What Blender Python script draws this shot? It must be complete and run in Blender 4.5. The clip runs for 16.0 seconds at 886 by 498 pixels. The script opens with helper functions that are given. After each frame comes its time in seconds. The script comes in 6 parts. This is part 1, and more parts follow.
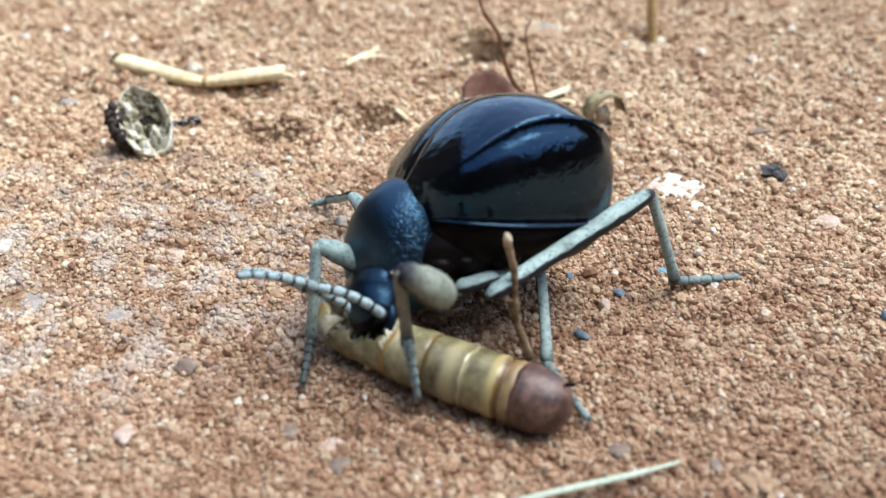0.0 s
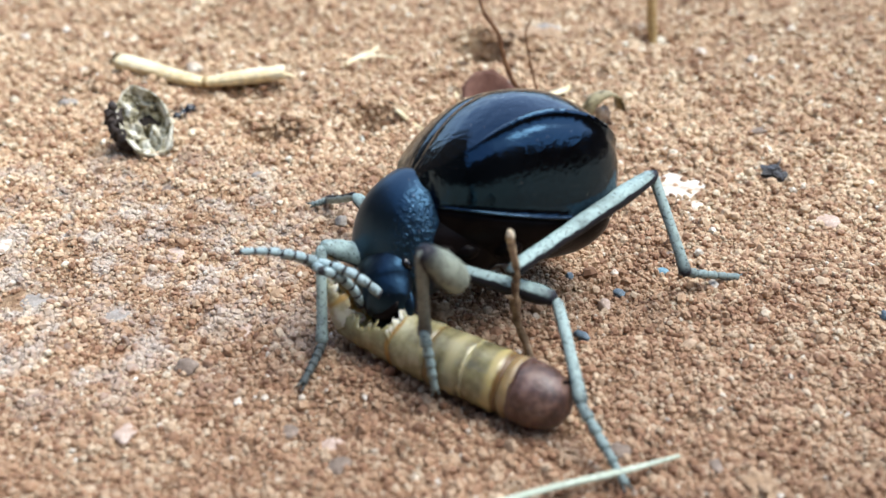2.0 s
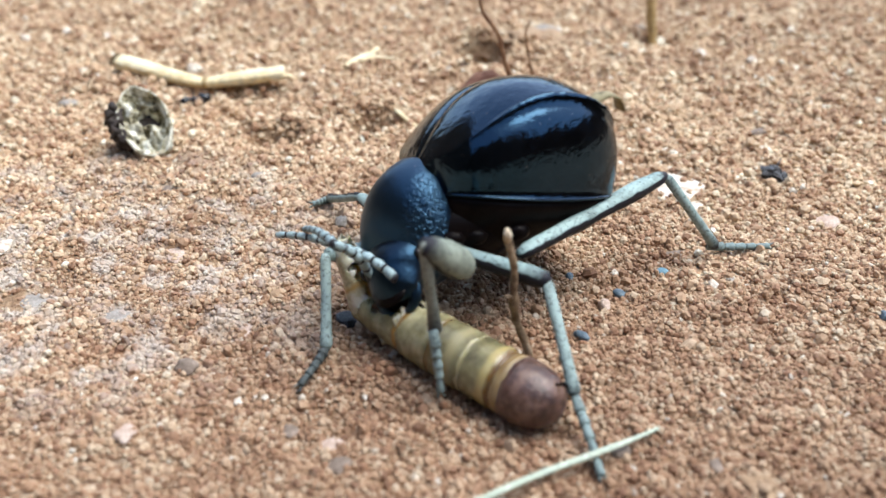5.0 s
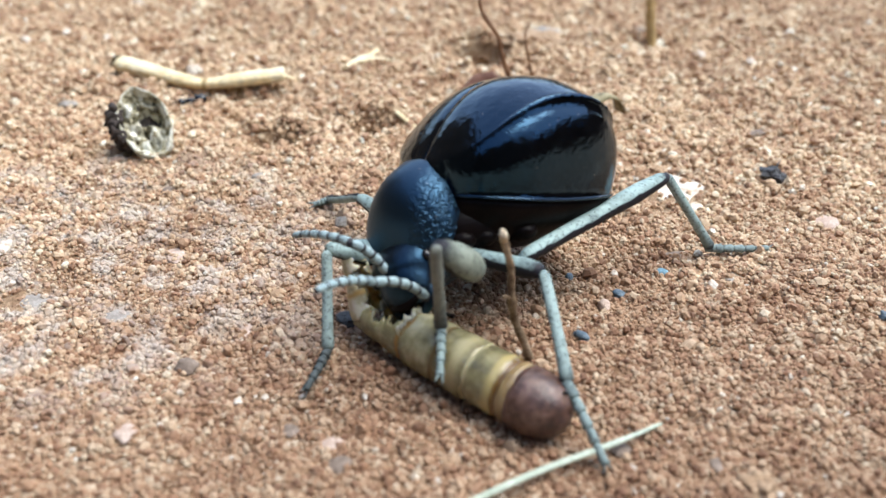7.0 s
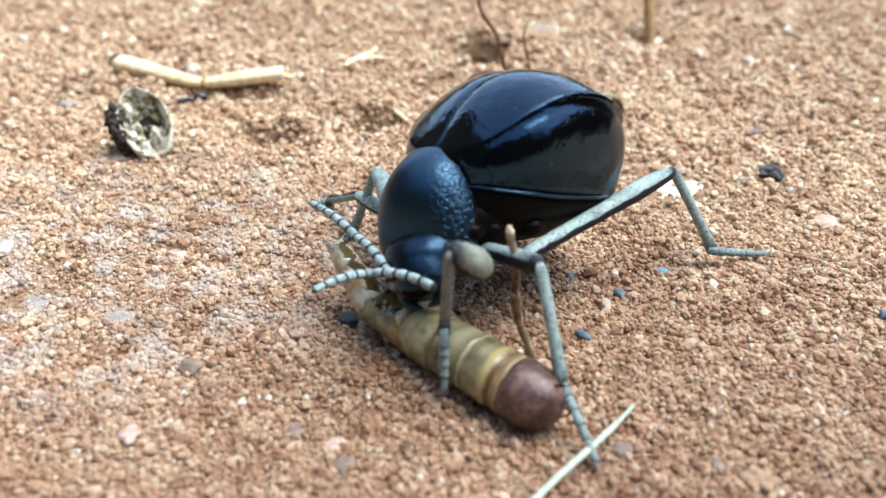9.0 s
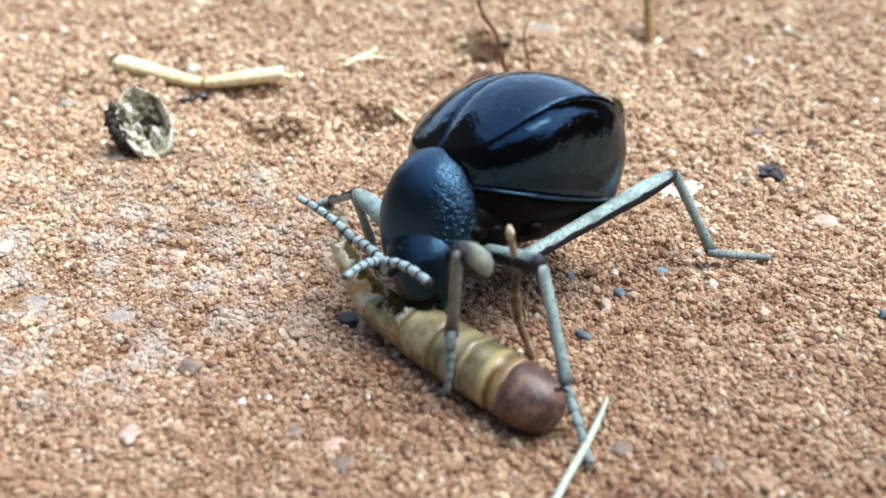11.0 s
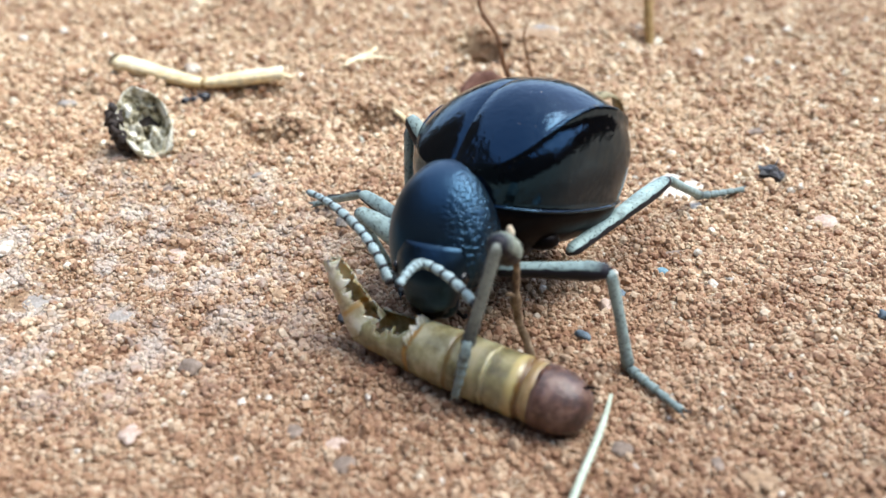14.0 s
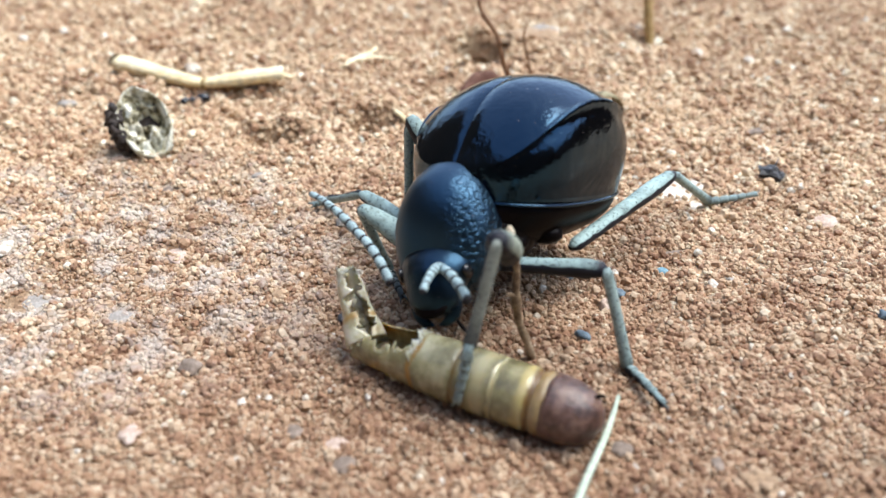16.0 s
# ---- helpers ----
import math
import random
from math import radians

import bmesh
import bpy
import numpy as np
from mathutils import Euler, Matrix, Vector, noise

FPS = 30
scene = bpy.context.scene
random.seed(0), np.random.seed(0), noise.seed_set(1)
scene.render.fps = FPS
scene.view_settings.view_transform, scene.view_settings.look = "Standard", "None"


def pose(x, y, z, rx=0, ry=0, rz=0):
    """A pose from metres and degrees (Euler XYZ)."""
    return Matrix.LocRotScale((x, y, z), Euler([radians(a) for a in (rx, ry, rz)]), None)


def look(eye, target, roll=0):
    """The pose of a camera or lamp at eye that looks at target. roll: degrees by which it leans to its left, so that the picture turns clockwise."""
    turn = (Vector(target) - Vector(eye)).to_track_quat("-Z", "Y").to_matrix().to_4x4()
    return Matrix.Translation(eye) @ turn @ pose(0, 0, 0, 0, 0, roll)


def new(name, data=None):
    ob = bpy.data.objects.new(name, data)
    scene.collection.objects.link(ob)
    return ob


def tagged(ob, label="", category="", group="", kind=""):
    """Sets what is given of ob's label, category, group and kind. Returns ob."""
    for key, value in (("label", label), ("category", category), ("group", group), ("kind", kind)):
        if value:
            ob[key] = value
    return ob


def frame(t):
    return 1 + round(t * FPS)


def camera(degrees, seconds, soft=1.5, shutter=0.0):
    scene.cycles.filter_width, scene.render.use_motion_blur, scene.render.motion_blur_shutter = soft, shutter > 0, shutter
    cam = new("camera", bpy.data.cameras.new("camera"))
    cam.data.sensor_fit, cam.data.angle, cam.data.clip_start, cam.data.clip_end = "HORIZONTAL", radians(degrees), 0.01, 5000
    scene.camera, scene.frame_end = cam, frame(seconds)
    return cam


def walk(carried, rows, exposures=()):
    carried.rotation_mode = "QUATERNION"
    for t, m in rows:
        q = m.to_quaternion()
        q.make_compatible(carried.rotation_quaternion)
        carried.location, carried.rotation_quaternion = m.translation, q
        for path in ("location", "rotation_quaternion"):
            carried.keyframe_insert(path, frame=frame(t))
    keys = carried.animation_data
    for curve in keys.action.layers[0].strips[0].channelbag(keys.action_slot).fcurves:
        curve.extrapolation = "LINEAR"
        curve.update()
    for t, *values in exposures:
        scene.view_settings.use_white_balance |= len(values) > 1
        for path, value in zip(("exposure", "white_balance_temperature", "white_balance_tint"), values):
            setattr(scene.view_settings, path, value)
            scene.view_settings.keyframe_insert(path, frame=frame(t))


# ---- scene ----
MM = 0.001


def at(x, y, z, rx=0, ry=0, rz=0):
    """A pose from millimetres and degrees."""
    return pose(x * MM, y * MM, z * MM, rx, ry, rz)


# ---- camera: a phone held close above the sand ----
cam = camera(55, 16.0, soft=1.5)
cam.data.dof.use_dof = True
cam.data.dof.focus_distance = 0.072
cam.data.dof.aperture_fstop = 34.0
FIRST = at(0, -64.29, 38.63, 59, 0, 0)
SECOND = at(-0.104, -64.551, 38.407, 59.301, -0.073, -0.061)
THIRD = at(-0.559, -64.589, 38.832, 59.014, -0.102, -0.371)
STOPS, KELVIN, TINT = 1.63, 6980, 8
walk(cam, [(0, FIRST), (4.2, FIRST), (6.3, SECOND), (7.55, SECOND), (7.9, THIRD), (16, THIRD)],
     [(t, STOPS + more, KELVIN, TINT) for t, more in ((0, 0.0), (7.5, 0.0), (8, 0.17), (12, 0.13), (16, 0.12))])

# ---- light: bright shade under an open sky ----
world = bpy.data.worlds.new("sky")
scene.world = world
world.use_nodes = True
sky = world.node_tree.nodes.new("ShaderNodeTexSky")
sky.sky_type = "NISHITA"
sky.sun_disc = False
sky.sun_elevation = radians(66)
sky.sun_rotation = radians(75)
background = world.node_tree.nodes["Background"]
background.inputs["Strength"].default_value = 0.15
world.node_tree.links.new(sky.outputs["Color"], background.inputs["Color"])
sun_data = bpy.data.lights.new("sun", "SUN")
sun_data.energy = 1.5
sun_data.angle = radians(46)
sun_data.color = (0.94, 0.97, 1.0)
sun = new("sun", sun_data)
sun.matrix_world = look((0.393, 0.105, 0.914), (0, 0, 0))


# ---- materials ----
def material(name, rough=0.6, spec=0.5):
    m = bpy.data.materials.new(name)
    m.use_nodes = True
    b = m.node_tree.nodes["Principled BSDF"]
    b.inputs["Roughness"].default_value = rough
    b.inputs["Specular IOR Level"].default_value = spec
    return m, m.node_tree.nodes, m.node_tree.links, b


def node(nodes, kind, **values):
    n = nodes.new(kind)
    for key, value in values.items():
        n.inputs[key.replace("_", " ")].default_value = value
    return n


def ramp(nodes, links, source, stops):
    r = nodes.new("ShaderNodeValToRGB")
    while len(r.color_ramp.elements) < len(stops):
        r.color_ramp.elements.new(0.5)
    for e, (p, c) in zip(r.color_ramp.elements, stops):
        e.position, e.color = p, (*c, 1)
    links.new(source, r.inputs["Fac"])
    return r


def mix(nodes, links, a, b, fac, blend="MIX"):
    m = nodes.new("ShaderNodeMix")
    m.data_type, m.blend_type = "RGBA", blend
    for s, v in ((m.inputs["Factor"], fac), (m.inputs["A"], a), (m.inputs["B"], b)):
        if isinstance(v, bpy.types.NodeSocket):
            links.new(v, s)
        else:
            s.default_value = v if isinstance(v, (int, float)) else (*v, 1)
    return m.outputs["Result"]


def noise_tex(nodes, links, scale, detail=4.0, rough=0.6):
    """Noise in object space; scale in lumps per millimetre."""
    c = nodes.new("ShaderNodeTexCoord")
    n = node(nodes, "ShaderNodeTexNoise", Scale=scale * 1000, Detail=detail, Roughness=rough)
    links.new(c.outputs["Object"], n.inputs["Vector"])
    return n.outputs["Fac"]


def bump(nodes, links, bsdf, height, strength, depth):
    """Fine relief; depth in millimetres."""
    b = node(nodes, "ShaderNodeBump", Strength=strength, Distance=depth * MM)
    links.new(height, b.inputs["Height"])
    links.new(b.outputs["Normal"], bsdf.inputs["Normal"])


def mottled(name, stops, scale, rough=0.6, spec=0.4, relief=0.05, fine=None):
    """A surface that varies at two scales, with fine relief."""
    m, n, l, b = material(name, rough, spec)
    big = noise_tex(n, l, scale)
    small = noise_tex(n, l, fine or scale * 7, 3.0, 0.7)
    base = ramp(n, l, big, stops).outputs["Color"]
    dirt = ramp(n, l, small, [(0.3, (0.55, 0.55, 0.55)), (0.6, (1, 1, 1))]).outputs["Color"]
    l.new(mix(n, l, base, dirt, 0.8, "MULTIPLY"), b.inputs["Base Color"])
    bump(n, l, b, small, 0.6, relief)
    return m


def painted_falloff(n, l):
    """Light falloff painted into ground colour: darker, redder middle, paler round it, uneven border."""
    c = n.new("ShaderNodeTexCoord")
    sep = n.new("ShaderNodeMapping")
    sep.vector_type = "TEXTURE"
    sep.inputs["Location"].default_value = (0.0, -0.024, 0.0)
    sep.inputs["Scale"].default_value = (0.06, 0.05, 1.0)
    l.new(c.outputs["Object"], sep.inputs["Vector"])
    g = n.new("ShaderNodeTexGradient")
    g.gradient_type = "SPHERICAL"
    l.new(sep.outputs["Vector"], g.inputs["Vector"])
    f = mix(n, l, g.outputs["Color"], noise_tex(n, l, 0.09, 4.0), 0.5)
    tone = ramp(n, l, f, [(0.2, (1.3, 1.37, 1.36)), (0.6, (0.82, 0.77, 0.74))]).outputs["Color"]
    drift = ramp(n, l, noise_tex(n, l, 0.13, 5.0, 0.65), [(0.36, (0.86, 0.8, 0.77)), (0.5, (1, 1, 1)), (0.64, (1.12, 1.17, 1.2))]).outputs["Color"]
    return mix(n, l, tone, drift, 1.0, "MULTIPLY")


def pale_crust(n, l, colour):
    """Whitish flecks of dried crust, thickest on one side of the ground."""
    c = n.new("ShaderNodeTexCoord")
    area = n.new("ShaderNodeMapping")
    area.vector_type = "TEXTURE"
    area.inputs["Location"].default_value = (-0.034, -0.002, 0.0)
    area.inputs["Scale"].default_value = (0.032, 0.024, 1.0)
    l.new(c.outputs["Object"], area.inputs["Vector"])
    g = n.new("ShaderNodeTexGradient")
    g.gradient_type = "SPHERICAL"
    l.new(area.outputs["Vector"], g.inputs["Vector"])
    fleck = ramp(n, l, noise_tex(n, l, 0.24, 5.0, 0.7), [(0.47, (0, 0, 0)), (0.6, (1, 1, 1))]).outputs["Color"]
    near = ramp(n, l, g.outputs["Color"], [(0.0, (0, 0, 0)), (0.4, (0.6, 0.6, 0.6))]).outputs["Color"]
    return mix(n, l, colour, (0.5, 0.46, 0.41), mix(n, l, fleck, near, 1.0, "MULTIPLY"))


def soil_material():
    m, n, l, b = material("red_soil", 0.95, 0.15)
    big = noise_tex(n, l, 0.06, 3.0)
    mid = noise_tex(n, l, 0.8, 4.0)
    fine = noise_tex(n, l, 4.0, 5.0, 0.75)
    c = ramp(n, l, mid, [(0.3, (0.21, 0.12, 0.07)), (0.5, (0.32, 0.205, 0.125)), (0.72, (0.43, 0.315, 0.205))]).outputs["Color"]
    pale = ramp(n, l, big, [(0.5, (0, 0, 0)), (0.66, (1, 1, 1))]).outputs["Color"]
    c = mix(n, l, c, (0.451, 0.350, 0.255), pale)
    d = ramp(n, l, fine, [(0.3, (0.45, 0.43, 0.42)), (0.62, (1.15, 1.15, 1.15))]).outputs["Color"]
    c = mix(n, l, c, d, 0.9, "MULTIPLY")
    l.new(pale_crust(n, l, mix(n, l, c, painted_falloff(n, l), 1.0, "MULTIPLY")), b.inputs["Base Color"])
    bump(n, l, b, fine, 1.0, 0.2)
    return m


def grain_material():
    m, n, l, b = material("sand_grain", 0.75, 0.35)
    g = n.new("ShaderNodeNewGeometry")
    stops = [(0.0, (0.2, 0.11, 0.066)), (0.15, (0.32, 0.185, 0.112)), (0.4, (0.40, 0.262, 0.163)), (0.62, (0.45, 0.312, 0.2)), (0.8, (0.5, 0.375, 0.255)),
             (0.92, (0.53, 0.415, 0.29)), (0.985, (0.58, 0.49, 0.36)), (0.996, (0.64, 0.61, 0.53))]
    c = ramp(n, l, g.outputs["Random Per Island"], stops).outputs["Color"]
    fine = noise_tex(n, l, 4.0, 3.0, 0.7)
    d = ramp(n, l, fine, [(0.3, (0.75, 0.68, 0.65)), (0.6, (1.05, 1.05, 1.05))]).outputs["Color"]
    c = mix(n, l, c, d, 0.9, "MULTIPLY")
    l.new(pale_crust(n, l, mix(n, l, c, painted_falloff(n, l), 1.0, "MULTIPLY")), b.inputs["Base Color"])
    bump(n, l, b, fine, 0.5, 0.06)
    return m


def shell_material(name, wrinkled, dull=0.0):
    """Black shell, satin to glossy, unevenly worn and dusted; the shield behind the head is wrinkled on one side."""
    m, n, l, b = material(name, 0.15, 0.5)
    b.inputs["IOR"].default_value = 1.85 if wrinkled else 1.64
    # Blue tint paints sky colour into the reflections and mutes the warm ground.
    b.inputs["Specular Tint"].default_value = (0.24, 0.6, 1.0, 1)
    fine = noise_tex(n, l, 3.0, 4.0, 0.65)
    broad = noise_tex(n, l, 0.8, 3.0, 0.6)
    patch = noise_tex(n, l, 0.3, 4.0, 0.65)
    c = ramp(n, l, patch, [(p, (0.0014 * q, 0.0011 * q, 0.0011 * q)) for p, q in ((0.32, 0.5), (0.48, 1.0), (0.66, 1.7))]).outputs["Color"]
    speck = ramp(n, l, noise_tex(n, l, 2.6, 1.0), [(0.76, (0, 0, 0)), (0.81, (1, 1, 1))]).outputs["Color"]
    l.new(mix(n, l, c, (0.16, 0.13, 0.11), speck), b.inputs["Base Color"])
    r = ramp(n, l, mix(n, l, fine, patch, 0.6), [(0.36, (0.07, 0.07, 0.07)), (0.5, (0.12, 0.12, 0.12)), (0.64, (0.24, 0.24, 0.24))]).outputs["Color"]
    if dull:
        r = mix(n, l, r, (0.45, 0.45, 0.45), dull)
    if wrinkled:
        r = mix(n, l, r, (0.5, 0.5, 0.5), 0.7)
    l.new(r, b.inputs["Roughness"])
    if wrinkled:
        w = ramp(n, l, noise_tex(n, l, 2.7, 2.0, 0.5), [(0.38, (0, 0, 0)), (0.54, (1, 1, 1))]).outputs["Color"]
        co = n.new("ShaderNodeTexCoord")
        sep = n.new("ShaderNodeSeparateXYZ")
        l.new(co.outputs["Object"], sep.inputs["Vector"])
        side = node(n, "ShaderNodeMapRange", **{"From_Min": 0.0006, "From_Max": 0.0022})
        l.new(sep.outputs["Y"], side.inputs["Value"])
        where = ramp(n, l, side.outputs["Result"], [(0.0, (0.05, 0.05, 0.05)), (1.0, (1, 1, 1))]).outputs["Color"]
        bump(n, l, b, mix(n, l, (0.5, 0.5, 0.5), w, where), 0.9, 0.07)
    else:
        bump(n, l, b, mix(n, l, broad, fine, 0.12), 0.55, 0.16)
    return m


def leg_material(name, pale, dark_ends, length, stripe=0.0):
    """Pale waxy bloom over black legs, worn off on the underside and at the joints. x runs along the leg."""
    m, n, l, b = material(name, 0.55, 0.2)
    c = n.new("ShaderNodeTexCoord")
    s = n.new("ShaderNodeSeparateXYZ")
    l.new(c.outputs["Object"], s.inputs["Vector"])
    fine = noise_tex(n, l, 4.0, 3.0, 0.7)
    patch = noise_tex(n, l, 0.7, 3.0)

    def math_node(op, a, bb):
        q = n.new("ShaderNodeMath")
        q.operation = op
        for k, v in enumerate((a, bb)):
            if isinstance(v, bpy.types.NodeSocket):
                l.new(v, q.inputs[k])
            else:
                q.inputs[k].default_value = v
        return q.outputs[0]
    # worn stripe along the underside
    under = math_node("MULTIPLY", s.outputs["Z"], -1500.0)
    under = math_node("ADD", under, math_node("MULTIPLY", math_node("ABSOLUTE", s.outputs["Y"], 0.0), stripe))
    under = math_node("ADD", under, math_node("MULTIPLY", patch, 0.7))
    worn = ramp(n, l, under, [(0.36, (0, 0, 0)), (0.5, (1, 1, 1))]).outputs["Color"]
    # dark joint at the far end
    end = math_node("MULTIPLY", s.outputs["X"], 1000.0 / length)
    joint = ramp(n, l, math_node("ADD", end, math_node("MULTIPLY", math_node("SUBTRACT", patch, 0.46), 0.5)), [(0.97 - dark_ends, (0, 0, 0)), (1.02, (1, 1, 1))]).outputs["Color"]
    base = ramp(n, l, patch, [(0.32, tuple(0.6 * v for v in pale)), (0.55, pale)]).outputs["Color"]
    spots = ramp(n, l, fine, [(0.36, (0.05, 0.05, 0.07)), (0.45, (1, 1, 1))]).outputs["Color"]
    base = mix(n, l, base, spots, 0.75, "MULTIPLY")
    base = mix(n, l, base, (0.012, 0.012, 0.016), worn)
    base = mix(n, l, base, (0.014, 0.014, 0.02), joint)
    l.new(base, b.inputs["Base Color"])
    bump(n, l, b, fine, 0.4, 0.04)
    return m


def larva_material(name, stops, rough=0.32, scale=0.45, relief=0.12, bands=()):
    """Waxy, slightly see-through skin; bands are (place along x in mm, half-width, colour) of folds and joints."""
    m, n, l, b = material(name, rough, 0.5)
    patch = noise_tex(n, l, scale, 4.0, 0.65)
    fine = noise_tex(n, l, 4.0, 3.0)
    c = ramp(n, l, patch, stops).outputs["Color"]
    if bands:
        co = n.new("ShaderNodeTexCoord")
        sep = n.new("ShaderNodeSeparateXYZ")
        l.new(co.outputs["Object"], sep.inputs["Vector"])
        wave = n.new("ShaderNodeMath")
        wave.operation = "MULTIPLY_ADD"
        wave.inputs[1].default_value = 0.0009
        l.new(noise_tex(n, l, 0.5, 3.0), wave.inputs[0])
        l.new(sep.outputs["X"], wave.inputs[2])
        for x, half, colour in bands:
            near = node(n, "ShaderNodeMapRange", **{"From_Min": half * MM, "From_Max": half * 0.25 * MM})
            d = n.new("ShaderNodeMath")
            d.operation = "SUBTRACT"
            d.inputs[1].default_value = (x + 0.45) * MM
            l.new(wave.outputs[0], d.inputs[0])
            e = n.new("ShaderNodeMath")
            e.operation = "ABSOLUTE"
            l.new(d.outputs[0], e.inputs[0])
            l.new(e.outputs[0], near.inputs["Value"])
            c = mix(n, l, c, colour, near.outputs["Result"])
    l.new(c, b.inputs["Base Color"])
    b.inputs["Subsurface Weight"].default_value = 0.3
    b.inputs["Subsurface Radius"].default_value = (0.9, 0.55, 0.22)
    b.inputs["Subsurface Scale"].default_value = 0.0009
    bump(n, l, b, mix(n, l, fine, patch, 0.5), 0.5, relief)
    return m


SOIL = soil_material()
GRAIN = grain_material()
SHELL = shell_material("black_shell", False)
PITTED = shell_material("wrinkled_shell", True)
DARK = mottled("dark_brown_chitin", [(0.3, (0.003, 0.0025, 0.0025)), (0.7, (0.008, 0.005, 0.0045))], 0.5, 0.3, 0.05, 0.05)
EYE = mottled("black_eye", [(0.3, (0.004, 0.004, 0.005)), (0.7, (0.01, 0.01, 0.012))], 2, 0.2, 0.5, 0.02)
FEMUR = leg_material("grey_green_bloom", (0.31, 0.42, 0.40), 0.07, 16.0)
FEMUR_STRIPED = leg_material("grey_green_bloom_on_black", (0.31, 0.42, 0.40), 0.04, 16.6, 620.0)
FEMUR_SHORT = leg_material("short_grey_bloom_on_black", (0.25, 0.34, 0.325), 0.16, 6.2, 620.0)
THICK = leg_material("pale_tan_bloom", (0.23, 0.26, 0.21), 0.28, 4.8)
TIBIA = leg_material("grey_bloom", (0.29, 0.38, 0.36), 0.16, 8.5, 420.0)
TIBIA_WORN = leg_material("worn_grey_bloom", (0.2, 0.22, 0.19), 0.3, 7.6, 500.0)
TARSUS = leg_material("blue_grey_bloom", (0.21, 0.275, 0.265), 0.05, 6.0)
TARSUS_DARK = leg_material("dark_grey_bloom", (0.075, 0.09, 0.088), 0.05, 6.0)
BEADS = leg_material("white_blue_bloom", (0.31, 0.415, 0.425), 0.0, 60.0)
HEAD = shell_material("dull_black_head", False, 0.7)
NECK = mottled("black_ring", [(0.3, (0.01, 0.01, 0.014)), (0.7, (0.03, 0.03, 0.04))], 2, 0.5)
PALE_FOLD, BROWN_FOLD = (0.42, 0.37, 0.21), (0.14, 0.075, 0.022)
SKIN = larva_material("yellow_brown_skin", [(0.34, (0.07, 0.06, 0.03)), (0.44, (0.145, 0.127, 0.066)), (0.54, (0.235, 0.208, 0.112)), (0.66, (0.38, 0.35, 0.215))], 0.2, 0.32, 0.1,
                      ((-0.6, 0.5, (0.38, 0.31, 0.14)), (-0.1, 0.3, BROWN_FOLD), (-2.6, 0.22, PALE_FOLD), (-3.6, 0.8, (0.34, 0.3, 0.17)), (-5.4, 0.3, (0.16, 0.11, 0.045)), (-8.5, 0.28, (0.3, 0.17, 0.05))))
CAP = larva_material("red_brown_cap", [(0.36, (0.036, 0.017, 0.013)), (0.48, (0.084, 0.042, 0.032)), (0.6, (0.155, 0.09, 0.068))], 0.4, 0.9, 0.2)
CAP_EDGE = larva_material("tan_cap", [(0.3, (0.16, 0.1, 0.045)), (0.5, (0.25, 0.17, 0.08)), (0.7, (0.34, 0.25, 0.13))], 0.35)
RING = larva_material("dark_ring", [(0.3, (0.09, 0.045, 0.014)), (0.7, (0.17, 0.095, 0.035))])
FLESH = larva_material("pale_flesh", [(0.3, (0.2, 0.15, 0.07)), (0.5, (0.4, 0.34, 0.21)), (0.7, (0.58, 0.54, 0.42))], 0.3)
TORN = larva_material("torn_skin", [(0.36, (0.22, 0.18, 0.105)), (0.48, (0.38, 0.34, 0.22)), (0.62, (0.56, 0.53, 0.42))], 0.3, 0.7, 0.05, ((1.6, 0.35, (0.36, 0.23, 0.08)),))
STRAW = mottled("yellow_straw", [(0.3, (0.66, 0.47, 0.22)), (0.5, (0.82, 0.68, 0.40)), (0.72, (0.86, 0.78, 0.56))], 0.35, 0.45, 0.4, 0.02, 1.2)
STRAW_END = mottled("frayed_straw", [(0.34, (0.03, 0.018, 0.008)), (0.6, (0.15, 0.09, 0.035))], 1.5, 0.8, 0.2, 0.1)
STEM = mottled("pale_green_straw", [(0.3, (0.34, 0.4, 0.3)), (0.6, (0.5, 0.56, 0.45)), (0.8, (0.56, 0.6, 0.5))], 0.5, 0.5, 0.4, 0.03)
TWIG = mottled("brown_twig", [(0.34, (0.1, 0.06, 0.035)), (0.48, (0.24, 0.165, 0.1)), (0.64, (0.4, 0.3, 0.2))], 0.9, 0.75, 0.2, 0.06)
TWIG_TIP = mottled("broken_wood", [(0.3, (0.5, 0.38, 0.25)), (0.7, (0.75, 0.65, 0.5))], 2, 0.8, 0.2, 0.06)
STICK = mottled("tan_stick", [(0.3, (0.34, 0.22, 0.09)), (0.7, (0.58, 0.42, 0.2))], 0.6, 0.8, 0.2, 0.06)
ROOT = mottled("brown_rootlet", [(0.3, (0.12, 0.05, 0.022)), (0.7, (0.3, 0.15, 0.07))], 0.6, 0.55, 0.4, 0.04)
HUSK = mottled("grey_yellow_husk", [(0.35, (0.045, 0.034, 0.02)), (0.42, (0.26, 0.225, 0.125)), (0.48, (0.5, 0.46, 0.32)), (0.58, (0.76, 0.75, 0.64))], 0.8, 0.6, 0.35, 0.3, 3.0)
POD = mottled("olive_brown_pod", [(0.34, (0.07, 0.05, 0.022)), (0.46, (0.2, 0.16, 0.075)), (0.6, (0.42, 0.36, 0.2))], 0.5, 0.55, 0.35, 0.15, 2.0)
HUSK_DARK = mottled("dark_husk", [(0.3, (0.012, 0.009, 0.008)), (0.7, (0.06, 0.04, 0.03))], 1.2, 0.6, 0.4, 0.2)
COAL = mottled("black_crumb", [(0.3, (0.006, 0.006, 0.007)), (0.7, (0.03, 0.027, 0.03))], 1.2, 0.4, 0.5, 0.15)
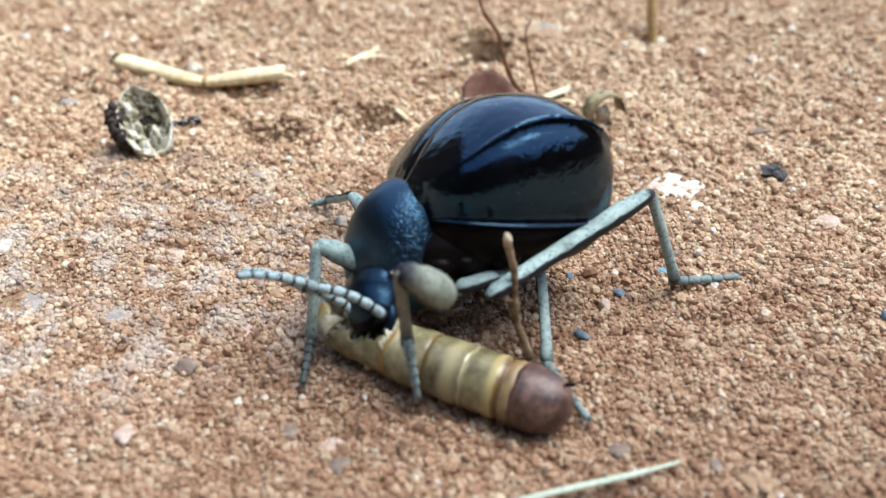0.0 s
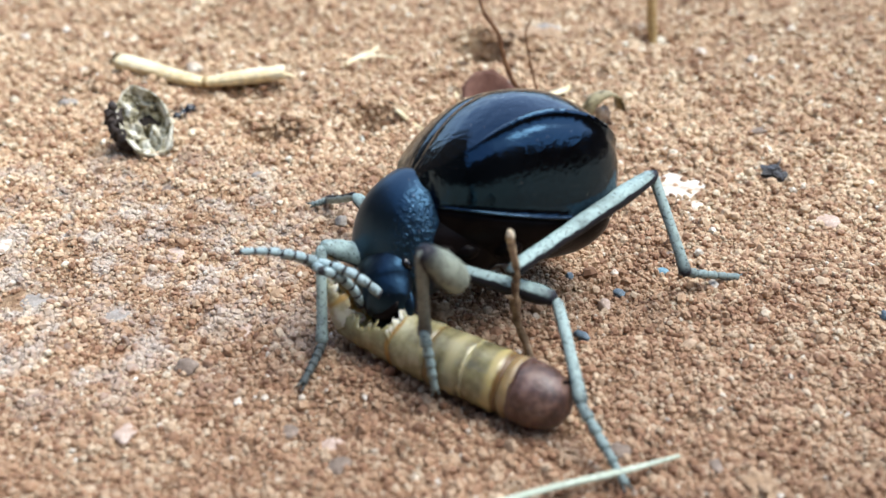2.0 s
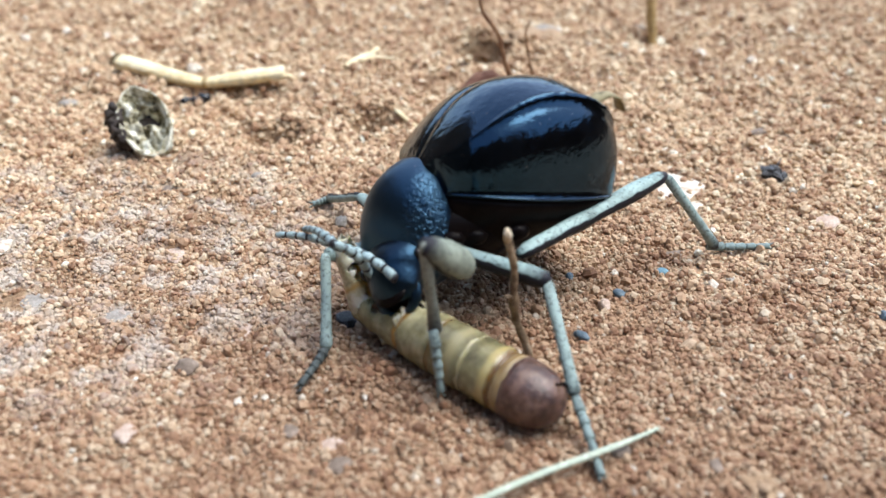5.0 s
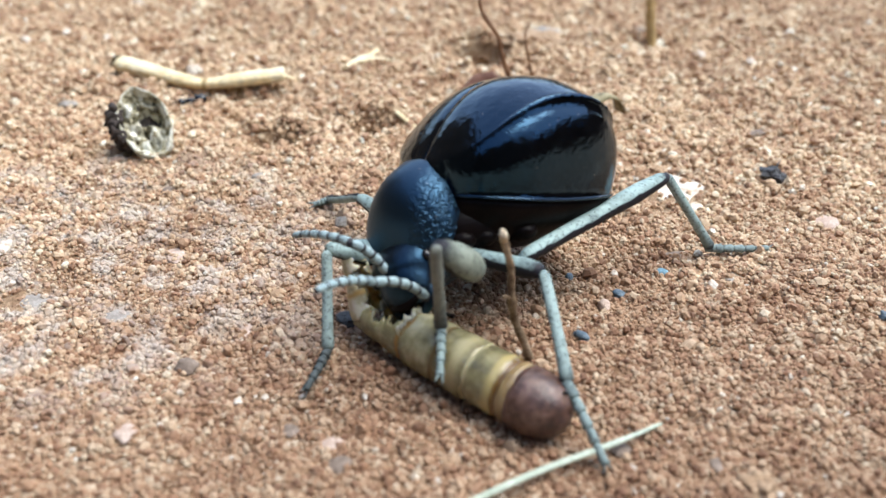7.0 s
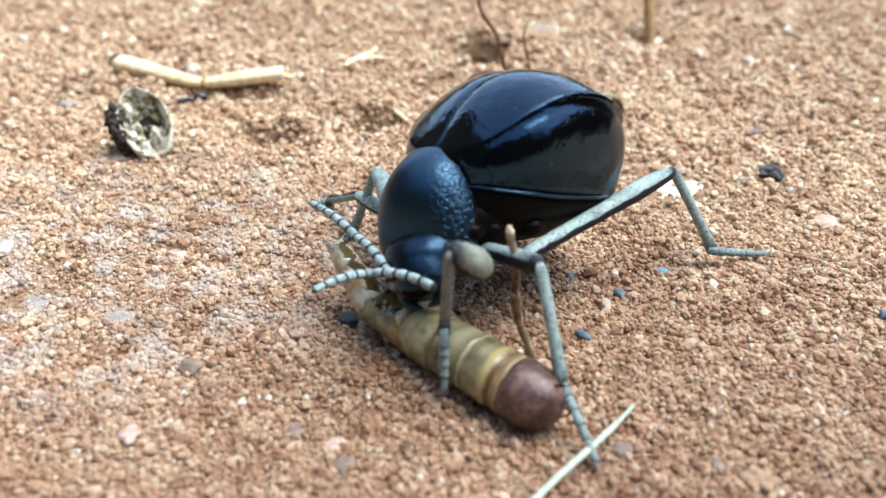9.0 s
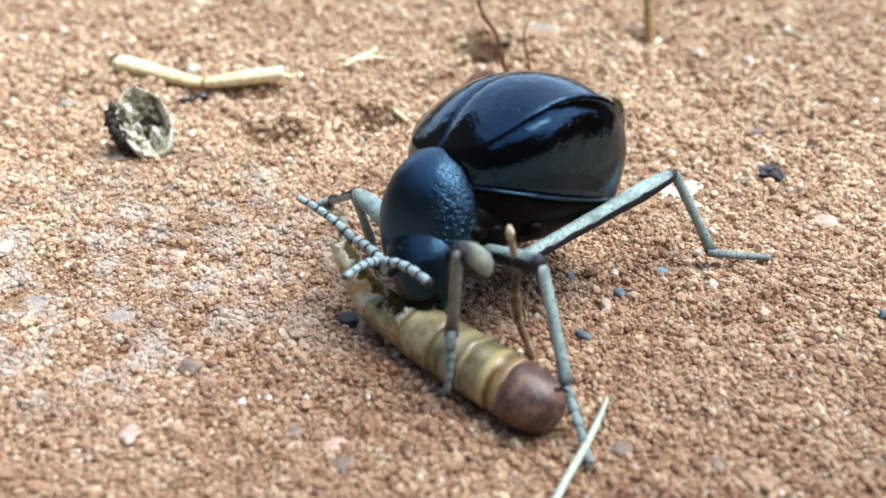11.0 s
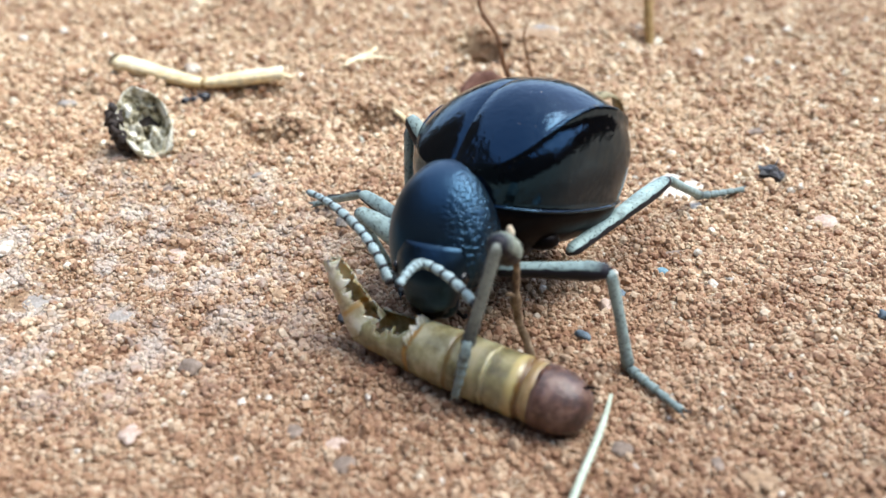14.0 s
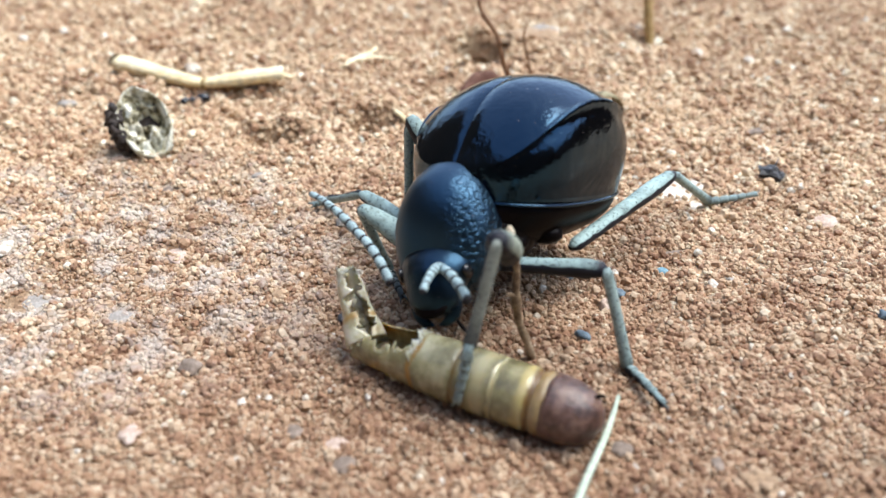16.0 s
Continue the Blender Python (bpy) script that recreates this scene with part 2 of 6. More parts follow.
LEAF = mottled("dry_purple_leaf", [(0.3, (0.14, 0.06, 0.045)), (0.7, (0.27, 0.14, 0.1))], 0.6, 0.7, 0.3, 0.1)
CHIP = mottled("white_stone", [(0.34, (0.46, 0.34, 0.25)), (0.46, (0.62, 0.53, 0.43)), (0.62, (0.76, 0.71, 0.62))], 0.4, 0.8, 0.2, 0.15)
SLATE = mottled("blue_grey_stone", [(0.3, (0.05, 0.075, 0.1)), (0.7, (0.13, 0.19, 0.23))], 1.0, 0.5, 0.4, 0.1)
TEAL = mottled("blue_stone", [(0.3, (0.09, 0.2, 0.26)), (0.7, (0.2, 0.36, 0.42))], 1.5, 0.5, 0.4, 0.08)
ASH = mottled("pale_grey_stone", [(0.3, (0.25, 0.215, 0.185)), (0.7, (0.42, 0.385, 0.34))], 0.7, 0.8, 0.2, 0.12)
DULL = mottled("brown_grey_stone", [(0.3, (0.15, 0.11, 0.085)), (0.7, (0.31, 0.24, 0.19))], 0.8, 0.8, 0.25, 0.12)
PALE = mottled("pale_pink_stone", [(0.3, (0.42, 0.29, 0.22)), (0.7, (0.62, 0.5, 0.42))], 0.9, 0.8, 0.2, 0.1)
UNSEEN_WALL = mottled("unseen_wall_dark", [(0.3, (0.035, 0.027, 0.022)), (0.7, (0.065, 0.052, 0.044))], 0.004, 0.95, 0.1, 2.0, 0.05)
CLOD = mottled("tan_clod", [(0.3, (0.3, 0.19, 0.115)), (0.7, (0.46, 0.33, 0.22))], 0.5, 0.95, 0.1, 0.25)


# ---- building helpers (all shapes in millimetres) ----
def part(name, bm, mat, parent=None, label="", smooth=True, size=1.0):
    """Links a bmesh, drawn in millimetres, as one mesh object."""
    for v in bm.verts:
        v.co *= MM * size
    bmesh.ops.recalc_face_normals(bm, faces=bm.faces)
    me = bpy.data.meshes.new(name)
    for f in bm.faces:
        f.smooth = smooth
    bm.to_mesh(me)
    bm.free()
    for k in mat if isinstance(mat, (list, tuple)) else [mat]:
        me.materials.append(k)
    ob = new(name, me)
    ob.parent = parent
    if label:
        tagged(ob, label)
    return ob


def grid_mesh(bm, rows, closed=False, caps=True, index=0):
    """A skin over rows of points; closed joins the ends of each row, caps close the first and last row."""
    vs = [[bm.verts.new(p) for p in r] for r in rows]
    for a, b in zip(vs, vs[1:]):
        k = len(a)
        for i in range(k if closed else k - 1):
            j = (i + 1) % k
            try:
                bm.faces.new((a[i], a[j], b[j], b[i])).material_index = index
            except ValueError:
                pass
    if caps:
        for r in (vs[0], vs[-1]):
            if len(r) > 2:
                bm.faces.new(r).material_index = index
    return vs


def tube(bm, points, radii, sides=10, flat=1.0, jitter=0.0, index=0):
    """A tapering tube along points."""
    pts = [Vector(p) for p in points]
    rows = []
    side = None
    for i, p in enumerate(pts):
        d = (pts[min(i + 1, len(pts) - 1)] - pts[max(i - 1, 0)]).normalized()
        if side is None:
            side = d.cross(Vector((0, 0, 1)))
            if side.length < 0.1:
                side = d.cross(Vector((0, 1, 0)))
        side = (side - d * side.dot(d)).normalized()
        up = side.cross(d)
        r = radii[i] if isinstance(radii, (list, tuple)) else radii
        ring = []
        for k in range(sides):
            a = 2 * math.pi * k / sides
            q = r * (1 + jitter * (random.random() - 0.5))
            ring.append(p + side * math.cos(a) * q + up * math.sin(a) * q * flat)
        rows.append(ring)
    return grid_mesh(bm, rows, True, True, index)


def curve_points(ctrl, n):
    """A smooth run of n points through the control points."""
    c = [Vector(p) for p in ctrl]
    c = [c[0] * 2 - c[1]] + c + [c[-1] * 2 - c[-2]]
    out = []
    for i in range(n):
        u = i / (n - 1) * (len(c) - 3)
        k = min(int(u), len(c) - 4)
        t = u - k
        p0, p1, p2, p3 = c[k:k + 4]
        out.append(0.5 * (2 * p1 + (p2 - p0) * t + (2 * p0 - 5 * p1 + 4 * p2 - p3) * t * t + (3 * p1 - p0 - 3 * p2 + p3) * t ** 3))
    return out


def lump(bm, size, seed=0, rough=0.18, cuts=3, center=(0, 0, 0), freq=1.3):
    """An uneven stone or clod."""
    r = bmesh.ops.create_icosphere(bm, subdivisions=cuts, radius=1.0)
    for v in r["verts"]:
        k = 1 + rough * noise.noise(v.co * freq + Vector((seed * 7.3, seed, 3))) * 2 + rough * 0.5 * noise.noise(v.co * freq * 3 + Vector((seed, 9, 1)))
        v.co = Vector((v.co.x * size[0] * k, v.co.y * size[1] * k, v.co.z * size[2] * k)) + Vector(center)
    return r["verts"]


def ball(bm, size, center=(0, 0, 0), cuts=3):
    r = bmesh.ops.create_icosphere(bm, subdivisions=cuts, radius=1.0)
    for v in r["verts"]:
        v.co = Vector((v.co.x * size[0], v.co.y * size[1], v.co.z * size[2])) + Vector(center)
    return r["verts"]


# ---- ground ----
DENTS = [(-19.5, 24.6, 2.5, 1.4, 4.0), (-8.6, 28.8, 2.4, 1.7, 4.0), (5.4, 54.6, 3.0, 3.6, 14.0), (-17.2, 25.6, 1.6, 0.9, 1.4), (-6.0, 30.2, 1.5, 1.0, 1.5), (-14.0, 31.0, 3.0, 0.9, 0.9), (-24, 30.5, 2.0, 0.8, 0.8), (31.0, 61.0, 3.6, 3.0, 1.4),
         (-4.0, -12.0, 5.0, 4.0, 0.6), (-25.6, 37.8, 8.0, 1.8, 1.2), (16.0, -22.0, 2.4, 1.6, 0.8), (-30, 60, 5, 3, 1.2), (-5, -21, 6, 2, 0.5), (12, 20, 3, 4, 0.6)]
MOUNDS = [(5.2, 59.6, 3.6, 1.8, 3.0), (-19.3, 27.8, 3.6, 1.3, 1.5), (-8.2, 32.2, 3.2, 1.5, 1.5), (13.0, 57.0, 4.6, 5.0, 1.6), (21, 61, 5.0, 4.0, 1.2), (-28, 12, 10, 9, 0.8), (-38, 3, 10, 7, 0.6), (6.4, -15.6, 1.5, 1.2, 0.5), (28, -8, 10, 7, 0.4), (13.5, -24, 2, 1.2, 0.5)]


def ground_height(x, y):
    """Height of the sand in millimetres."""
    near = math.exp(-((x / 120) ** 4) - ((y - 30) / 110) ** 4)
    far = 1.05 + 0.45 * math.tanh((y - 12) / 12)
    clods = noise.noise(Vector((x * 0.42, y * 0.42, 4)))
    z = 0.6 * noise.noise(Vector((x * 0.11, y * 0.11, 0))) + far * (0.75 * (abs(clods) - 0.25) + 0.45 * noise.noise(Vector((x * 0.75, y * 0.75, 9))))
    for a, b, sx, sy, d in DENTS:
        q = ((x - a) / sx) ** 2 + ((y - b) / sy) ** 2
        if q < 6:
            z -= d * math.exp(-q ** 1.6) * (1 + 0.5 * noise.noise(Vector((x * 0.9, y * 0.9, 3))))
    for a, b, sx, sy, d in MOUNDS:
        z += d * math.exp(-((x - a) / sx) ** 2 - ((y - b) / sy) ** 2)
    return z * near - 0.15


def build_ground():
    far = [112, 150, 220, 400, 900, 2500, 8000, 30000, 120000]
    xs = [-f for f in reversed(far)] + [-96 + i * 0.8 for i in range(241)] + [f for f in far]
    ys = [-f for f in reversed(far)] + [-60 + i * 0.8 for i in range(210)] + [f for f in far]
    bm = bmesh.new()
    grid_mesh(bm, [[(x, y, ground_height(x, y) + 0.12 * noise.noise(Vector((x * 1.3, y * 1.3, 8)))) for x in xs] for y in ys], False, False)
    ob = part("ground", bm, SOIL)
    tagged(ob, "reddish sandy soil with crusted patches and small dents", "ground", kind="structure")


def crust(x, y):
    """Where the soil is crusted smooth, with few loose grains (0 to 1)."""
    k = 0.0
    for a, b, sx, sy in ((-28, 12, 10, 8), (-34, -5, 6, 4), (-20, 4, 6, 4), (-24, -8, 5, 3)):
        k = max(k, math.exp(-((x - a) / sx) ** 2 - ((y - b) / sy) ** 2))
    return k


BARE = [(23.2, 11.6, 3.0, 3.6, -35, 0.78), (24.2, 8.4, 1.1, 1.1, 0, 0.8), (-32.9, -7.7, 2.6, 1.6, 15, 0.6), (-38.5, -0.6, 1.2, 1.8, 0, 0.8), (-25.4, -10.3, 1.3, 1.4, 30, 0.55),
        (-23.6, 0.1, 1.1, 2.4, 20, 0.6), (-14.9, -11.5, 1.2, 1.6, 10, 0.5), (36.2, 5.8, 1.5, 1.4, 15, 0.6), (20.5, -0.9, 1.3, 1.1, 20, 0.7), (13.2, 58.6, 4.2, 4.2, 0, 0.6)]


def bare(x, y):
    """How far a flat stone keeps loose grains off (0 to 1)."""
    k = 0.0
    for a, b, sx, sy, turn, most in BARE:
        c, d = math.cos(math.radians(turn)), math.sin(math.radians(turn))
        u, v = (x - a) * c + (y - b) * d, (y - b) * c - (x - a) * d
        if (u / sx) ** 2 + (v / sy) ** 2 < 1:
            k = max(k, most)
    return k


def build_grains():
    """Loose sand: uneven grains lying on the soil, in one mesh."""
    rng = np.random.default_rng(5)
    shapes = []
    for k in range(24):
        bm = bmesh.new()
        bmesh.ops.create_uvsphere(bm, u_segments=6, v_segments=4, radius=1.0)
        bmesh.ops.triangulate(bm, faces=bm.faces)
        bm.verts.ensure_lookup_table()
        co = np.array([v.co[:] for v in bm.verts])
        tri = np.array([[v.index for v in f.verts] for f in bm.faces])
        bm.free()
        # a broken, many-sided grain: a ball cut by flat faces
        far = np.ones(len(co))
        for cut in range(7):
            d = rng.normal(size=3)
            d /= np.linalg.norm(d)
            reach = co @ d
            far = np.minimum(far, np.where(reach > 0.05, rng.uniform(0.62, 0.92) / np.maximum(reach, 0.05), 9.0))
        shapes.append((co * (far * rng.uniform(0.9, 1.08, len(co)))[:, None] * rng.uniform(0.85, 1.2, 3), tri))
    verts, tris, count = [], [], 0
    y = -31.5
    while y < 96:
        half = 29 + (y + 31.5) * 0.455
        step = 0.262 + 0.0021 * max(0.0, y + 31.5) + 0.003 * max(0.0, y - 20)
        x = -half
        while x < half:
            px, py = x + rng.uniform(-0.4, 0.4) * step, y + rng.uniform(-0.4, 0.4) * step
            x += step
            c = crust(px, py)
            if rng.random() < c * 0.15:
                continue
            clump = 1 + 0.3 * noise.noise(Vector((px * 0.5, py * 0.5, 6)))
            if bare(px, py) > rng.random():
                continue
            r = min(0.62, 0.222 * clump * math.exp(rng.normal(0, 0.31))) * (1 - 0.2 * c) * (1 + 0.008 * max(0.0, y) - 0.008 * max(0.0, min(18.0, -8 - y)))
            co, tri = shapes[rng.integers(24)]
            q = rng.normal(size=4)
            q /= np.linalg.norm(q)
            w, i, j, k = q
            R = np.array([[1 - 2 * (j * j + k * k), 2 * (i * j - k * w), 2 * (i * k + j * w)], [2 * (i * j + k * w), 1 - 2 * (i * i + k * k), 2 * (j * k - i * w)],
                          [2 * (i * k - j * w), 2 * (j * k + i * w), 1 - 2 * (i * i + j * j)]])
            z = ground_height(px, py) + r * rng.uniform(-0.35, 0.75) + 0.14 * noise.noise(Vector((px * 1.4, py * 1.4, 2)))
            verts.append((co * r) @ R.T + np.array([px, py, z]))
            tris.append(tri + count)
            count += len(co)
        y += step * 0.9
    v, t = np.concatenate(verts) * MM, np.concatenate(tris)
    me = bpy.data.meshes.new("sand_grains")
    me.vertices.add(len(v))
    me.vertices.foreach_set("co", v.astype(np.float32).ravel())
    me.loops.add(len(t) * 3)
    me.loops.foreach_set("vertex_index", t.astype(np.int32).ravel())
    me.polygons.add(len(t))
    me.polygons.foreach_set("loop_start", np.arange(0, len(t) * 3, 3, dtype=np.int32))
    me.polygons.foreach_set("use_smooth", np.zeros(len(t), dtype=bool))
    me.update(calc_edges=True)
    me.materials.append(GRAIN)
    tagged(new("sand_grains", me), "loose reddish sand grains lying on the soil", "sand", kind="stuff")


def build_unseen_wall(name, x, y, w, d, h):
    """Unseen wall, added to darken shell reflections and block part of the sky."""
    bm = bmesh.new()
    bmesh.ops.create_cube(bm, size=1.0)
    for v in bm.verts:
        v.co = Vector((x + v.co.x * w, y + v.co.y * d, -20 + (v.co.z + 0.5) * h))
    ob = part(name, bm, UNSEEN_WALL, None, "", False)
    tagged(ob, "unseen dark brown wall added to darken reflections and block sky", "wall", kind="structure")


build_ground()
build_grains()
build_unseen_wall("unseen_wall_south", 0, -1500, 5000, 200, 1700)
build_unseen_wall("unseen_wall_north", 500, 1600, 3600, 200, 260)
build_unseen_wall("unseen_wall_west", -1370, 100, 200, 3200, 1300)
build_unseen_wall("unseen_wall_east", 2100, 0, 200, 3000, 900)


# ---- beetle ----
moving = {}
beetle = tagged(new("beetle"), "glossy black beetle with grey-white legs feeding on a larva", "beetle")


SIZE = 0.91


def shell_section(x):
    """Half-width, crest height, ridge and lower edge of the wing cases at x."""
    front, rear = 7.92, -9.44
    s = abs((x + 0.76) / 8.68)
    w = 7.82 * max(0.0, 1 - s ** 3.0) ** (1 / 3.0)
    if x > -1.41:
        h = 14.77 - 6.35 * (abs(x + 1.41) / 9.33) ** 2.3
    else:
        h = 14.77 - 4.72 * (abs(x + 1.41) / 8.03) ** 2.3
    u = (front - x) / 17.36

    def bow(a, b, c):
        return a * 2 * (u - 0.5) * (u - 1) + b * 4 * u * (1 - u) + c * 2 * u * (u - 0.5)
    zr = min(bow(8.15, 12.32, 8.67), h - 0.1)
    return w, h, w * (0.91 + 0.09 * u), zr, w * 0.88, bow(5.61, 4.24, 3.95)


def shell_row(x, side, inner=0.0):
    w, h, yr, zr, ye, ze = shell_section(x)
    u = (7.92 - x) / 17.36
    fade = min(1, max(0, (u - 0.12) / 0.25))
    bead = fade * (1 + 0.1 * math.sin(x * 11) + 0.3 * noise.noise(Vector((x * 2.2, 3, 1))))
    row = []
    for i in range(17):
        t = i / 16
        y = yr * math.sin(t * math.pi / 2) ** 1.0
        q = y / max(yr, 1e-6)
        z = zr + (h - zr) * (1 - q ** 2.3)
        z -= 0.16 * math.exp(-(y / 0.16) ** 2) - 0.07 * math.exp(-((y - 0.34) / 0.2) ** 2)
        row.append((x, side * (y + 0.012), z))
    # raised ridge, then the flaring side down to the lower edge
    row[-2] = (x, side * (yr - 0.05), zr + 0.28 * bead)
    row[-1] = (x, side * (yr + 0.18 * bead), zr + 0.2 * bead)
    row.append((x, side * (yr + 0.12 * fade), zr - 0.12 * fade - 0.05))
    for i in range(1, 15):
        t = i / 14
        c1, c2 = yr * 0.7 + ye * 0.3 + 1.6 * w / 7.82, zr * 0.66 + ze * 0.34
        y = (1 - t) ** 2 * (yr - 0.1 * fade) + 2 * t * (1 - t) * c1 + t * t * ye
        z = (1 - t) ** 2 * (zr - 0.3) + 2 * t * (1 - t) * c2 + t * t * ze
        row.append((x, side * y, z))
    row.append((x, side * (ye + 0.02), ze - 0.02))
    row.append((x, side * (ye + 0.17), ze - 0.07))
    row.append((x, side * (ye + 0.2), ze - 0.16))
    row.append((x, side * (ye + 0.1), ze - 0.27))
    row.append((x, side * (ye - 0.3), ze - 0.2))
    return row


def build_elytron(side):
    bm = bmesh.new()
    n = 120
    rows = []
    for i in range(n + 1):
        a = i / n
        x = -0.76 + 8.68 * math.cos(0.16 + (math.pi - 0.18) * a)
        rows.append(shell_row(x, side))
    first = rows[0]
    for k, dx in ((0.8, 0.35), (0.5, 0.5), (0.1, 0.55)):
        rows.insert(0, [(p[0] + dx, p[1] * k, 6.0 + (p[2] - 6.0) * k) for p in first])
    grid_mesh(bm, rows, False, False)
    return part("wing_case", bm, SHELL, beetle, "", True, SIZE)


def build_abdomen():
    bm = bmesh.new()
    rows = []
    for i in range(31):
        x = -0.76 + 8.6 * math.cos(0.16 + (math.pi - 0.2) * i / 30)
        w, h, yr, zr, ye, ze = shell_section(x)
        seg = 0.16 * abs(math.sin(x * math.pi / 3.1))
        low = 0.2 + 2.4 * max(0, (x - 3) / 5) ** 2 + 1.6 * max(0, (-x - 4) / 5.4) ** 2
        ring = []
        for k in range(21):
            a = math.pi * k / 20
            y = (ye - 0.12) * math.cos(a)
            z = ze - 0.15 - (ze - low) * math.sin(a) ** 0.8 + seg * 0.5
            ring.append((x, y * (1 - 0.2 * math.sin(a)), min(z, ze - 0.15)))
        rows.append(ring)
    grid_mesh(bm, rows, True, True)
    return part("abdomen", bm, DARK, beetle, "dark brown underside with plates", True, SIZE)


def build_thorax():
    bm = bmesh.new()
    ball(bm, (4.6, 4.3, 3.2), (4.4, 0, 2.3))
    for v in bm.verts:
        v.co.z += 0.12 * noise.noise(v.co * 0.9)
    part("thorax", bm, DARK, beetle, "black underside of the thorax")
    for s in (1, -1):
        for x, y in ((6.6, 2.6), (5.0, 3.0), (2.0, 4.0)):
            bm = bmesh.new()
            ball(bm, (1.2, 1.5, 0.85), (x, y * s, 1.75), 2)
            part("hip", bm, DARK, beetle, "black hip joint")


def build_pronotum():
    """Domed shield behind the head; origin at its rear edge, x forward along its crest."""
    bm = bmesh.new()
    rows = []
    for i in range(25):
        u = i / 24
        x = -0.7 + 7.5 * u
        w = 4.25 * (0.66 + 0.34 * math.sin(math.pi * (0.12 + 0.62 * u))) * (1 - 0.26 * u ** 4)
        top = 1.6 + 1.5 * math.sin(math.pi * min(1, u * 0.86 + 0.12)) - 2.2 * u ** 2.6
        low = -4.0 + 1.5 * u
        if i == 24:
            top -= 0.12
        row = []
        for k in range(29):
            a = math.radians(-97 + 194 * k / 28)
            y = w * math.copysign(abs(math.sin(a)) ** 0.92, math.sin(a))
            z = low + (top - low) * max(-0.08, math.cos(a)) ** 0.62 if math.cos(a) > 0 else low - 0.3
            row.append((x - 0.9 * (abs(y) / 4.5) ** 2 * (0.2 - u), y, z))
        if i in (0, 24):
            row = [(p[0], p[1] * 0.97, p[2] - 0.15) for p in row]
        rows.append(row)
    for k, dx in ((0.97, 0.03), (0.93, -0.02), (0.9, 0.12), (0.8, 0.42), (0.6, 0.7), (0.3, 0.85)):
        rows.append([(p[0] + dx, p[1] * k, -2.0 + (p[2] + 2.0) * k) for p in rows[24]])
    grid_mesh(bm, rows, True, True)
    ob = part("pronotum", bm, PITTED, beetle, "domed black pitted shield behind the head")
    moving_part(ob, "pronotum")
    return ob


def moving_part(ob, key):
    moving[key] = ob


def build_head():
    """Head; origin at the neck, x towards the jaws."""
    bm = bmesh.new()
    rows = []
    for i in range(19):
        u = i / 18
        x = -1.2 + 5.0 * u
        w = 2.75 * (1 - 0.62 * max(0, u - 0.35) ** 1.8) * (0.85 + 0.15 * math.sin(math.pi * min(1, u * 1.6)))
        if u > 0.9:
            w *= 0.8
        top = 1.15 + 0.95 * math.sin(math.pi * min(0.5, u * 0.95)) - 0.1 * u - 1.2 * u ** 4 + (0.08 if 0.46 < u < 0.54 else 0)
        row = []
        for k in range(22):
            a = 2 * math.pi * k / 22
            row.append((x, w * math.sin(a), (top if math.cos(a) > 0 else 1.7 - 0.7 * u) * math.cos(a)))
        rows.append(row)
    grid_mesh(bm, rows, True, True)
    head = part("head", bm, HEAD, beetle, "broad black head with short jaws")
    moving_part(head, "head")
    for s in (1, -1):
        bm = bmesh.new()
        tube(bm, curve_points([(2.7, 1.3 * s, -0.2), (3.6, 1.35 * s, -0.45), (4.2, 0.85 * s, -0.6), (4.45, 0.2 * s, -0.7)], 9), [0.75, 0.7, 0.62, 0.55, 0.48, 0.4, 0.3, 0.2, 0.08], 9, 0.7)
        part("jaw", bm, HEAD, head, "curved black jaw")
        bm = bmesh.new()
        ball(bm, (0.55, 0.32, 0.75), (0.9, 2.55 * s, 0.35), 2)
        part("eye", bm, EYE, head)
        bm = bmesh.new()
        tube(bm, curve_points([(3.4, 0.9 * s, -1.0), (4.3, 1.5 * s, -1.7), (4.7, 1.9 * s, -2.0), (4.6, 1.9 * s, -2.4)], 9), [0.14, 0.16, 0.13, 0.16, 0.14, 0.16, 0.17, 0.2, 0.12], 7)
        part("palp", bm, DARK, head, "black jointed feeler beside the jaws")
    bm = bmesh.new()
    ball(bm, (0.9, 1.35, 0.28), (3.5, 0, 0.55), 2)
    part("upper_lip", bm, DARK, head, "black plate over the jaws")


def build_antenna(key, length, count, taper, bend):
    """Beaded run of pale joints along x on a dark core, with dark rings between them."""
    step = length / count

    def rise(x):
        return bend * (4 * (x / length) * (1 - x / length))
    bm = bmesh.new()
    tube(bm, [(length * k / 12, 0, rise(length * k / 12)) for k in range(13)], 0.2, 8)
    ob = part("antenna", bm, NECK, beetle, "pale blue-grey beaded antenna")
    for i in range(count):
        a = i * step
        r = 0.375 - taper * i / count
        if key == "tip":
            r *= 1.0 - 0.1 * (i / count)
        xs = [a + step * (0.06 + 0.88 * k / 6) for k in range(7)]
        bm = bmesh.new()
        tube(bm, [(x, 0, rise(x)) for x in xs], [r * (0.7 + 0.3 * math.sin(math.pi * min(1, 0.15 + 0.8 * k / 6))) for k in range(7)], 9)
        part("antenna_joint", bm, BEADS, ob, "pale blue-grey bead of the antenna")
        bm = bmesh.new()
        tube(bm, [(a - step * 0.11, 0, rise(a)), (a + step * 0.07, 0, rise(a))], r * 0.93, 8)
        part("antenna_ring", bm, NECK, ob, "black ring between the beads")
    return ob


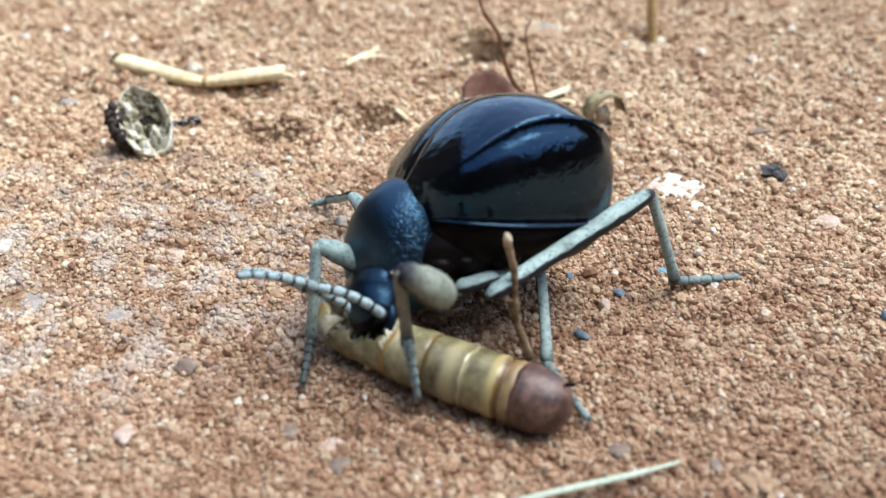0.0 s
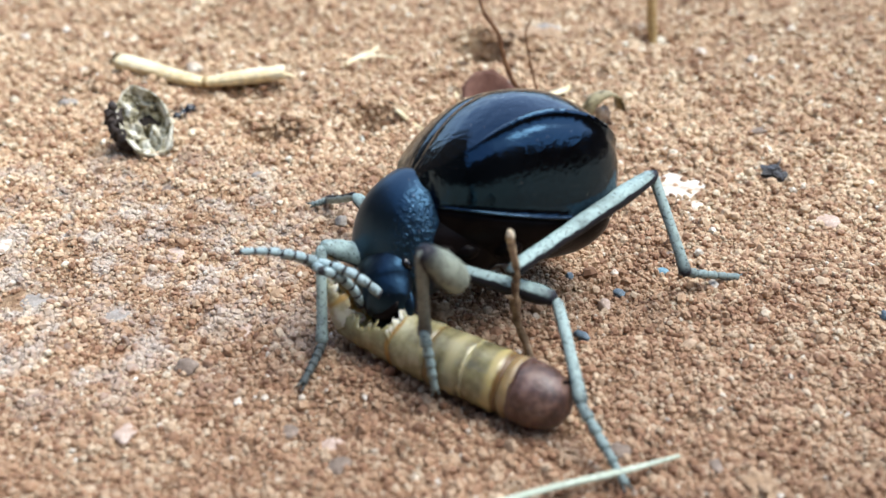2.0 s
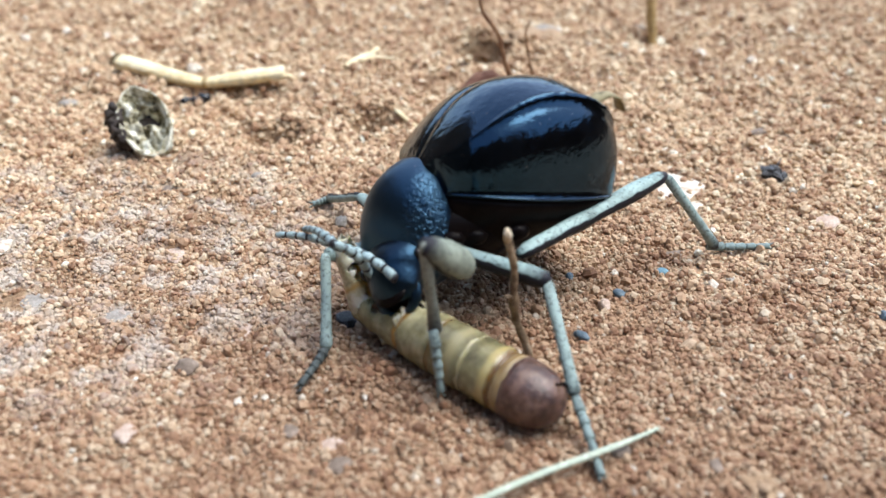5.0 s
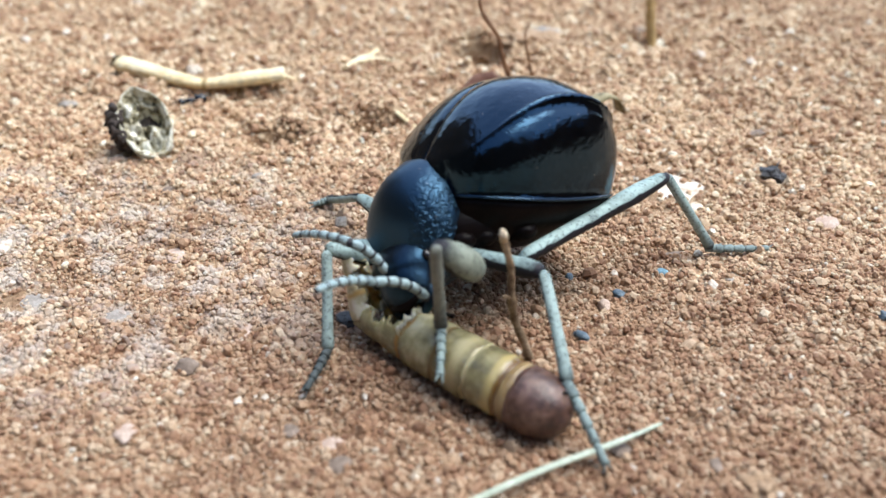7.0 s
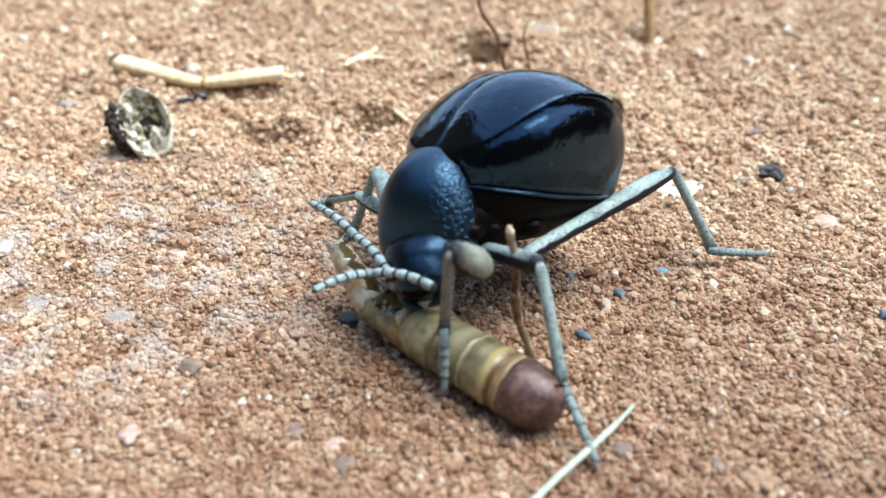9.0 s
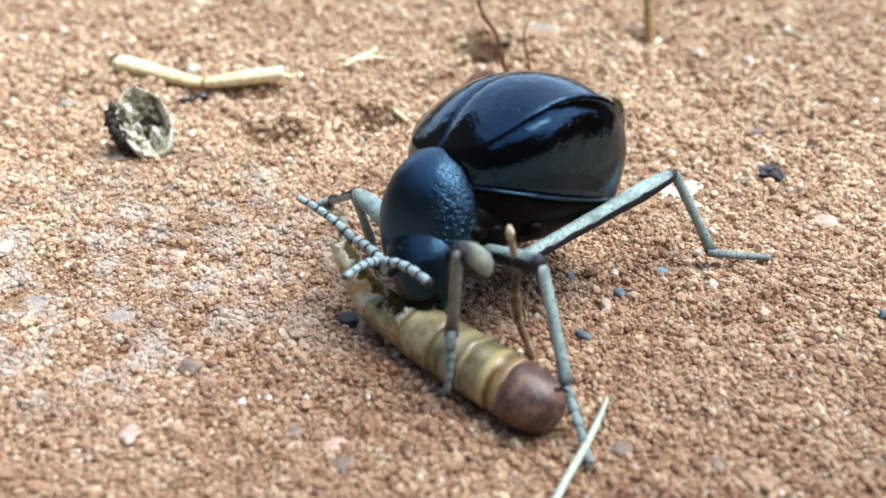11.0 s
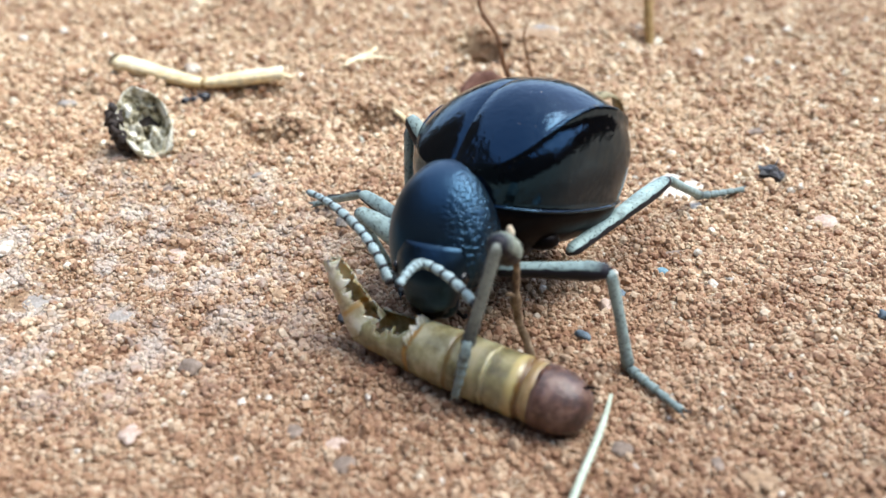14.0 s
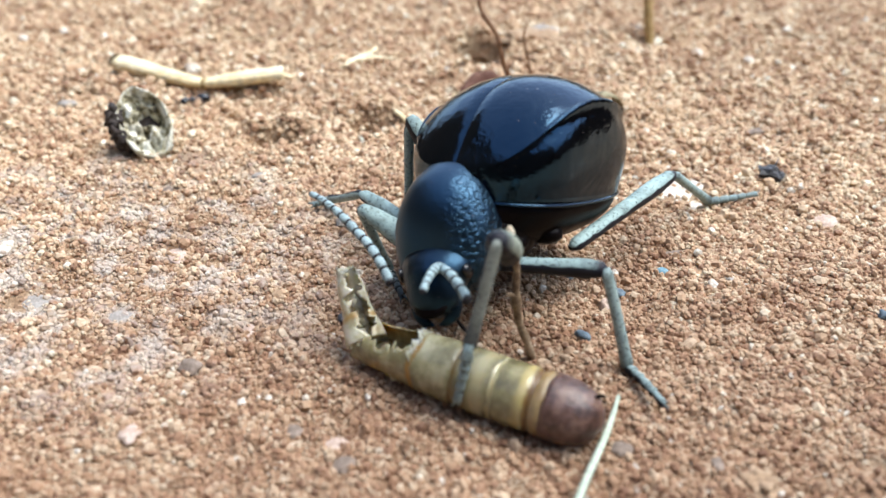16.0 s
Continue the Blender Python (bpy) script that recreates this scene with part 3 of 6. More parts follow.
def build_segment(name, length, profile, mat, label, flat=1.0, bow=0.0, spines=0, root=0.0):
    """A leg piece along x with a radius profile."""
    bm = bmesh.new()
    pts, rad = [], []
    n = 22
    for i in range(n + 1):
        u = i / n
        k = u * (len(profile) - 1)
        j = min(int(k), len(profile) - 2)
        q = k - j
        q = q * q * (3 - 2 * q)
        r = profile[j] * (1 - q) + profile[j + 1] * q
        if i in (0, n):
            r *= 0.55
        pts.append((length * u - root * (1 - u) ** 3, 0, bow * math.sin(math.pi * u)))
        rad.append(r)
    tube(bm, pts, rad, 12, flat)
    for k in range(spines):
        x = length * (0.2 + 0.75 * k / max(1, spines - 1))
        a = 1.9 + 2.5 * (k % 3) / 2
        y, z = math.cos(a), math.sin(a)
        r = profile[1] * 0.85
        tube(bm, [(x, y * r, z * r), (x + 0.22, y * (r + 0.2), z * (r + 0.2))], [0.05, 0.01], 4)
    return part(name, bm, mat, beetle, label)


def build_tarsus(length, r, mat, joints=5):
    bm = bmesh.new()
    step = length / (joints + 0.4)
    for i in range(joints):
        a = i * step
        k = 1.4 if i == joints - 1 else 1.0
        pts = [(a + step * k * u - (0.45 if i == 0 and u == 0 else 0), 0, 0.1 * math.sin(3 * (a + step * k * u) / length)) for u in (0, 0.25, 0.6, 0.92, 1.0)]
        q = r * (1 - 0.07 * i)
        tube(bm, pts, [q * 0.72, q * 0.82, q * 0.9, q * 1.0, q * 0.78], 9)
    for s in (1, -1):
        tube(bm, curve_points([(length - 0.1, 0.1 * s, 0.05), (length + 0.35, 0.25 * s, 0.0), (length + 0.6, 0.32 * s, -0.25)], 5), [0.09, 0.08, 0.06, 0.04, 0.01], 5)
    return part("foot", bm, mat, beetle, "jointed grey foot with claws")


def build_legs():
    table = {"left_hind": (16.68, 8.40, 5.37, 0.82, 0.5), "left_mid": (6.27, 8.07, 5.46, 0.8, 0.5), "left_front": (4.80, 7.60, 4.01, 1.18, 0.5), "right_front": (7.70, 7.15, 3.80, 1.05, 0.48), "right_mid": (12.07, 6.98, 1.68, 0.75, 0.5), "right_hind": (9.50, 11.00, 4.50, 0.9, 0.5)}
    for key, (a, b, c, rf, rt) in table.items():
        if "front" in key:
            profile, mat = [rf * 0.72, rf, rf * 0.98, rf * 0.78, rf * 0.5], THICK if key == "left_front" else FEMUR
        else:
            profile, mat = [rf * 0.75, rf * 0.8, rf * 0.88, rf, rf * 0.75], {"left_hind": FEMUR_STRIPED, "left_mid": FEMUR_SHORT}.get(key, FEMUR)
        moving["femur_" + key] = build_segment("thigh", a, profile, mat, "pale grey thigh with a black underside", 0.9, 0.0, 0, {"left_hind": 0.3, "left_mid": 2.4}.get(key, 0.0))
        moving["tibia_" + key] = build_segment("shin", b, [rt * 0.85, rt * 0.85, rt * 0.8, rt * 0.85, rt], TIBIA_WORN if key == "left_front" else TIBIA, "slim grey shin with black joints", 0.9, 0.12, 9)
        moving["tarsus_" + key] = build_tarsus(c, rt * 0.85, TARSUS_DARK if key == "right_front" else TARSUS)


for s in (1, -1):
    build_elytron(s)
build_abdomen()
build_thorax()
pronotum = build_pronotum()
build_head()
head = moving["head"]
for key, a, b in (("left", 4.86, 5.65), ("right", 4.98, 5.35)):
    moving["antenna_base_" + key] = build_antenna("base", a, 5, 0.02, 0.5)
    moving["antenna_tip_" + key] = build_antenna("tip", b, 6, 0.1, 0.35)
build_legs()

# ---- larva ----
larva = tagged(new("larva"), "yellow-brown beetle larva with a red-brown end, partly eaten", "larva")


def larva_ring(x, r, sides=26, wob=0.0):
    return [(x, r * math.cos(2 * math.pi * k / sides) * (1 + wob * noise.noise(Vector((x, k * 0.7, 3)))), r * 0.97 * math.sin(2 * math.pi * k / sides)) for k in range(sides)]


def trough(length, r0, r1, gap, tooth, x0, way, seed, curl):
    """A tube of thin skin open along its top; gap is the half-angle of the opening, its rim torn into teeth."""
    rng = random.Random(seed)
    bm = bmesh.new()
    n = 44
    rims = []
    for side in (0, 1):
        rim, level = [], 0.0
        for i in range(n + 1):
            if rng.random() < 0.38:
                level = rng.uniform(-0.5, 0.5) * tooth
            rim.append(level + rng.uniform(-0.14, 0.14) * tooth)
        rims.append(rim)
    ends = [rng.uniform(-0.7, 0.3) for k in range(31)]
    rows = []
    for i in range(n + 1):
        u = i / n
        r = r0 + (r1 - r0) * u + 0.05 * math.sin(11 * u)
        fade = min(1.0, u * 4)
        outer, inner = [], []
        for k in range(31):
            v = k / 30
            side = 1 if v > 0.5 else 0
            rag = rims[side][i] / r * max(0.0, abs(v - 0.5) - 0.36) / 0.14
            half = math.pi - (gap + 0.25 * noise.noise(Vector((u * 3, side, seed)))) * fade + rag * fade
            q = -math.pi / 2 + (2 * v - 1) * half
            x = x0 + way * (length * u + ends[k] * max(0.0, u - 0.8) * 5)
            rr = r * (1 + 0.07 * noise.noise(Vector((u * 4, v * 5, seed))))
            z = rr * 0.97 * math.sin(q) + curl * length * u * u * 0.25
            outer.append((x, rr * math.cos(q), z))
            inner.append((x, (rr - 0.13) * math.cos(q), z - 0.13 * math.sin(q)))
        rows.append(outer + inner[::-1])
    grid_mesh(bm, rows, True, True)
    return bm


def build_larva():
    # rounded end
    bm = bmesh.new()
    rows = [larva_ring(0.12, 2.02), larva_ring(0.25, 2.15), larva_ring(0.6, 2.22), larva_ring(1.0 , 2.24, 26, 0.02)]
    grid_mesh(bm, rows, True, True)
    part("end_collar", bm, CAP_EDGE, larva, "tan band behind the red-brown end")
    bm = bmesh.new()
    rows = []
    for i in range(13):
        a = i / 12
        rows.append([(p[0] + (0.25 * noise.noise(Vector((p[1], p[2], 2))) if i == 0 else 0), p[1], p[2]) for p in larva_ring(0.95 + 3.6 * a, 2.27 * max(0.02, 1 - a ** 2.8) ** 0.5, 26, 0.04)])
    grid_mesh(bm, rows, True, True)
    part("end_cap", bm, CAP, larva, "rounded red-brown end of the larva")
    for k in range(7):
        bm = bmesh.new()
        a = -0.9 + 2.2 * k / 6
        tube(bm, [(3.7, 1.62 * math.cos(a), 1.62 * math.sin(a)), (4.2, 1.72 * math.cos(a), 1.72 * math.sin(a))], [0.13, 0.03], 6)
        part("spine", bm, DARK, larva, "tiny dark spine on the larva's end")
    x = 0.0
    for length, r0, r1, groove in ((2.6, 2.2, 2.2, 0.07), (2.9, 2.2, 2.2, 0.025), (3.0, 2.2, 2.1, 0.03)):
        bm = bmesh.new()
        rows = []
        for i in range(17):
            u = i / 16
            r = r0 + (r1 - r0) * u
            r *= 1 - groove * math.exp(-(u * length / 0.22) ** 2) - 0.03 * math.exp(-((1 - u) * length / 0.18) ** 2) + 0.012 * math.exp(-((u * length - 0.6) / 0.35) ** 2)
            rows.append(larva_ring(x - length * u, r, 32, 0.045))
        grid_mesh(bm, rows, True, True)
        part("segment", bm, SKIN, larva, "smooth yellow-brown body segment")
        bm = bmesh.new()
        k = 0.955 if groove > 0.06 else 0.93
        grid_mesh(bm, [larva_ring(x + 0.16, r0 * (k - 0.02)), larva_ring(x, r0 * k), larva_ring(x - 0.16, r0 * (k - 0.02))], True, True)
        part("joint", bm, RING, larva, "dark ring between segments")
        x -= length
    # last segment: eaten open along its back, with a toothed rim
    part("gnawed_segment", trough(5.0, 2.08, 1.5, 0.75, 1.0, x + 0.05, -1, 11, 0.0), SKIN, larva, "gnawed segment with a toothed torn rim")
    for i in range(7):
        bm = bmesh.new()
        p = (x - 0.6 - 0.6 * i, random.uniform(-0.9, 0.9), random.uniform(-1.0, -0.6))
        lump(bm, (random.uniform(0.5, 0.9), random.uniform(0.5, 0.9), random.uniform(0.3, 0.5)), i, 0.4, 3, p, 2.0)
        part("flesh", bm, FLESH, larva, "pale chewed flesh")
    # upright tatters on the bitten edge of the whole segment
    for k in range(9):
        bm = bmesh.new()
        a = 0.75 + 1.6 * k / 8 + random.uniform(-0.1, 0.1)
        n, lean = random.uniform(0.35, 0.85), random.uniform(-0.4, 0.2)
        rows = []
        for i in range(6):
            u = i / 5
            half = 0.26 * (1 - 0.75 * u ** 1.3) * (1 + 0.5 * noise.noise(Vector((k * 2.1, u * 3, 1))))
            row = [(x + 0.05 - 0.55 * n * u + 0.05 * v, (2.02 + n * 0.35 * u) * math.cos(a + half * v + 0.2 * lean * u), (2.0 + n * 0.6 * u) * math.sin(a + half * v + 0.2 * lean * u)) for v in (-1, -0.3, 0.4, 1)]
            rows.append(row + [(p[0] + 0.03, p[1] * 0.94, p[2] * 0.94) for p in reversed(row)])
        grid_mesh(bm, rows, True, True)
        part("skin_shard", bm, TORN, larva, "ragged shard of torn skin")
    # torn skin: a narrow toothed trough hanging on the gnawed segment
    torn = part("torn_skin", trough(5.6, 1.5, 0.72, 0.62, 1.1, -0.2, 1, 31, 0.45), TORN, larva, "ragged translucent torn skin")
    for i in range(6):
        bm = bmesh.new()
        u = random.uniform(0.0, 0.75)
        y = random.uniform(-0.5, 0.5)
        lump(bm, (random.uniform(0.35, 0.7), random.uniform(0.2, 0.4), random.uniform(0.12, 0.22)), i + 20, 0.4, 3, (5.2 * u, y, 0.35 * y * y - 0.75 + 0.6 * u), 2.0)
        part("flesh", bm, FLESH, torn, "whitish shreds of flesh")
    return torn


torn_skin = build_larva()


# ---- loose things on the sand ----
def place(ob, x, y, dz=0.0, rz=0.0, rx=0.0, ry=0.0):
    ob.matrix_basis = at(x, y, ground_height(x, y) + dz, rx, ry, rz)
    return ob


def build_grass_stem():
    """Pale stem along x; origin at its free tip."""
    bm = bmesh.new()
    pts = [(22 * i / 20, 0.12 * math.sin(i * 0.5), 0.1 * math.sin(i * 0.35)) for i in range(21)]
    tube(bm, pts, [0.13 + 0.12 * min(1, i / 4) for i in range(21)], 8, 0.7)
    ob = part("grass_stem", bm, STEM)
    return tagged(ob, "pale green dry grass stem lying on the sand", "grass stem")


def build_twig():
    """Thin broken twig along x from its foot in the sand."""
    twig = tagged(new("twig"), "thin brown twig standing in the sand with a broken tip", "twig")
    bm = bmesh.new()
    pts = curve_points([(-1.2, 0, 0), (1.5, 0.15, 0.1), (4, 0.5, 0), (6.3, 0.35, 0.2), (8.5, -0.05, 0), (11.0, 0, 0)], 26)
    rad = [0.31 - 0.06 * i / 25 + (0.1 if i in (13, 14) else 0) + 0.03 * math.sin(i * 1.9) for i in range(26)]
    tube(bm, pts, rad, 10, 1.0, 0.12)
    tube(bm, [(6.2, 0.35, 0.2), (6.6, 0.75, 0.5), (6.7, 1.05, 0.6)], [0.22, 0.14, 0.05], 6)
    part("stalk", bm, TWIG, twig)
    bm = bmesh.new()
    tube(bm, [(10.7, 0, 0), (11.2, -0.05, 0), (11.6, -0.08, 0.05)], [0.28, 0.3, 0.17], 9, 1.0, 0.2)
    part("tip", bm, TWIG_TIP, twig, "pale broken tip")
    return twig


def stalk_piece(ctrl, radii, n=22):
    """Flattened hollow stalk with fine ribs along it."""
    bm = bmesh.new()
    pts = [Vector(p) for p in curve_points(ctrl, n)]
    rows = []
    for i, p in enumerate(pts):
        d = (pts[min(i + 1, n - 1)] - pts[max(i - 1, 0)]).normalized()
        side = d.cross(Vector((0, 0, 1))).normalized()
        up = side.cross(d)
        u = i / (n - 1) * (len(radii) - 1)
        k = min(int(u), len(radii) - 2)
        r = radii[k] + (radii[k + 1] - radii[k]) * (u - k)
        ring = []
        for q in range(36):
            a = 2 * math.pi * q / 36
            rr = r * (1 + 0.035 * (q % 3 - 1) + 0.03 * noise.noise(Vector((i * 0.4, q, 2))))
            ring.append(p + side * math.cos(a) * rr + up * math.copysign(abs(math.sin(a)) ** 0.8, math.sin(a)) * rr * 0.62)
        rows.append(ring)
    grid_mesh(bm, rows, True, True)
    return bm


def build_straw(x, y):
    """Bent yellow straw with a frayed end."""
    straw = new("straw")
    part("stalk", stalk_piece([(-13.0, 6.7, 1.5), (-8, 3.9, 1.3), (-2.4, 0.6, 1.1), (0, 0, 0.95)], [1.5, 1.35, 1.1, 0.85]), STRAW, straw, "flattened yellow stalk")
    part("stalk", stalk_piece([(-0.3, -0.05, 1.0), (4.5, 0.55, 1.45), (9.8, 1.2, 1.9)], [0.85, 1.25, 1.4, 1.3]), STRAW, straw, "flattened yellow stalk")
    bm = bmesh.new()
    tube(bm, [(-0.55, -0.05, 0.98), (-0.1, 0, 0.96), (0.35, 0.02, 0.98)], [0.8, 0.95, 0.8], 14, 0.75)
    part("knot", bm, STICK, straw, "pale brown knot where the straw bends")
    bm = bmesh.new()
    for i in range(60):
        a = random.uniform(0, 6.28)
        r = random.uniform(0.3, 1.25)
        p = Vector((-13.1, 6.75 + r * math.cos(a), 1.5 + 0.62 * r * math.sin(a)))
        tube(bm, [p + Vector((0.9, -0.5, 0)), p, p + Vector((random.uniform(-1.7, -0.2), random.uniform(0.1, 0.9), random.uniform(-0.3, 0.4)))], [0.14, 0.16, 0.04], 5)
    part("frayed_end", bm, STRAW_END, straw, "frayed brown end")
    bm = bmesh.new()
    tube(bm, [(9.6, 1.2, 1.75), (10.4, 1.35, 1.5), (11.3, 1.6, 1.0)], [0.6, 0.4, 0.08], 7, 0.4)
    part("torn_end", bm, STRAW, straw, "thin torn end")
    place(straw, x, y, 0.3)
    tagged(straw, "bent yellow straw with a frayed end on the sand", "straw")


def build_husk(x, y):
    """Dry seed husk: an open papery half shell, crumpled inside round a dark hole, with a dark withered stalk end."""
    husk = new("seed_husk")
    bm = bmesh.new()
    rows = []
    for i in range(21):
        r = i / 20
        ring = []
        for k in range(48):
            a = 2 * math.pi * k / 48
            edge = 1 + 0.07 * math.sin(2 * a + 1) + 0.1 * noise.noise(Vector((2 * math.cos(a), 2 * math.sin(a), 3)))
            px, pz = 2.45 * r * edge * math.cos(a), 4.3 * r * edge * math.sin(a)
            dish = 0.9 * (1 - r ** 2.5) - 0.5 * math.exp(-((r - 0.93) / 0.1) ** 2)
            crumple = 1.6 * noise.noise(Vector((px * 0.9, pz * 0.9, 4))) + 1.5 * abs(noise.noise(Vector((px * 1.5, pz * 1.5, 8)))) - 0.9 * math.exp(-((px + 1.0) / 0.7) ** 2 - ((pz - 0.9) / 1.6) ** 2)
            hole = 2.0 * math.exp(-((px - 0.3) / 0.95) ** 4 - ((pz - 0.6 + 0.4 * px) / 0.55) ** 4)
            ring.append((px, dish + (crumple + hole) * (1 - r ** 6), pz))
        rows.append(ring)
    for r, d in ((1.03, 0.25), (1.02, 0.9), (0.92, 1.9), (0.7, 2.9), (0.35, 3.6), (0.05, 3.8)):
        rows.append([(p[0] * r, d + 0.2 * noise.noise(Vector((p[0], p[2], d))), p[2] * r) for p in rows[20]])
    grid_mesh(bm, rows, True, True)
    part("shell", bm, HUSK, husk, "crumpled grey-yellow papery shell")
    # Dark lump stands in for the shade deep in the hole.
    bm = bmesh.new()
    lump(bm, (1.05, 0.3, 0.65), 5, 0.35, 3, (0.3, 2.0, 0.55))
    part("hollow", bm, HUSK_DARK, husk, "dark lump standing in for the shade in the husk's hole")
    for i in range(8):
        bm = bmesh.new()
        lump(bm, (0.75, 0.85, 0.75), i + 11, 0.45, 3, (-2.6 + random.uniform(-0.3, 0.4) - 0.3 * math.sin(i * 0.5), 0.6 + random.uniform(-0.5, 0.7), 2.4 - 0.55 * i + random.uniform(-0.2, 0.2)))
        part("stalk_end", bm, HUSK_DARK, husk, "dark withered stalk end")
    place(husk, x, y, 3.2, 28, -44, -14)
    tagged(husk, "open dry grey-yellow seed husk on the sand", "seed husk")


def build_stone(x, y, size, mat, label, rz=0, seed=1, rough=0.16, dz=0.0, name="pebble", category="pebble", smooth=True, group=""):
    bm = bmesh.new()
    lump(bm, size, seed, rough * (2.0 if mat == CLOD else 1.0), 4 if mat == CLOD else 3, (0, 0, 0), 1.9 if mat == CLOD else 1.3)
    ob = part(name, bm, mat, None, "", smooth)
    place(ob, x, y, size[2] * 0.35 + dz if size[2] > 0.3 * min(size[0], size[1]) + 0.001 else 0.05 - size[2] * 0.45, rz)
    return tagged(ob, label, category, group)


def build_dry_grass(x, y, rz, length, label, curl=0.0, width=0.5, name="dry_grass"):
    """Torn strip of dry grass, curled."""
    bm = bmesh.new()
    rows = []
    for i in range(15):
        u = i / 14
        a = curl * u
        px = length * (math.sin(a) / curl if curl else u)
        py = length * ((1 - math.cos(a)) / curl if curl else 0)
        w = width * (0.35 + 0.65 * math.sin(math.pi * (0.1 + 0.8 * u)))
        z = 0.35 + 0.45 * math.sin(u * 5) * 0.5
        rows.append([(px, py - w, z), (px, py, z + 0.18), (px, py + w, z), (px, py + w * 0.9, z - 0.08), (px, py, z + 0.08), (px, py - w * 0.9, z - 0.08)])
    grid_mesh(bm, rows, True, True)
    ob = part(name, bm, STRAW)
    place(ob, x, y, 0.15, rz)
    return tagged(ob, label, "dry grass")


def build_rootlet(ctrl, radius, label):
    bm = bmesh.new()
    pts = curve_points(ctrl, 40)
    tube(bm, pts, [radius * (1 - 0.45 * i / 39) * (1 + 0.12 * math.sin(i * 1.3)) for i in range(40)], 8, 1.0, 0.1)
    ob = part("rootlet", bm, ROOT)
    return tagged(ob, label, "root")


def build_pod(x, y):
    """Curled dry pod."""
    pod = new("curled_pod")
    bm = bmesh.new()
    rows = []
    for i in range(24):
        a = 5.1 * i / 23
        r = 1.75 - 0.25 * i / 23
        c = Vector((r * math.cos(a), 0.25 * i / 23, r * math.sin(a) + 1.5))
        o = Vector((math.cos(a), 0, math.sin(a)))
        rows.append([c + Vector((0, -0.9, 0)), c + o * 0.2 + Vector((0, -0.3, 0)), c + o * 0.2 + Vector((0, 0.4, 0)), c + Vector((0, 0.9, 0)), c - o * 0.12 + Vector((0, 0.4, 0)), c - o * 0.12 + Vector((0, -0.3, 0))])
    grid_mesh(bm, rows, True, True)
    part("shell", bm, POD, pod, "curled olive-brown pod wall", True, 1.3)
    bm = bmesh.new()
    lump(bm, (0.7, 0.5, 0.8), 4, 0.3, 2, (0, 0.1, 1.3))
    part("pith", bm, CHIP, pod, "pale pith inside", True, 1.3)
    place(pod, x, y, -0.1, 25)
    tagged(pod, "curled dry yellowish seed pod on the sand", "seed pod")


def build_leaf(x, y):
    """Bit of dry purple-brown leaf, folded and standing on edge."""
    bm = bmesh.new()
    rows = []
    for i in range(11):
        u = i / 10
        h = 3.6 * math.sin(math.pi * (0.12 + 0.8 * u)) ** 0.7 * (1 + 0.15 * noise.noise(Vector((u * 6, 1, 1))))
        front, back = [], []
        for k in range(7):
            v = k / 6
            p = (-3.4 + 6.8 * u, 0.9 * math.sin(u * 4) + 1.6 * v, h * v)
            front.append(p)
            back.append((p[0], p[1] + 0.15, p[2] + 0.03))
        rows.append(front + back[::-1])
    grid_mesh(bm, rows, True, True)
    ob = part("dry_leaf", bm, LEAF)
    place(ob, x, y, -0.3, 8)
    tagged(ob, "crumpled purple-brown dry leaf piece on the sand", "dry leaf")


def build_crumb(x, y):
    """Black angular crumb with a short stalk."""
    crumb = new("black_crumb")
    bm = bmesh.new()
    for i in range(4):
        lump(bm, (random.uniform(0.7, 1.0), random.uniform(0.6, 0.9), random.uniform(0.5, 0.8)), i + 31, 0.35, 2, (0.5 * (i - 1.5) * 0.8, 0.3 * math.sin(i * 2), 0.7 + 0.25 * math.cos(i)))
    part("lump", bm, COAL, crumb, "", False)
    bm = bmesh.new()
    tube(bm, [(-0.2, 0.3, 1.0), (0.1, 0.9, 1.6), (0.3, 1.6, 1.9)], [0.2, 0.12, 0.05], 6)
    part("stalk", bm, COAL, crumb, "short dark stalk")
    place(crumb, x, y, 0.0, -20)
    tagged(crumb, "shiny black angular crumb on the sand", "crumb")


def build_stick(x, y):
    """Brown stick leaning out of the sand."""
    bm = bmesh.new()
    pts = curve_points([(0.2, -0.5, -1.0), (0.1, 0.2, 1.0), (-0.3, 1.2, 4.5), (-0.5, 2.0, 8.0)], 16)
    tube(bm, pts, [0.75 + 0.06 * math.sin(i * 2.1) for i in range(16)], 10, 1.0, 0.12)
    ob = part("stick", bm, STICK)
    place(ob, x, y)
    tagged(ob, "short brown stick standing in the sand", "stick")


grass_stem = build_grass_stem()
twig = build_twig()
SEEDS = iter(range(1, 200))


def stone(x, y, a, b, c, mat, label, turn):
    kind = "clod" if mat == CLOD else "pebble"
    return build_stone(x, y, (a, b, c), mat, label, turn, next(SEEDS), 0.18, 0.12, kind, kind, mat != COAL)


build_straw(-30.2, 40.0)
build_husk(-31.7, 20.2)
build_pod(18.5, 27.9)
build_leaf(5.9, 35.1)
build_crumb(34.0, 14.2)
build_stick(31.8, 63.1)
build_rootlet([(10.3, 37.0, 0.0), (8.5, 37.6, 2.3), (7.4, 38.2, 5.2), (6.8, 38.8, 7.5), (4.9, 39.4, 10.1), (4.4, 40.0, 12.1)], 0.38, "wavy brown rootlet standing out of the sand")
build_rootlet([(11.8, 35.5, 0.0), (11.2, 36.1, 2.7), (10.5, 36.7, 5.4), (10.0, 37.3, 8.0), (10.7, 37.9, 9.7)], 0.16, "fine brown rootlet standing out of the sand")
build_dry_grass(-13.6, 47.2, 57, 10.2, "torn pale strip of dry grass", 0.3, 0.75)
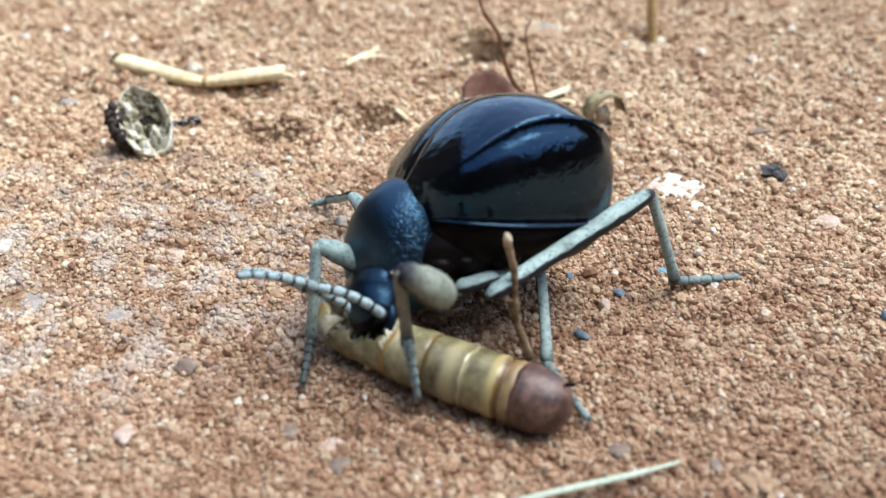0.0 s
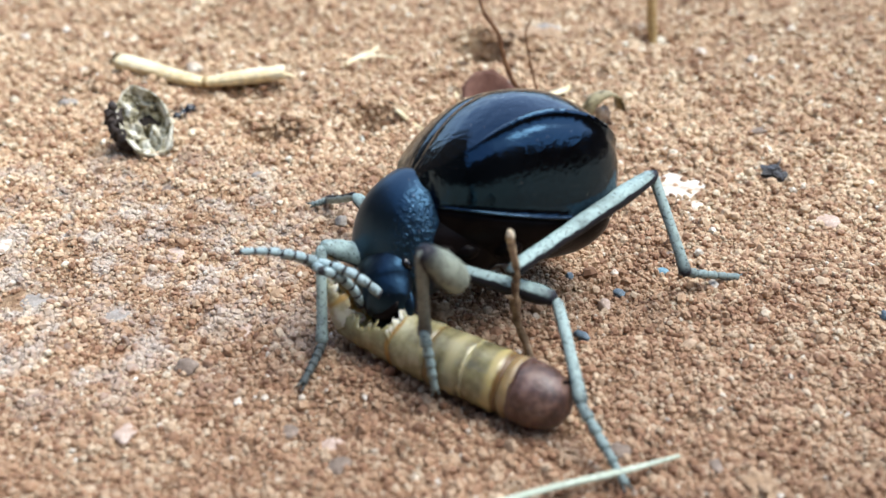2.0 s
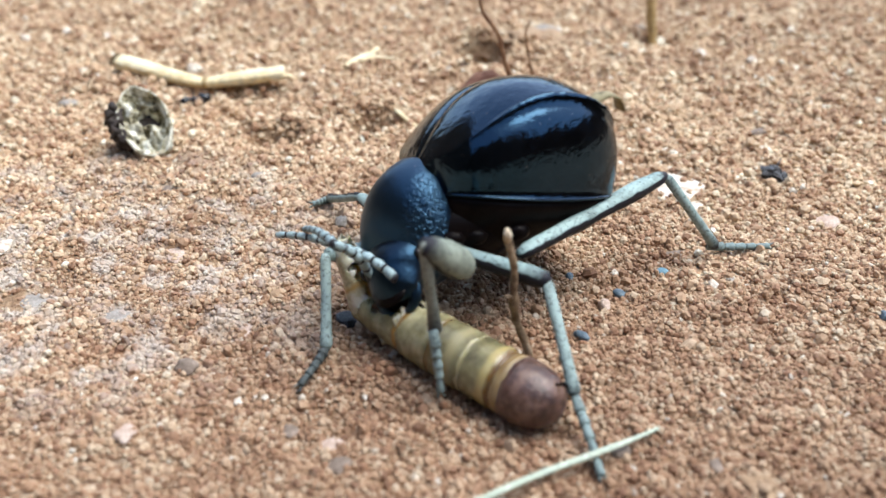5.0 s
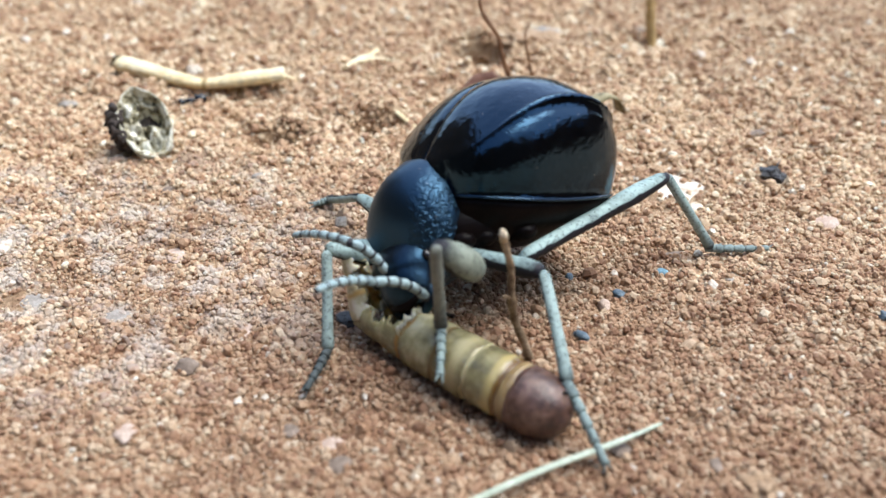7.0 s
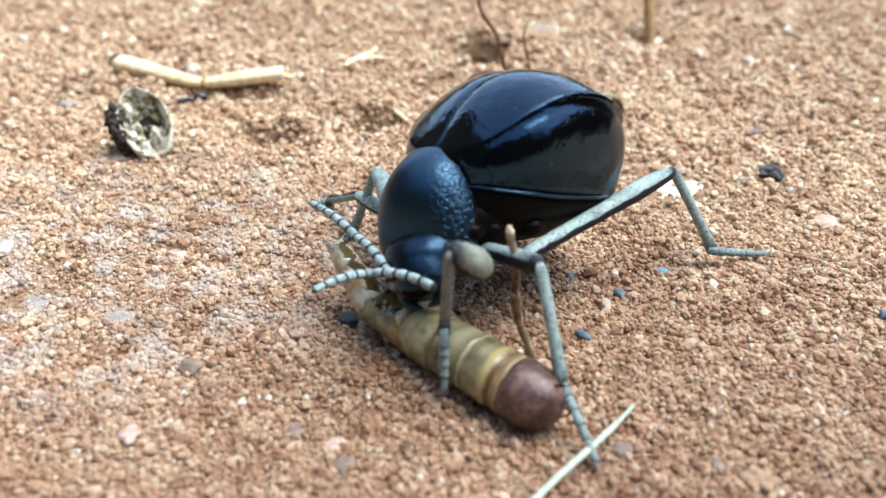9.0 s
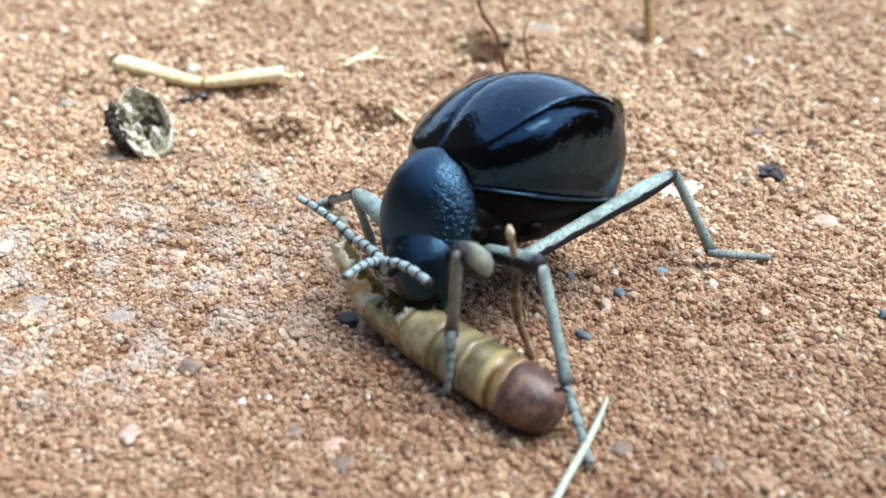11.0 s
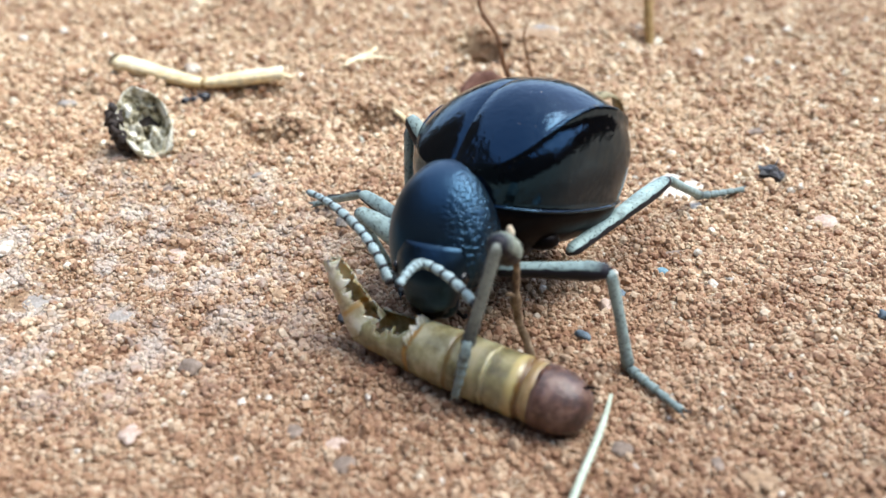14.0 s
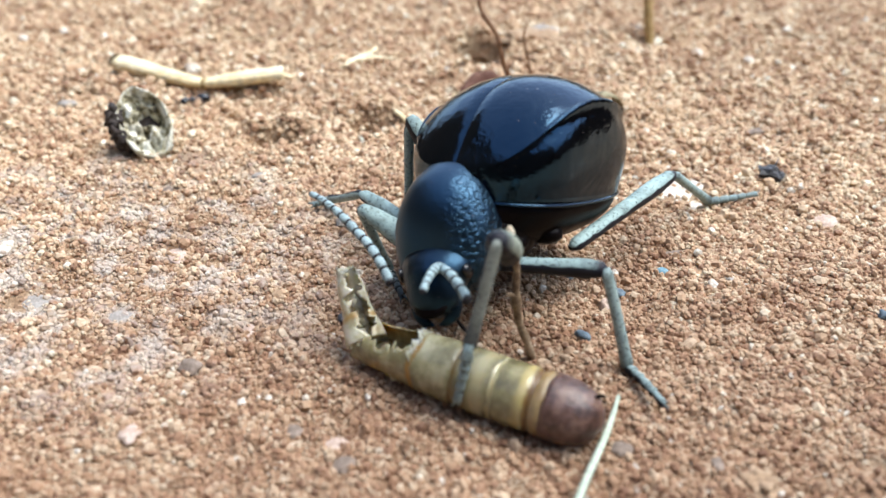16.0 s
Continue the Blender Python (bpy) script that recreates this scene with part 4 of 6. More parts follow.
build_dry_grass(-11.2, 49.0, 57, 5.0, "curled pale strip of dry grass", -1.2, 0.6)
build_dry_grass(-7.6, 35.5, -66, 10.7, "thin pale strip of dry grass", 0.25, 0.35)
build_dry_grass(11.9, 35.1, 39, 7.5, "torn yellow strip of dry grass", 0.5, 0.8)
build_dry_grass(1.6, 39.0, -89, 5.9, "short yellow strip of dry grass", 0.3, 0.35)
build_dry_grass(14.1, 35.5, -4, 3.5, "torn yellow strip of dry grass", -0.5, 0.5)
stone(23.2, 11.6, 2.82, 3.38, 0.39, CHIP, "flat white stone chip half sunk in sand", -35)
stone(24.2, 8.4, 0.98, 0.98, 0.20, CHIP, "small white stone chip on sand", 10)
stone(10.3, -13.4, 0.4, 0.72, 0.34, SLATE, "dark blue-grey pebble on sand", 40)
stone(14.4, -6.7, 0.5, 0.62, 0.3, SLATE, "dark grey pebble on sand", 10)
stone(18.4, -4.0, 0.5, 0.55, 0.32, TEAL, "small blue stone chip on sand", 20)
stone(12.9, -8.4, 0.54, 0.68, 0.49, PALE, "round pale pink pebble on sand", 0)
stone(-10.0, -22.8, 0.55, 0.7, 0.2, DULL, "dark grey pebble sunk in sand", 25)
stone(-18.4, -16.1, 0.73, 0.91, 0.37, DULL, "dull brown-grey pebble sunk in sand", 70)
stone(-14.9, -11.5, 1.04, 1.56, 0.26, PALE, "flat pale pebble sunk in sand", 10)
stone(-25.4, -10.3, 1.14, 1.19, 0.29, ASH, "flat pale grey pebble sunk in sand", 30)
stone(-32.9, -7.7, 2.36, 1.36, 0.27, ASH, "flat pale grey stone sunk in sand", 15)
stone(-38.5, -0.6, 0.69, 1.48, 0.28, CHIP, "white pebble half sunk in sand", 0)
stone(-23.6, 0.1, 0.90, 2.24, 0.22, PALE, "flat pale pebble sunk in sand", 20)
stone(-9.4, 4.5, 0.58, 0.86, 0.52, ASH, "small grey pebble on sand", 0)
stone(-18.7, 13.8, 0.86, 0.78, 0.39, ASH, "small grey pebble on sand", 30)
stone(-57.1, 63.6, 0.60, 1.03, 0.54, CHIP, "small white pebble on sand", 0)
stone(-50.6, 62.2, 0.60, 1.02, 0.54, CHIP, "small white pebble on sand", 20)
stone(-62.3, 60.8, 0.68, 0.89, 0.54, CHIP, "small white pebble on sand", 50)
stone(-36.9, 67.2, 0.70, 0.92, 0.56, COAL, "small black pebble on sand", 0)
stone(-33.8, 47.6, 1.08, 1.04, 0.83, CHIP, "small white pebble beside the straw", 0)
stone(-46.3, 34.9, 1.11, 0.84, 0.42, ASH, "small grey pebble on sand", 10)
stone(-51.9, 82.1, 0.87, 0.87, 0.69, CHIP, "small white pebble on sand", 0)
stone(15.3, 63.1, 2.57, 2.31, 1.16, ASH, "pale grey stone half sunk in sand", 20)
stone(13.2, 58.6, 4.0, 4.0, 1.0, CLOD, "large tan clod of soil", 0)
stone(11.1, -24.9, 0.7, 0.6, 0.25, DULL, "grey pebble sunk in sand", 20)
stone(16.8, -26.1, 0.42, 0.76, 0.21, DULL, "small grey pebble on sand", 0)
stone(19.1, -27.8, 0.82, 1.17, 0.49, CLOD, "pale tan clod of soil", 0)
stone(-0.7, -9.9, 1.15, 1.19, 0.80, CLOD, "reddish clod of soil under the beetle", 0)
stone(22.0, -6.4, 0.42, 0.62, 0.29, CHIP, "small white pebble on sand", 0)
stone(20.5, -0.9, 1.28, 1.04, 0.21, DULL, "flat brown-grey pebble sunk in sand", 20)
stone(-7.4, -10.3, 0.79, 1.05, 0.47, COAL, "dark crumb on the sand beside the larva", 30)
stone(36.2, 5.8, 1.38, 1.27, 0.32, PALE, "flat pale pebble sunk in sand", 15)
stone(34.2, -10.6, 0.44, 0.59, 0.31, SLATE, "small dark pebble on sand", 0)
stone(-5.3, -19.5, 0.23, 0.35, 0.19, CHIP, "tiny white pebble on sand", 0)
stone(-7.0, -24.4, 0.93, 0.81, 0.24, PALE, "flat pale pebble sunk in sand", 0)
stone(-6.4, -26.1, 0.70, 0.67, 0.27, DULL, "dull brown pebble sunk in sand", 40)
stone(-20.4, -23.6, 0.73, 0.83, 0.25, PALE, "flat pale pebble sunk in sand", 0)
stone(36.2, 25.8, 1.55, 0.58, 0.23, DULL, "thin grey chip on sand", 25)
stone(0.8, 47.0, 0.54, 1.15, 0.48, ASH, "small pale grey pebble on sand", 0)
stone(30.3, 66.6, 1.40, 1.05, 0.42, DULL, "dark clod beside the stick", 0)
stone(-27.0, 10.4, 0.56, 0.67, 0.28, DULL, "small dark pebble on sand", 0)
stone(10.6, -4.3, 0.33, 0.50, 0.27, SLATE, "small dark pebble on sand", 0)
stone(14.5, -3.6, 0.33, 0.43, 0.27, CHIP, "small white pebble on sand", 0)
stone(23.5, -5.8, 0.33, 0.42, 0.23, ASH, "small grey pebble on sand", 0)
stone(-12.2, -19.5, 0.23, 0.29, 0.16, CHIP, "tiny white pebble on sand", 0)
stone(-14.0, -19.9, 0.31, 0.40, 0.22, CHIP, "small white pebble on sand", 0)
stone(43.3, 51.7, 0.71, 0.95, 0.57, CHIP, "small white pebble on sand", 0)
stone(36.8, 54.2, 0.81, 1.09, 0.65, CHIP, "small white pebble on sand", 0)


# ---- ant ----
def build_ant():
    """Small black ant; x points ahead, origin at body height."""
    ant = tagged(new("ant"), "tiny shiny black ant beside the seed husk", "ant")
    for name, size, c in (("abdomen", (0.55, 0.42, 0.4), (-0.95, 0, 0.1)), ("thorax", (0.5, 0.22, 0.24), (-0.1, 0, 0.05)), ("head", (0.36, 0.34, 0.28), (0.6, 0, 0.05))):
        bm = bmesh.new()
        ball(bm, size, c, 3)
        part(name, bm, EYE, ant, "", True, 1.5)
    for s in (1, -1):
        for x, reach in ((0.2, 0.6), (-0.1, 0.0), (-0.35, -0.7)):
            bm = bmesh.new()
            tube(bm, [(x, 0.15 * s, 0), (x + reach * 0.5, 0.65 * s, 0.35), (x + reach, 1.1 * s, -0.35)], [0.07, 0.06, 0.03], 6)
            part("leg", bm, EYE, ant, "", True, 1.5)
        bm = bmesh.new()
        tube(bm, [(0.85, 0.12 * s, 0.1), (1.2, 0.4 * s, 0.25), (1.6, 0.45 * s, 0.05)], [0.05, 0.04, 0.03], 5)
        part("antenna", bm, EYE, ant, "", True, 1.5)
    return ant


ant = build_ant()


def motions():
    walk(beetle, [
        (0, at(4.07, -9.60, 3.71, 22.7, -8.2, -150.0)), (0.5, at(4.39, -8.71, 3.88, 25.3, -6.7, -153.8)), (1, at(4.37, -9.37, 3.24, 21.9, -11.5, -149.8)),
        (1.5, at(4.34, -9.44, 3.18, 22.0, -11.8, -148.1)), (2, at(4.47, -8.10, 3.50, 23.8, -9.6, -152.9)), (2.5, at(4.76, -7.60, 3.85, 23.4, -9.2, -150.5)),
        (3, at(4.72, -8.43, 3.50, 22.3, -10.9, -149.0)), (3.5, at(4.65, -7.75, 3.98, 24.8, -10.2, -148.9)), (4, at(4.94, -6.71, 4.26, 24.8, -7.7, -150.1)),
        (6.5, at(5.00, -6.75, 3.67, 23.9, -9.7, -146.8)), (7, at(5.15, -6.47, 3.95, 23.1, -9.4, -144.6)), (7.5, at(5.34, -5.88, 4.12, 24.9, -7.9, -144.9)),
        (8, at(5.44, -5.54, 4.31, 23.5, -7.0, -145.5)), (8.5, at(5.17, -6.64, 4.11, 17.7, -14.5, -143.3)), (9, at(5.12, -6.34, 4.56, 18.7, -13.0, -142.6)),
        (11.5, at(5.21, -6.35, 4.41, 18.2, -13.6, -142.4)), (12, at(5.17, -5.92, 4.89, 18.1, -12.7, -140.3)),
        (12.5, at(5.74, -4.99, 5.35, 19.7, -11.9, -137.6)), (13, at(6.03, -6.16, 4.35, 16.7, -12.0, -136.5)),
        (13.5, at(5.81, -6.53, 3.92, 13.8, -11.1, -135.6)), (14, at(5.73, -6.39, 3.88, 13.3, -11.1, -134.8)),
        (14.5, at(6.02, -5.52, 3.92, 14.2, -11.0, -132.2)), (15, at(6.22, -5.63, 3.98, 15.1, -10.1, -132.7)), (16, at(6.10, -5.43, 3.71, 15.1, -9.6, -132.4))])
    walk(moving["femur_left_hind"], [
        (0, at(5.07, 6.78, -0.10, 13.1, -18.1, -176.6)), (0.5, at(4.21, 8.16, 0.55, 15.0, -18.3, -168.9)), (1, at(5.96, 6.62, -0.72, 12.7, -23.8, 179.8)),
        (1.5, at(6.07, 6.20, -0.87, 13.3, -23.4, 176.7)), (2, at(4.24, 8.29, 0.66, 12.9, -20.3, -169.3)), (2.5, at(3.05, 7.20, 0.70, 12.8, -12.6, -169.7)),
        (3, at(3.49, 7.45, 0.75, 11.6, -13.9, -170.2)), (3.5, at(3.62, 6.39, 0.23, 14.9, -14.6, -175.9)), (4, at(3.28, 6.65, 0.40, 14.9, -13.7, -173.6)),
        (6.5, at(2.94, 5.63, 0.15, 14.4, -15.4, -177.2)), (7, at(3.24, 5.60, 0.08, 14.2, -14.5, 179.8)), (7.5, at(3.04, 5.60, 0.14, 16.0, -13.7, 179.9)),
        (8, at(2.44, 5.60, 0.29, 14.6, -13.4, -178.8)), (8.5, at(4.27, 5.37, -0.41, 9.7, -20.6, 172.9)), (9, at(3.65, 5.50, -0.11, 10.3, -18.3, 175.3)),
        (11.5, at(4.05, 5.42, -0.27, 10.0, -19.1, 173.7)), (12, at(1.69, 5.60, 0.47, 9.5, -13.8, 179.6)), (12.5, at(0.06, 5.55, 0.82, 11.3, -12.4, -178.7)),
        (13, at(-0.20, 5.29, 0.83, 8.0, -11.4, -173.3)), (13.5, at(0.12, 5.39, 0.74, 5.5, -11.0, -174.7)), (14, at(0.26, 5.45, 0.70, 5.2, -10.5, -176.1)),
        (14.5, at(0.92, 5.60, 0.57, 6.7, -10.5, 179.8)), (15, at(1.02, 5.60, 0.54, 7.5, -9.9, 179.9)), (16, at(0.63, 5.59, 0.59, 7.6, -9.3, -179.7))])
    walk(moving["tibia_left_hind"], [
        (0, at(-10.65, 5.78, 5.14, 125.8, 65.1, -161.2)), (0.5, at(-11.17, 4.98, 5.66, 63.8, 78.8, 139.7)), (1, at(-9.15, 6.62, 6.08, 120.4, 57.6, -167.8)),
        (1.5, at(-9.07, 7.05, 5.84, 122.6, 56.7, -167.1)), (2, at(-10.95, 5.24, 6.44, 26.6, 69.2, 100.5)), (2.5, at(-12.88, 4.18, 4.28, 113.4, 32.9, -173.7)),
        (3, at(-12.00, 4.90, 4.73, 114.5, 33.1, -172.9)), (3.5, at(-12.40, 5.19, 4.44, 118.1, 41.5, -172.0)), (4, at(-12.74, 4.78, 4.34, 112.7, 51.8, -177.6)),
        (6.5, at(-13.10, 4.84, 4.59, 112.2, 50.2, 178.3)), (7, at(-12.87, 5.65, 4.29, 113.6, 54.0, 178.6)), (7.5, at(-13.13, 5.61, 4.15, 96.6, 65.5, 160.0)),
        (8, at(-13.77, 5.25, 4.17, 72.1, 71.0, 137.3)), (8.5, at(-11.16, 7.29, 5.54, 108.7, 50.8, 173.1)), (9, at(-12.09, 6.77, 5.19, 103.6, 58.0, 166.3)),
        (11.5, at(-11.55, 7.14, 5.27, 106.1, 57.2, 169.1)), (12, at(-14.51, 5.64, 4.55, 27.9, 61.6, 87.5)), (12.5, at(-15.97, 5.45, 4.11, 84.6, 72.2, 142.7)),
        (13, at(-16.54, 3.36, 4.07, 113.3, 20.3, -173.8)), (13.5, at(-16.26, 3.87, 3.89, 109.9, 19.1, -174.1)),
        (14, at(-16.17, 4.32, 3.71, 109.9, 19.1, -174.1)), (14.5, at(-15.52, 5.66, 3.59, 113.3, 26.1, -178.4)),
        (15, at(-15.45, 5.63, 3.38, 114.3, 27.1, -177.4)), (16, at(-15.88, 5.52, 3.25, 113.6, 28.1, -178.9))])
    walk(moving["tarsus_left_hind"], [
        (0, at(-14.41, 4.16, -2.49, 103.0, 1.7, 157.1)), (0.5, at(-14.16, 3.95, -2.70, 105.2, 6.1, 169.5)), (1, at(-14.11, 5.10, -1.04, 103.1, 1.5, 161.9)),
        (1.5, at(-13.88, 5.68, -1.17, 103.4, 2.4, 159.5)), (2, at(-13.48, 5.95, -1.50, 105.2, 9.4, 174.5)), (2.5, at(-21.59, 1.75, -0.44, 104.0, -0.3, 163.5)),
        (3, at(-21.00, 2.13, -0.05, 104.3, -5.9, 155.3)), (3.5, at(-19.39, 3.61, -1.17, 105.2, 5.2, 158.1)), (4, at(-18.92, 3.58, -2.34, 104.6, 7.0, 162.6)),
        (6.5, at(-18.47, 5.00, -1.86, 104.4, 4.6, 156.5)), (7, at(-17.81, 5.77, -2.50, 103.4, 7.1, 154.5)), (7.5, at(-16.00, 7.09, -3.42, 105.5, 12.0, 162.9)),
        (8, at(-15.15, 7.58, -3.64, 105.3, 11.9, 169.6)), (8.5, at(-15.84, 8.28, -0.87, 100.9, 1.6, 162.0)), (9, at(-15.82, 8.19, -1.82, 101.2, 6.6, 157.4)),
        (11.5, at(-15.25, 8.46, -1.65, 100.5, 6.5, 152.6)), (12, at(-13.99, 9.83, -2.77, 102.6, 9.1, 166.5)),
        (12.25, at(-15.56, 8.64, -3.23, 93.7, 16.7, 127.4)), (12.5, at(-17.91, 7.04, -3.84, 81.6, 16.9, 86.9)),
        (12.75, at(-21.36, 4.66, -1.39, 93.4, 11.7, 123.6)), (13, at(-24.37, 2.51, 1.16, 99.6, 0.8, 158.1)), (13.5, at(-24.16, 3.05, 1.14, 96.6, 0.1, 160.0)),
        (14, at(-24.07, 3.50, 0.96, 96.1, -1.0, 159.4)), (14.5, at(-23.06, 5.44, -0.11, 96.9, -0.5, 151.0)), (15, at(-22.92, 5.28, -0.45, 97.5, 1.1, 155.9)),
        (16, at(-23.02, 5.50, -0.65, 97.0, -0.3, 149.5))])
    walk(moving["femur_left_mid"], [
        (0, at(4.03, 4.10, 0.34, 12.0, -1.1, -167.4)), (0.5, at(5.19, 4.45, 0.34, 15.0, -3.7, -175.4)), (1, at(5.77, 4.53, 0.29, 13.1, 15.7, 138.0)),
        (1.5, at(5.94, 4.38, 0.35, 13.4, 14.6, 139.9)), (2, at(5.54, 4.74, 0.19, 13.2, 16.8, 137.5)), (2.5, at(5.83, 4.47, 0.31, 11.6, 18.6, 130.3)),
        (3, at(6.20, 3.98, 0.43, 11.6, 11.4, 127.8)), (3.5, at(5.90, 4.33, 0.36, 11.2, 16.8, 120.1)), (4, at(5.93, 4.31, 0.39, 10.4, 21.8, 124.9)),
        (6.5, at(6.15, 3.39, 0.48, 7.6, 8.9, 107.5)), (7, at(6.22, 3.04, 0.61, 6.5, 11.5, 106.0)), (7.5, at(5.92, 3.24, 0.65, 2.8, 15.5, 95.2)),
        (8, at(5.91, 3.44, 0.54, 2.0, 12.6, 95.9)), (8.5, at(5.79, 3.06, 0.27, 7.7, -1.3, 89.5)), (9, at(5.79, 4.46, 0.30, 3.4, 0.4, 75.0)),
        (11.5, at(5.65, 3.85, 0.30, 4.4, -0.0, 76.9)), (12, at(5.47, 3.22, 0.39, 2.9, 3.8, 75.7)), (12.5, at(5.81, 7.57, 0.10, 4.1, 3.8, 89.8)),
        (13, at(5.55, 5.11, 0.34, 7.2, -3.3, 112.3)), (13.5, at(5.59, 5.17, 0.39, 4.8, -7.3, 107.7)), (14, at(5.61, 5.27, 0.37, 4.3, -5.0, 104.2)),
        (14.5, at(5.77, 4.67, 0.31, 3.8, -3.1, 100.6)), (15, at(5.90, 4.25, 0.31, 4.4, 1.3, 111.8)), (16, at(5.82, 4.43, 0.30, 3.3, 1.3, 106.5))])
    walk(moving["tibia_left_mid"], [
        (0, at(-2.13, 2.67, 0.56, -31.2, 51.7, 54.2)), (0.5, at(-1.04, 3.94, 0.75, -15.6, 61.8, 67.2)), (1, at(1.28, 8.56, -1.40, 0.8, 45.3, 74.8)),
        (1.5, at(1.30, 8.28, -1.22, 3.6, 52.7, 74.9)), (2, at(1.12, 8.79, -1.61, -15.4, 48.2, 68.7)), (2.5, at(1.99, 9.00, -1.68, -14.8, 50.9, 66.1)),
        (3, at(2.43, 8.83, -0.80, -10.4, 49.5, 67.3)), (3.5, at(2.89, 9.53, -1.47, -11.6, 53.7, 66.0)), (4, at(2.60, 9.07, -1.92, -9.4, 59.7, 68.4)),
        (6.5, at(4.28, 9.26, -0.42, 3.4, 65.2, 74.2)), (7, at(4.51, 8.92, -0.58, -14.7, 55.8, 59.2)), (7.5, at(5.34, 9.22, -0.93, -8.6, 65.5, 63.0)),
        (8, at(5.26, 9.49, -0.73, -9.7, 66.1, 62.7)), (8.5, at(5.82, 9.27, 0.53, 0.4, 64.9, 68.1)), (9, at(7.42, 10.49, 0.36, 47.1, 79.2, 112.2)),
        (11.5, at(7.05, 9.99, 0.12, 47.0, 77.3, 111.4)), (12, at(6.99, 9.43, -0.76, 35.4, 78.2, 98.6)), (12.5, at(5.90, 13.84, -0.18, 126.7, 61.5, -172.6)),
        (13, at(3.18, 10.90, 0.70, 125.8, 75.4, -173.8)), (13.5, at(3.70, 11.09, 1.20, 120.5, 71.7, -179.3)), (14, at(4.16, 11.38, 0.97, 119.4, 72.0, 178.9)),
        (14.5, at(4.78, 10.91, 0.73, 111.8, 76.1, 168.2)), (15, at(4.46, 10.61, 0.50, 100.8, 79.0, 157.7)), (16, at(5.17, 11.12, 0.62, 115.1, 76.2, 172.1))])
    walk(moving["tarsus_left_mid"], [
        (0, at(0.80, 6.73, -5.77, 28.7, 29.9, 84.3)), (0.5, at(0.43, 7.46, -6.36, 29.2, 34.9, 90.0)), (1, at(2.78, 14.04, -7.13, 34.9, 42.5, 93.3)),
        (1.5, at(2.56, 13.00, -7.65, 22.6, 34.5, 81.3)), (2, at(3.07, 13.80, -7.63, 26.2, 46.3, 92.6)), (2.5, at(4.05, 13.66, -7.94, 22.4, 47.2, 88.4)),
        (3, at(4.45, 13.66, -6.94, 30.6, 50.8, 93.6)), (3.5, at(4.83, 13.90, -7.97, 18.5, 57.6, 86.5)), (4, at(4.10, 12.86, -8.88, -13.5, 43.8, 68.4)),
        (6.5, at(5.20, 12.52, -7.75, 1.7, 47.7, 72.5)), (7, at(6.83, 12.81, -7.25, 21.9, 56.4, 84.9)), (7.5, at(6.87, 12.20, -8.27, 16.4, 50.1, 79.7)),
        (8, at(6.76, 12.40, -8.10, 7.8, 48.1, 75.3)), (8.5, at(7.10, 12.45, -6.77, 21.2, 51.1, 82.0)), (9, at(6.85, 11.90, -7.56, 13.4, 46.6, 75.2)),
        (11.5, at(6.40, 11.64, -7.75, -18.5, 41.6, 57.1)), (12, at(6.75, 11.06, -8.65, -30.1, 35.1, 51.5)), (12.5, at(2.08, 13.34, -7.27, 41.6, 49.3, 90.3)),
        (13, at(1.15, 10.68, -7.11, 40.6, 24.0, 73.5)), (13.5, at(1.16, 11.06, -6.46, 45.5, 17.5, 71.7)), (14, at(1.67, 11.41, -6.69, 59.6, 14.2, 73.3)),
        (14.5, at(2.88, 11.31, -7.09, 47.1, 15.4, 66.4)), (14.75, at(2.92, 11.19, -7.24, -7.1, 14.9, 59.8)), (15, at(3.03, 11.14, -7.34, -60.3, 9.4, 56.3)),
        (16, at(3.26, 11.34, -7.12, -52.7, 6.8, 55.0))])
    walk(moving["femur_left_front"], [
        (0, at(8.97, 8.01, 0.53, -68.7, -29.1, 16.1)), (0.5, at(8.73, 9.04, 0.29, -75.6, -32.7, 18.6)), (1, at(8.82, 7.23, 0.31, -68.0, -27.2, 19.1)),
        (1.5, at(9.25, 7.64, 0.51, -68.2, -27.3, 21.5)), (2, at(8.61, 8.94, 0.32, -76.1, -31.5, 26.1)), (2.5, at(9.12, 8.90, 0.36, -76.2, -32.4, 24.4)),
        (3, at(9.35, 8.39, 0.56, -67.8, -27.1, 19.2)), (3.5, at(9.69, 9.35, 0.03, -63.3, -20.6, 18.3)), (4, at(8.65, 8.59, 0.09, -65.1, -23.3, 15.7)),
        (6.5, at(8.53, 7.39, 0.20, -73.0, -29.7, 24.1)), (7, at(8.19, 6.54, -0.08, -69.5, -28.8, 14.1)), (7.5, at(9.34, 8.30, -0.08, -68.0, -26.3, 15.5)),
        (8, at(9.74, 9.43, 0.46, -67.1, -27.8, 23.4)), (8.5, at(9.46, 7.30, -0.04, -54.3, -22.6, 22.5)), (9, at(9.20, 7.19, -0.10, -54.1, -20.9, 19.3)),
        (11.5, at(9.89, 7.58, 0.16, -46.6, -20.9, 28.4)), (12, at(9.17, 6.98, -0.05, -47.7, -19.4, 22.9)), (12.5, at(7.33, 4.65, -0.51, -62.7, -27.7, 21.5)),
        (13, at(7.55, 4.96, 0.74, -43.5, -23.9, 28.4)), (13.5, at(8.80, 6.42, 2.37, -32.1, -25.6, 32.5)), (14, at(9.13, 6.64, 2.55, -27.1, -21.0, 31.0)),
        (14.5, at(7.74, 5.01, 1.70, -30.0, -21.2, 28.4)), (15, at(10.47, 6.94, 2.56, -30.9, -23.3, 31.3)), (16, at(11.00, 7.40, 2.78, -32.6, -23.9, 30.4))])
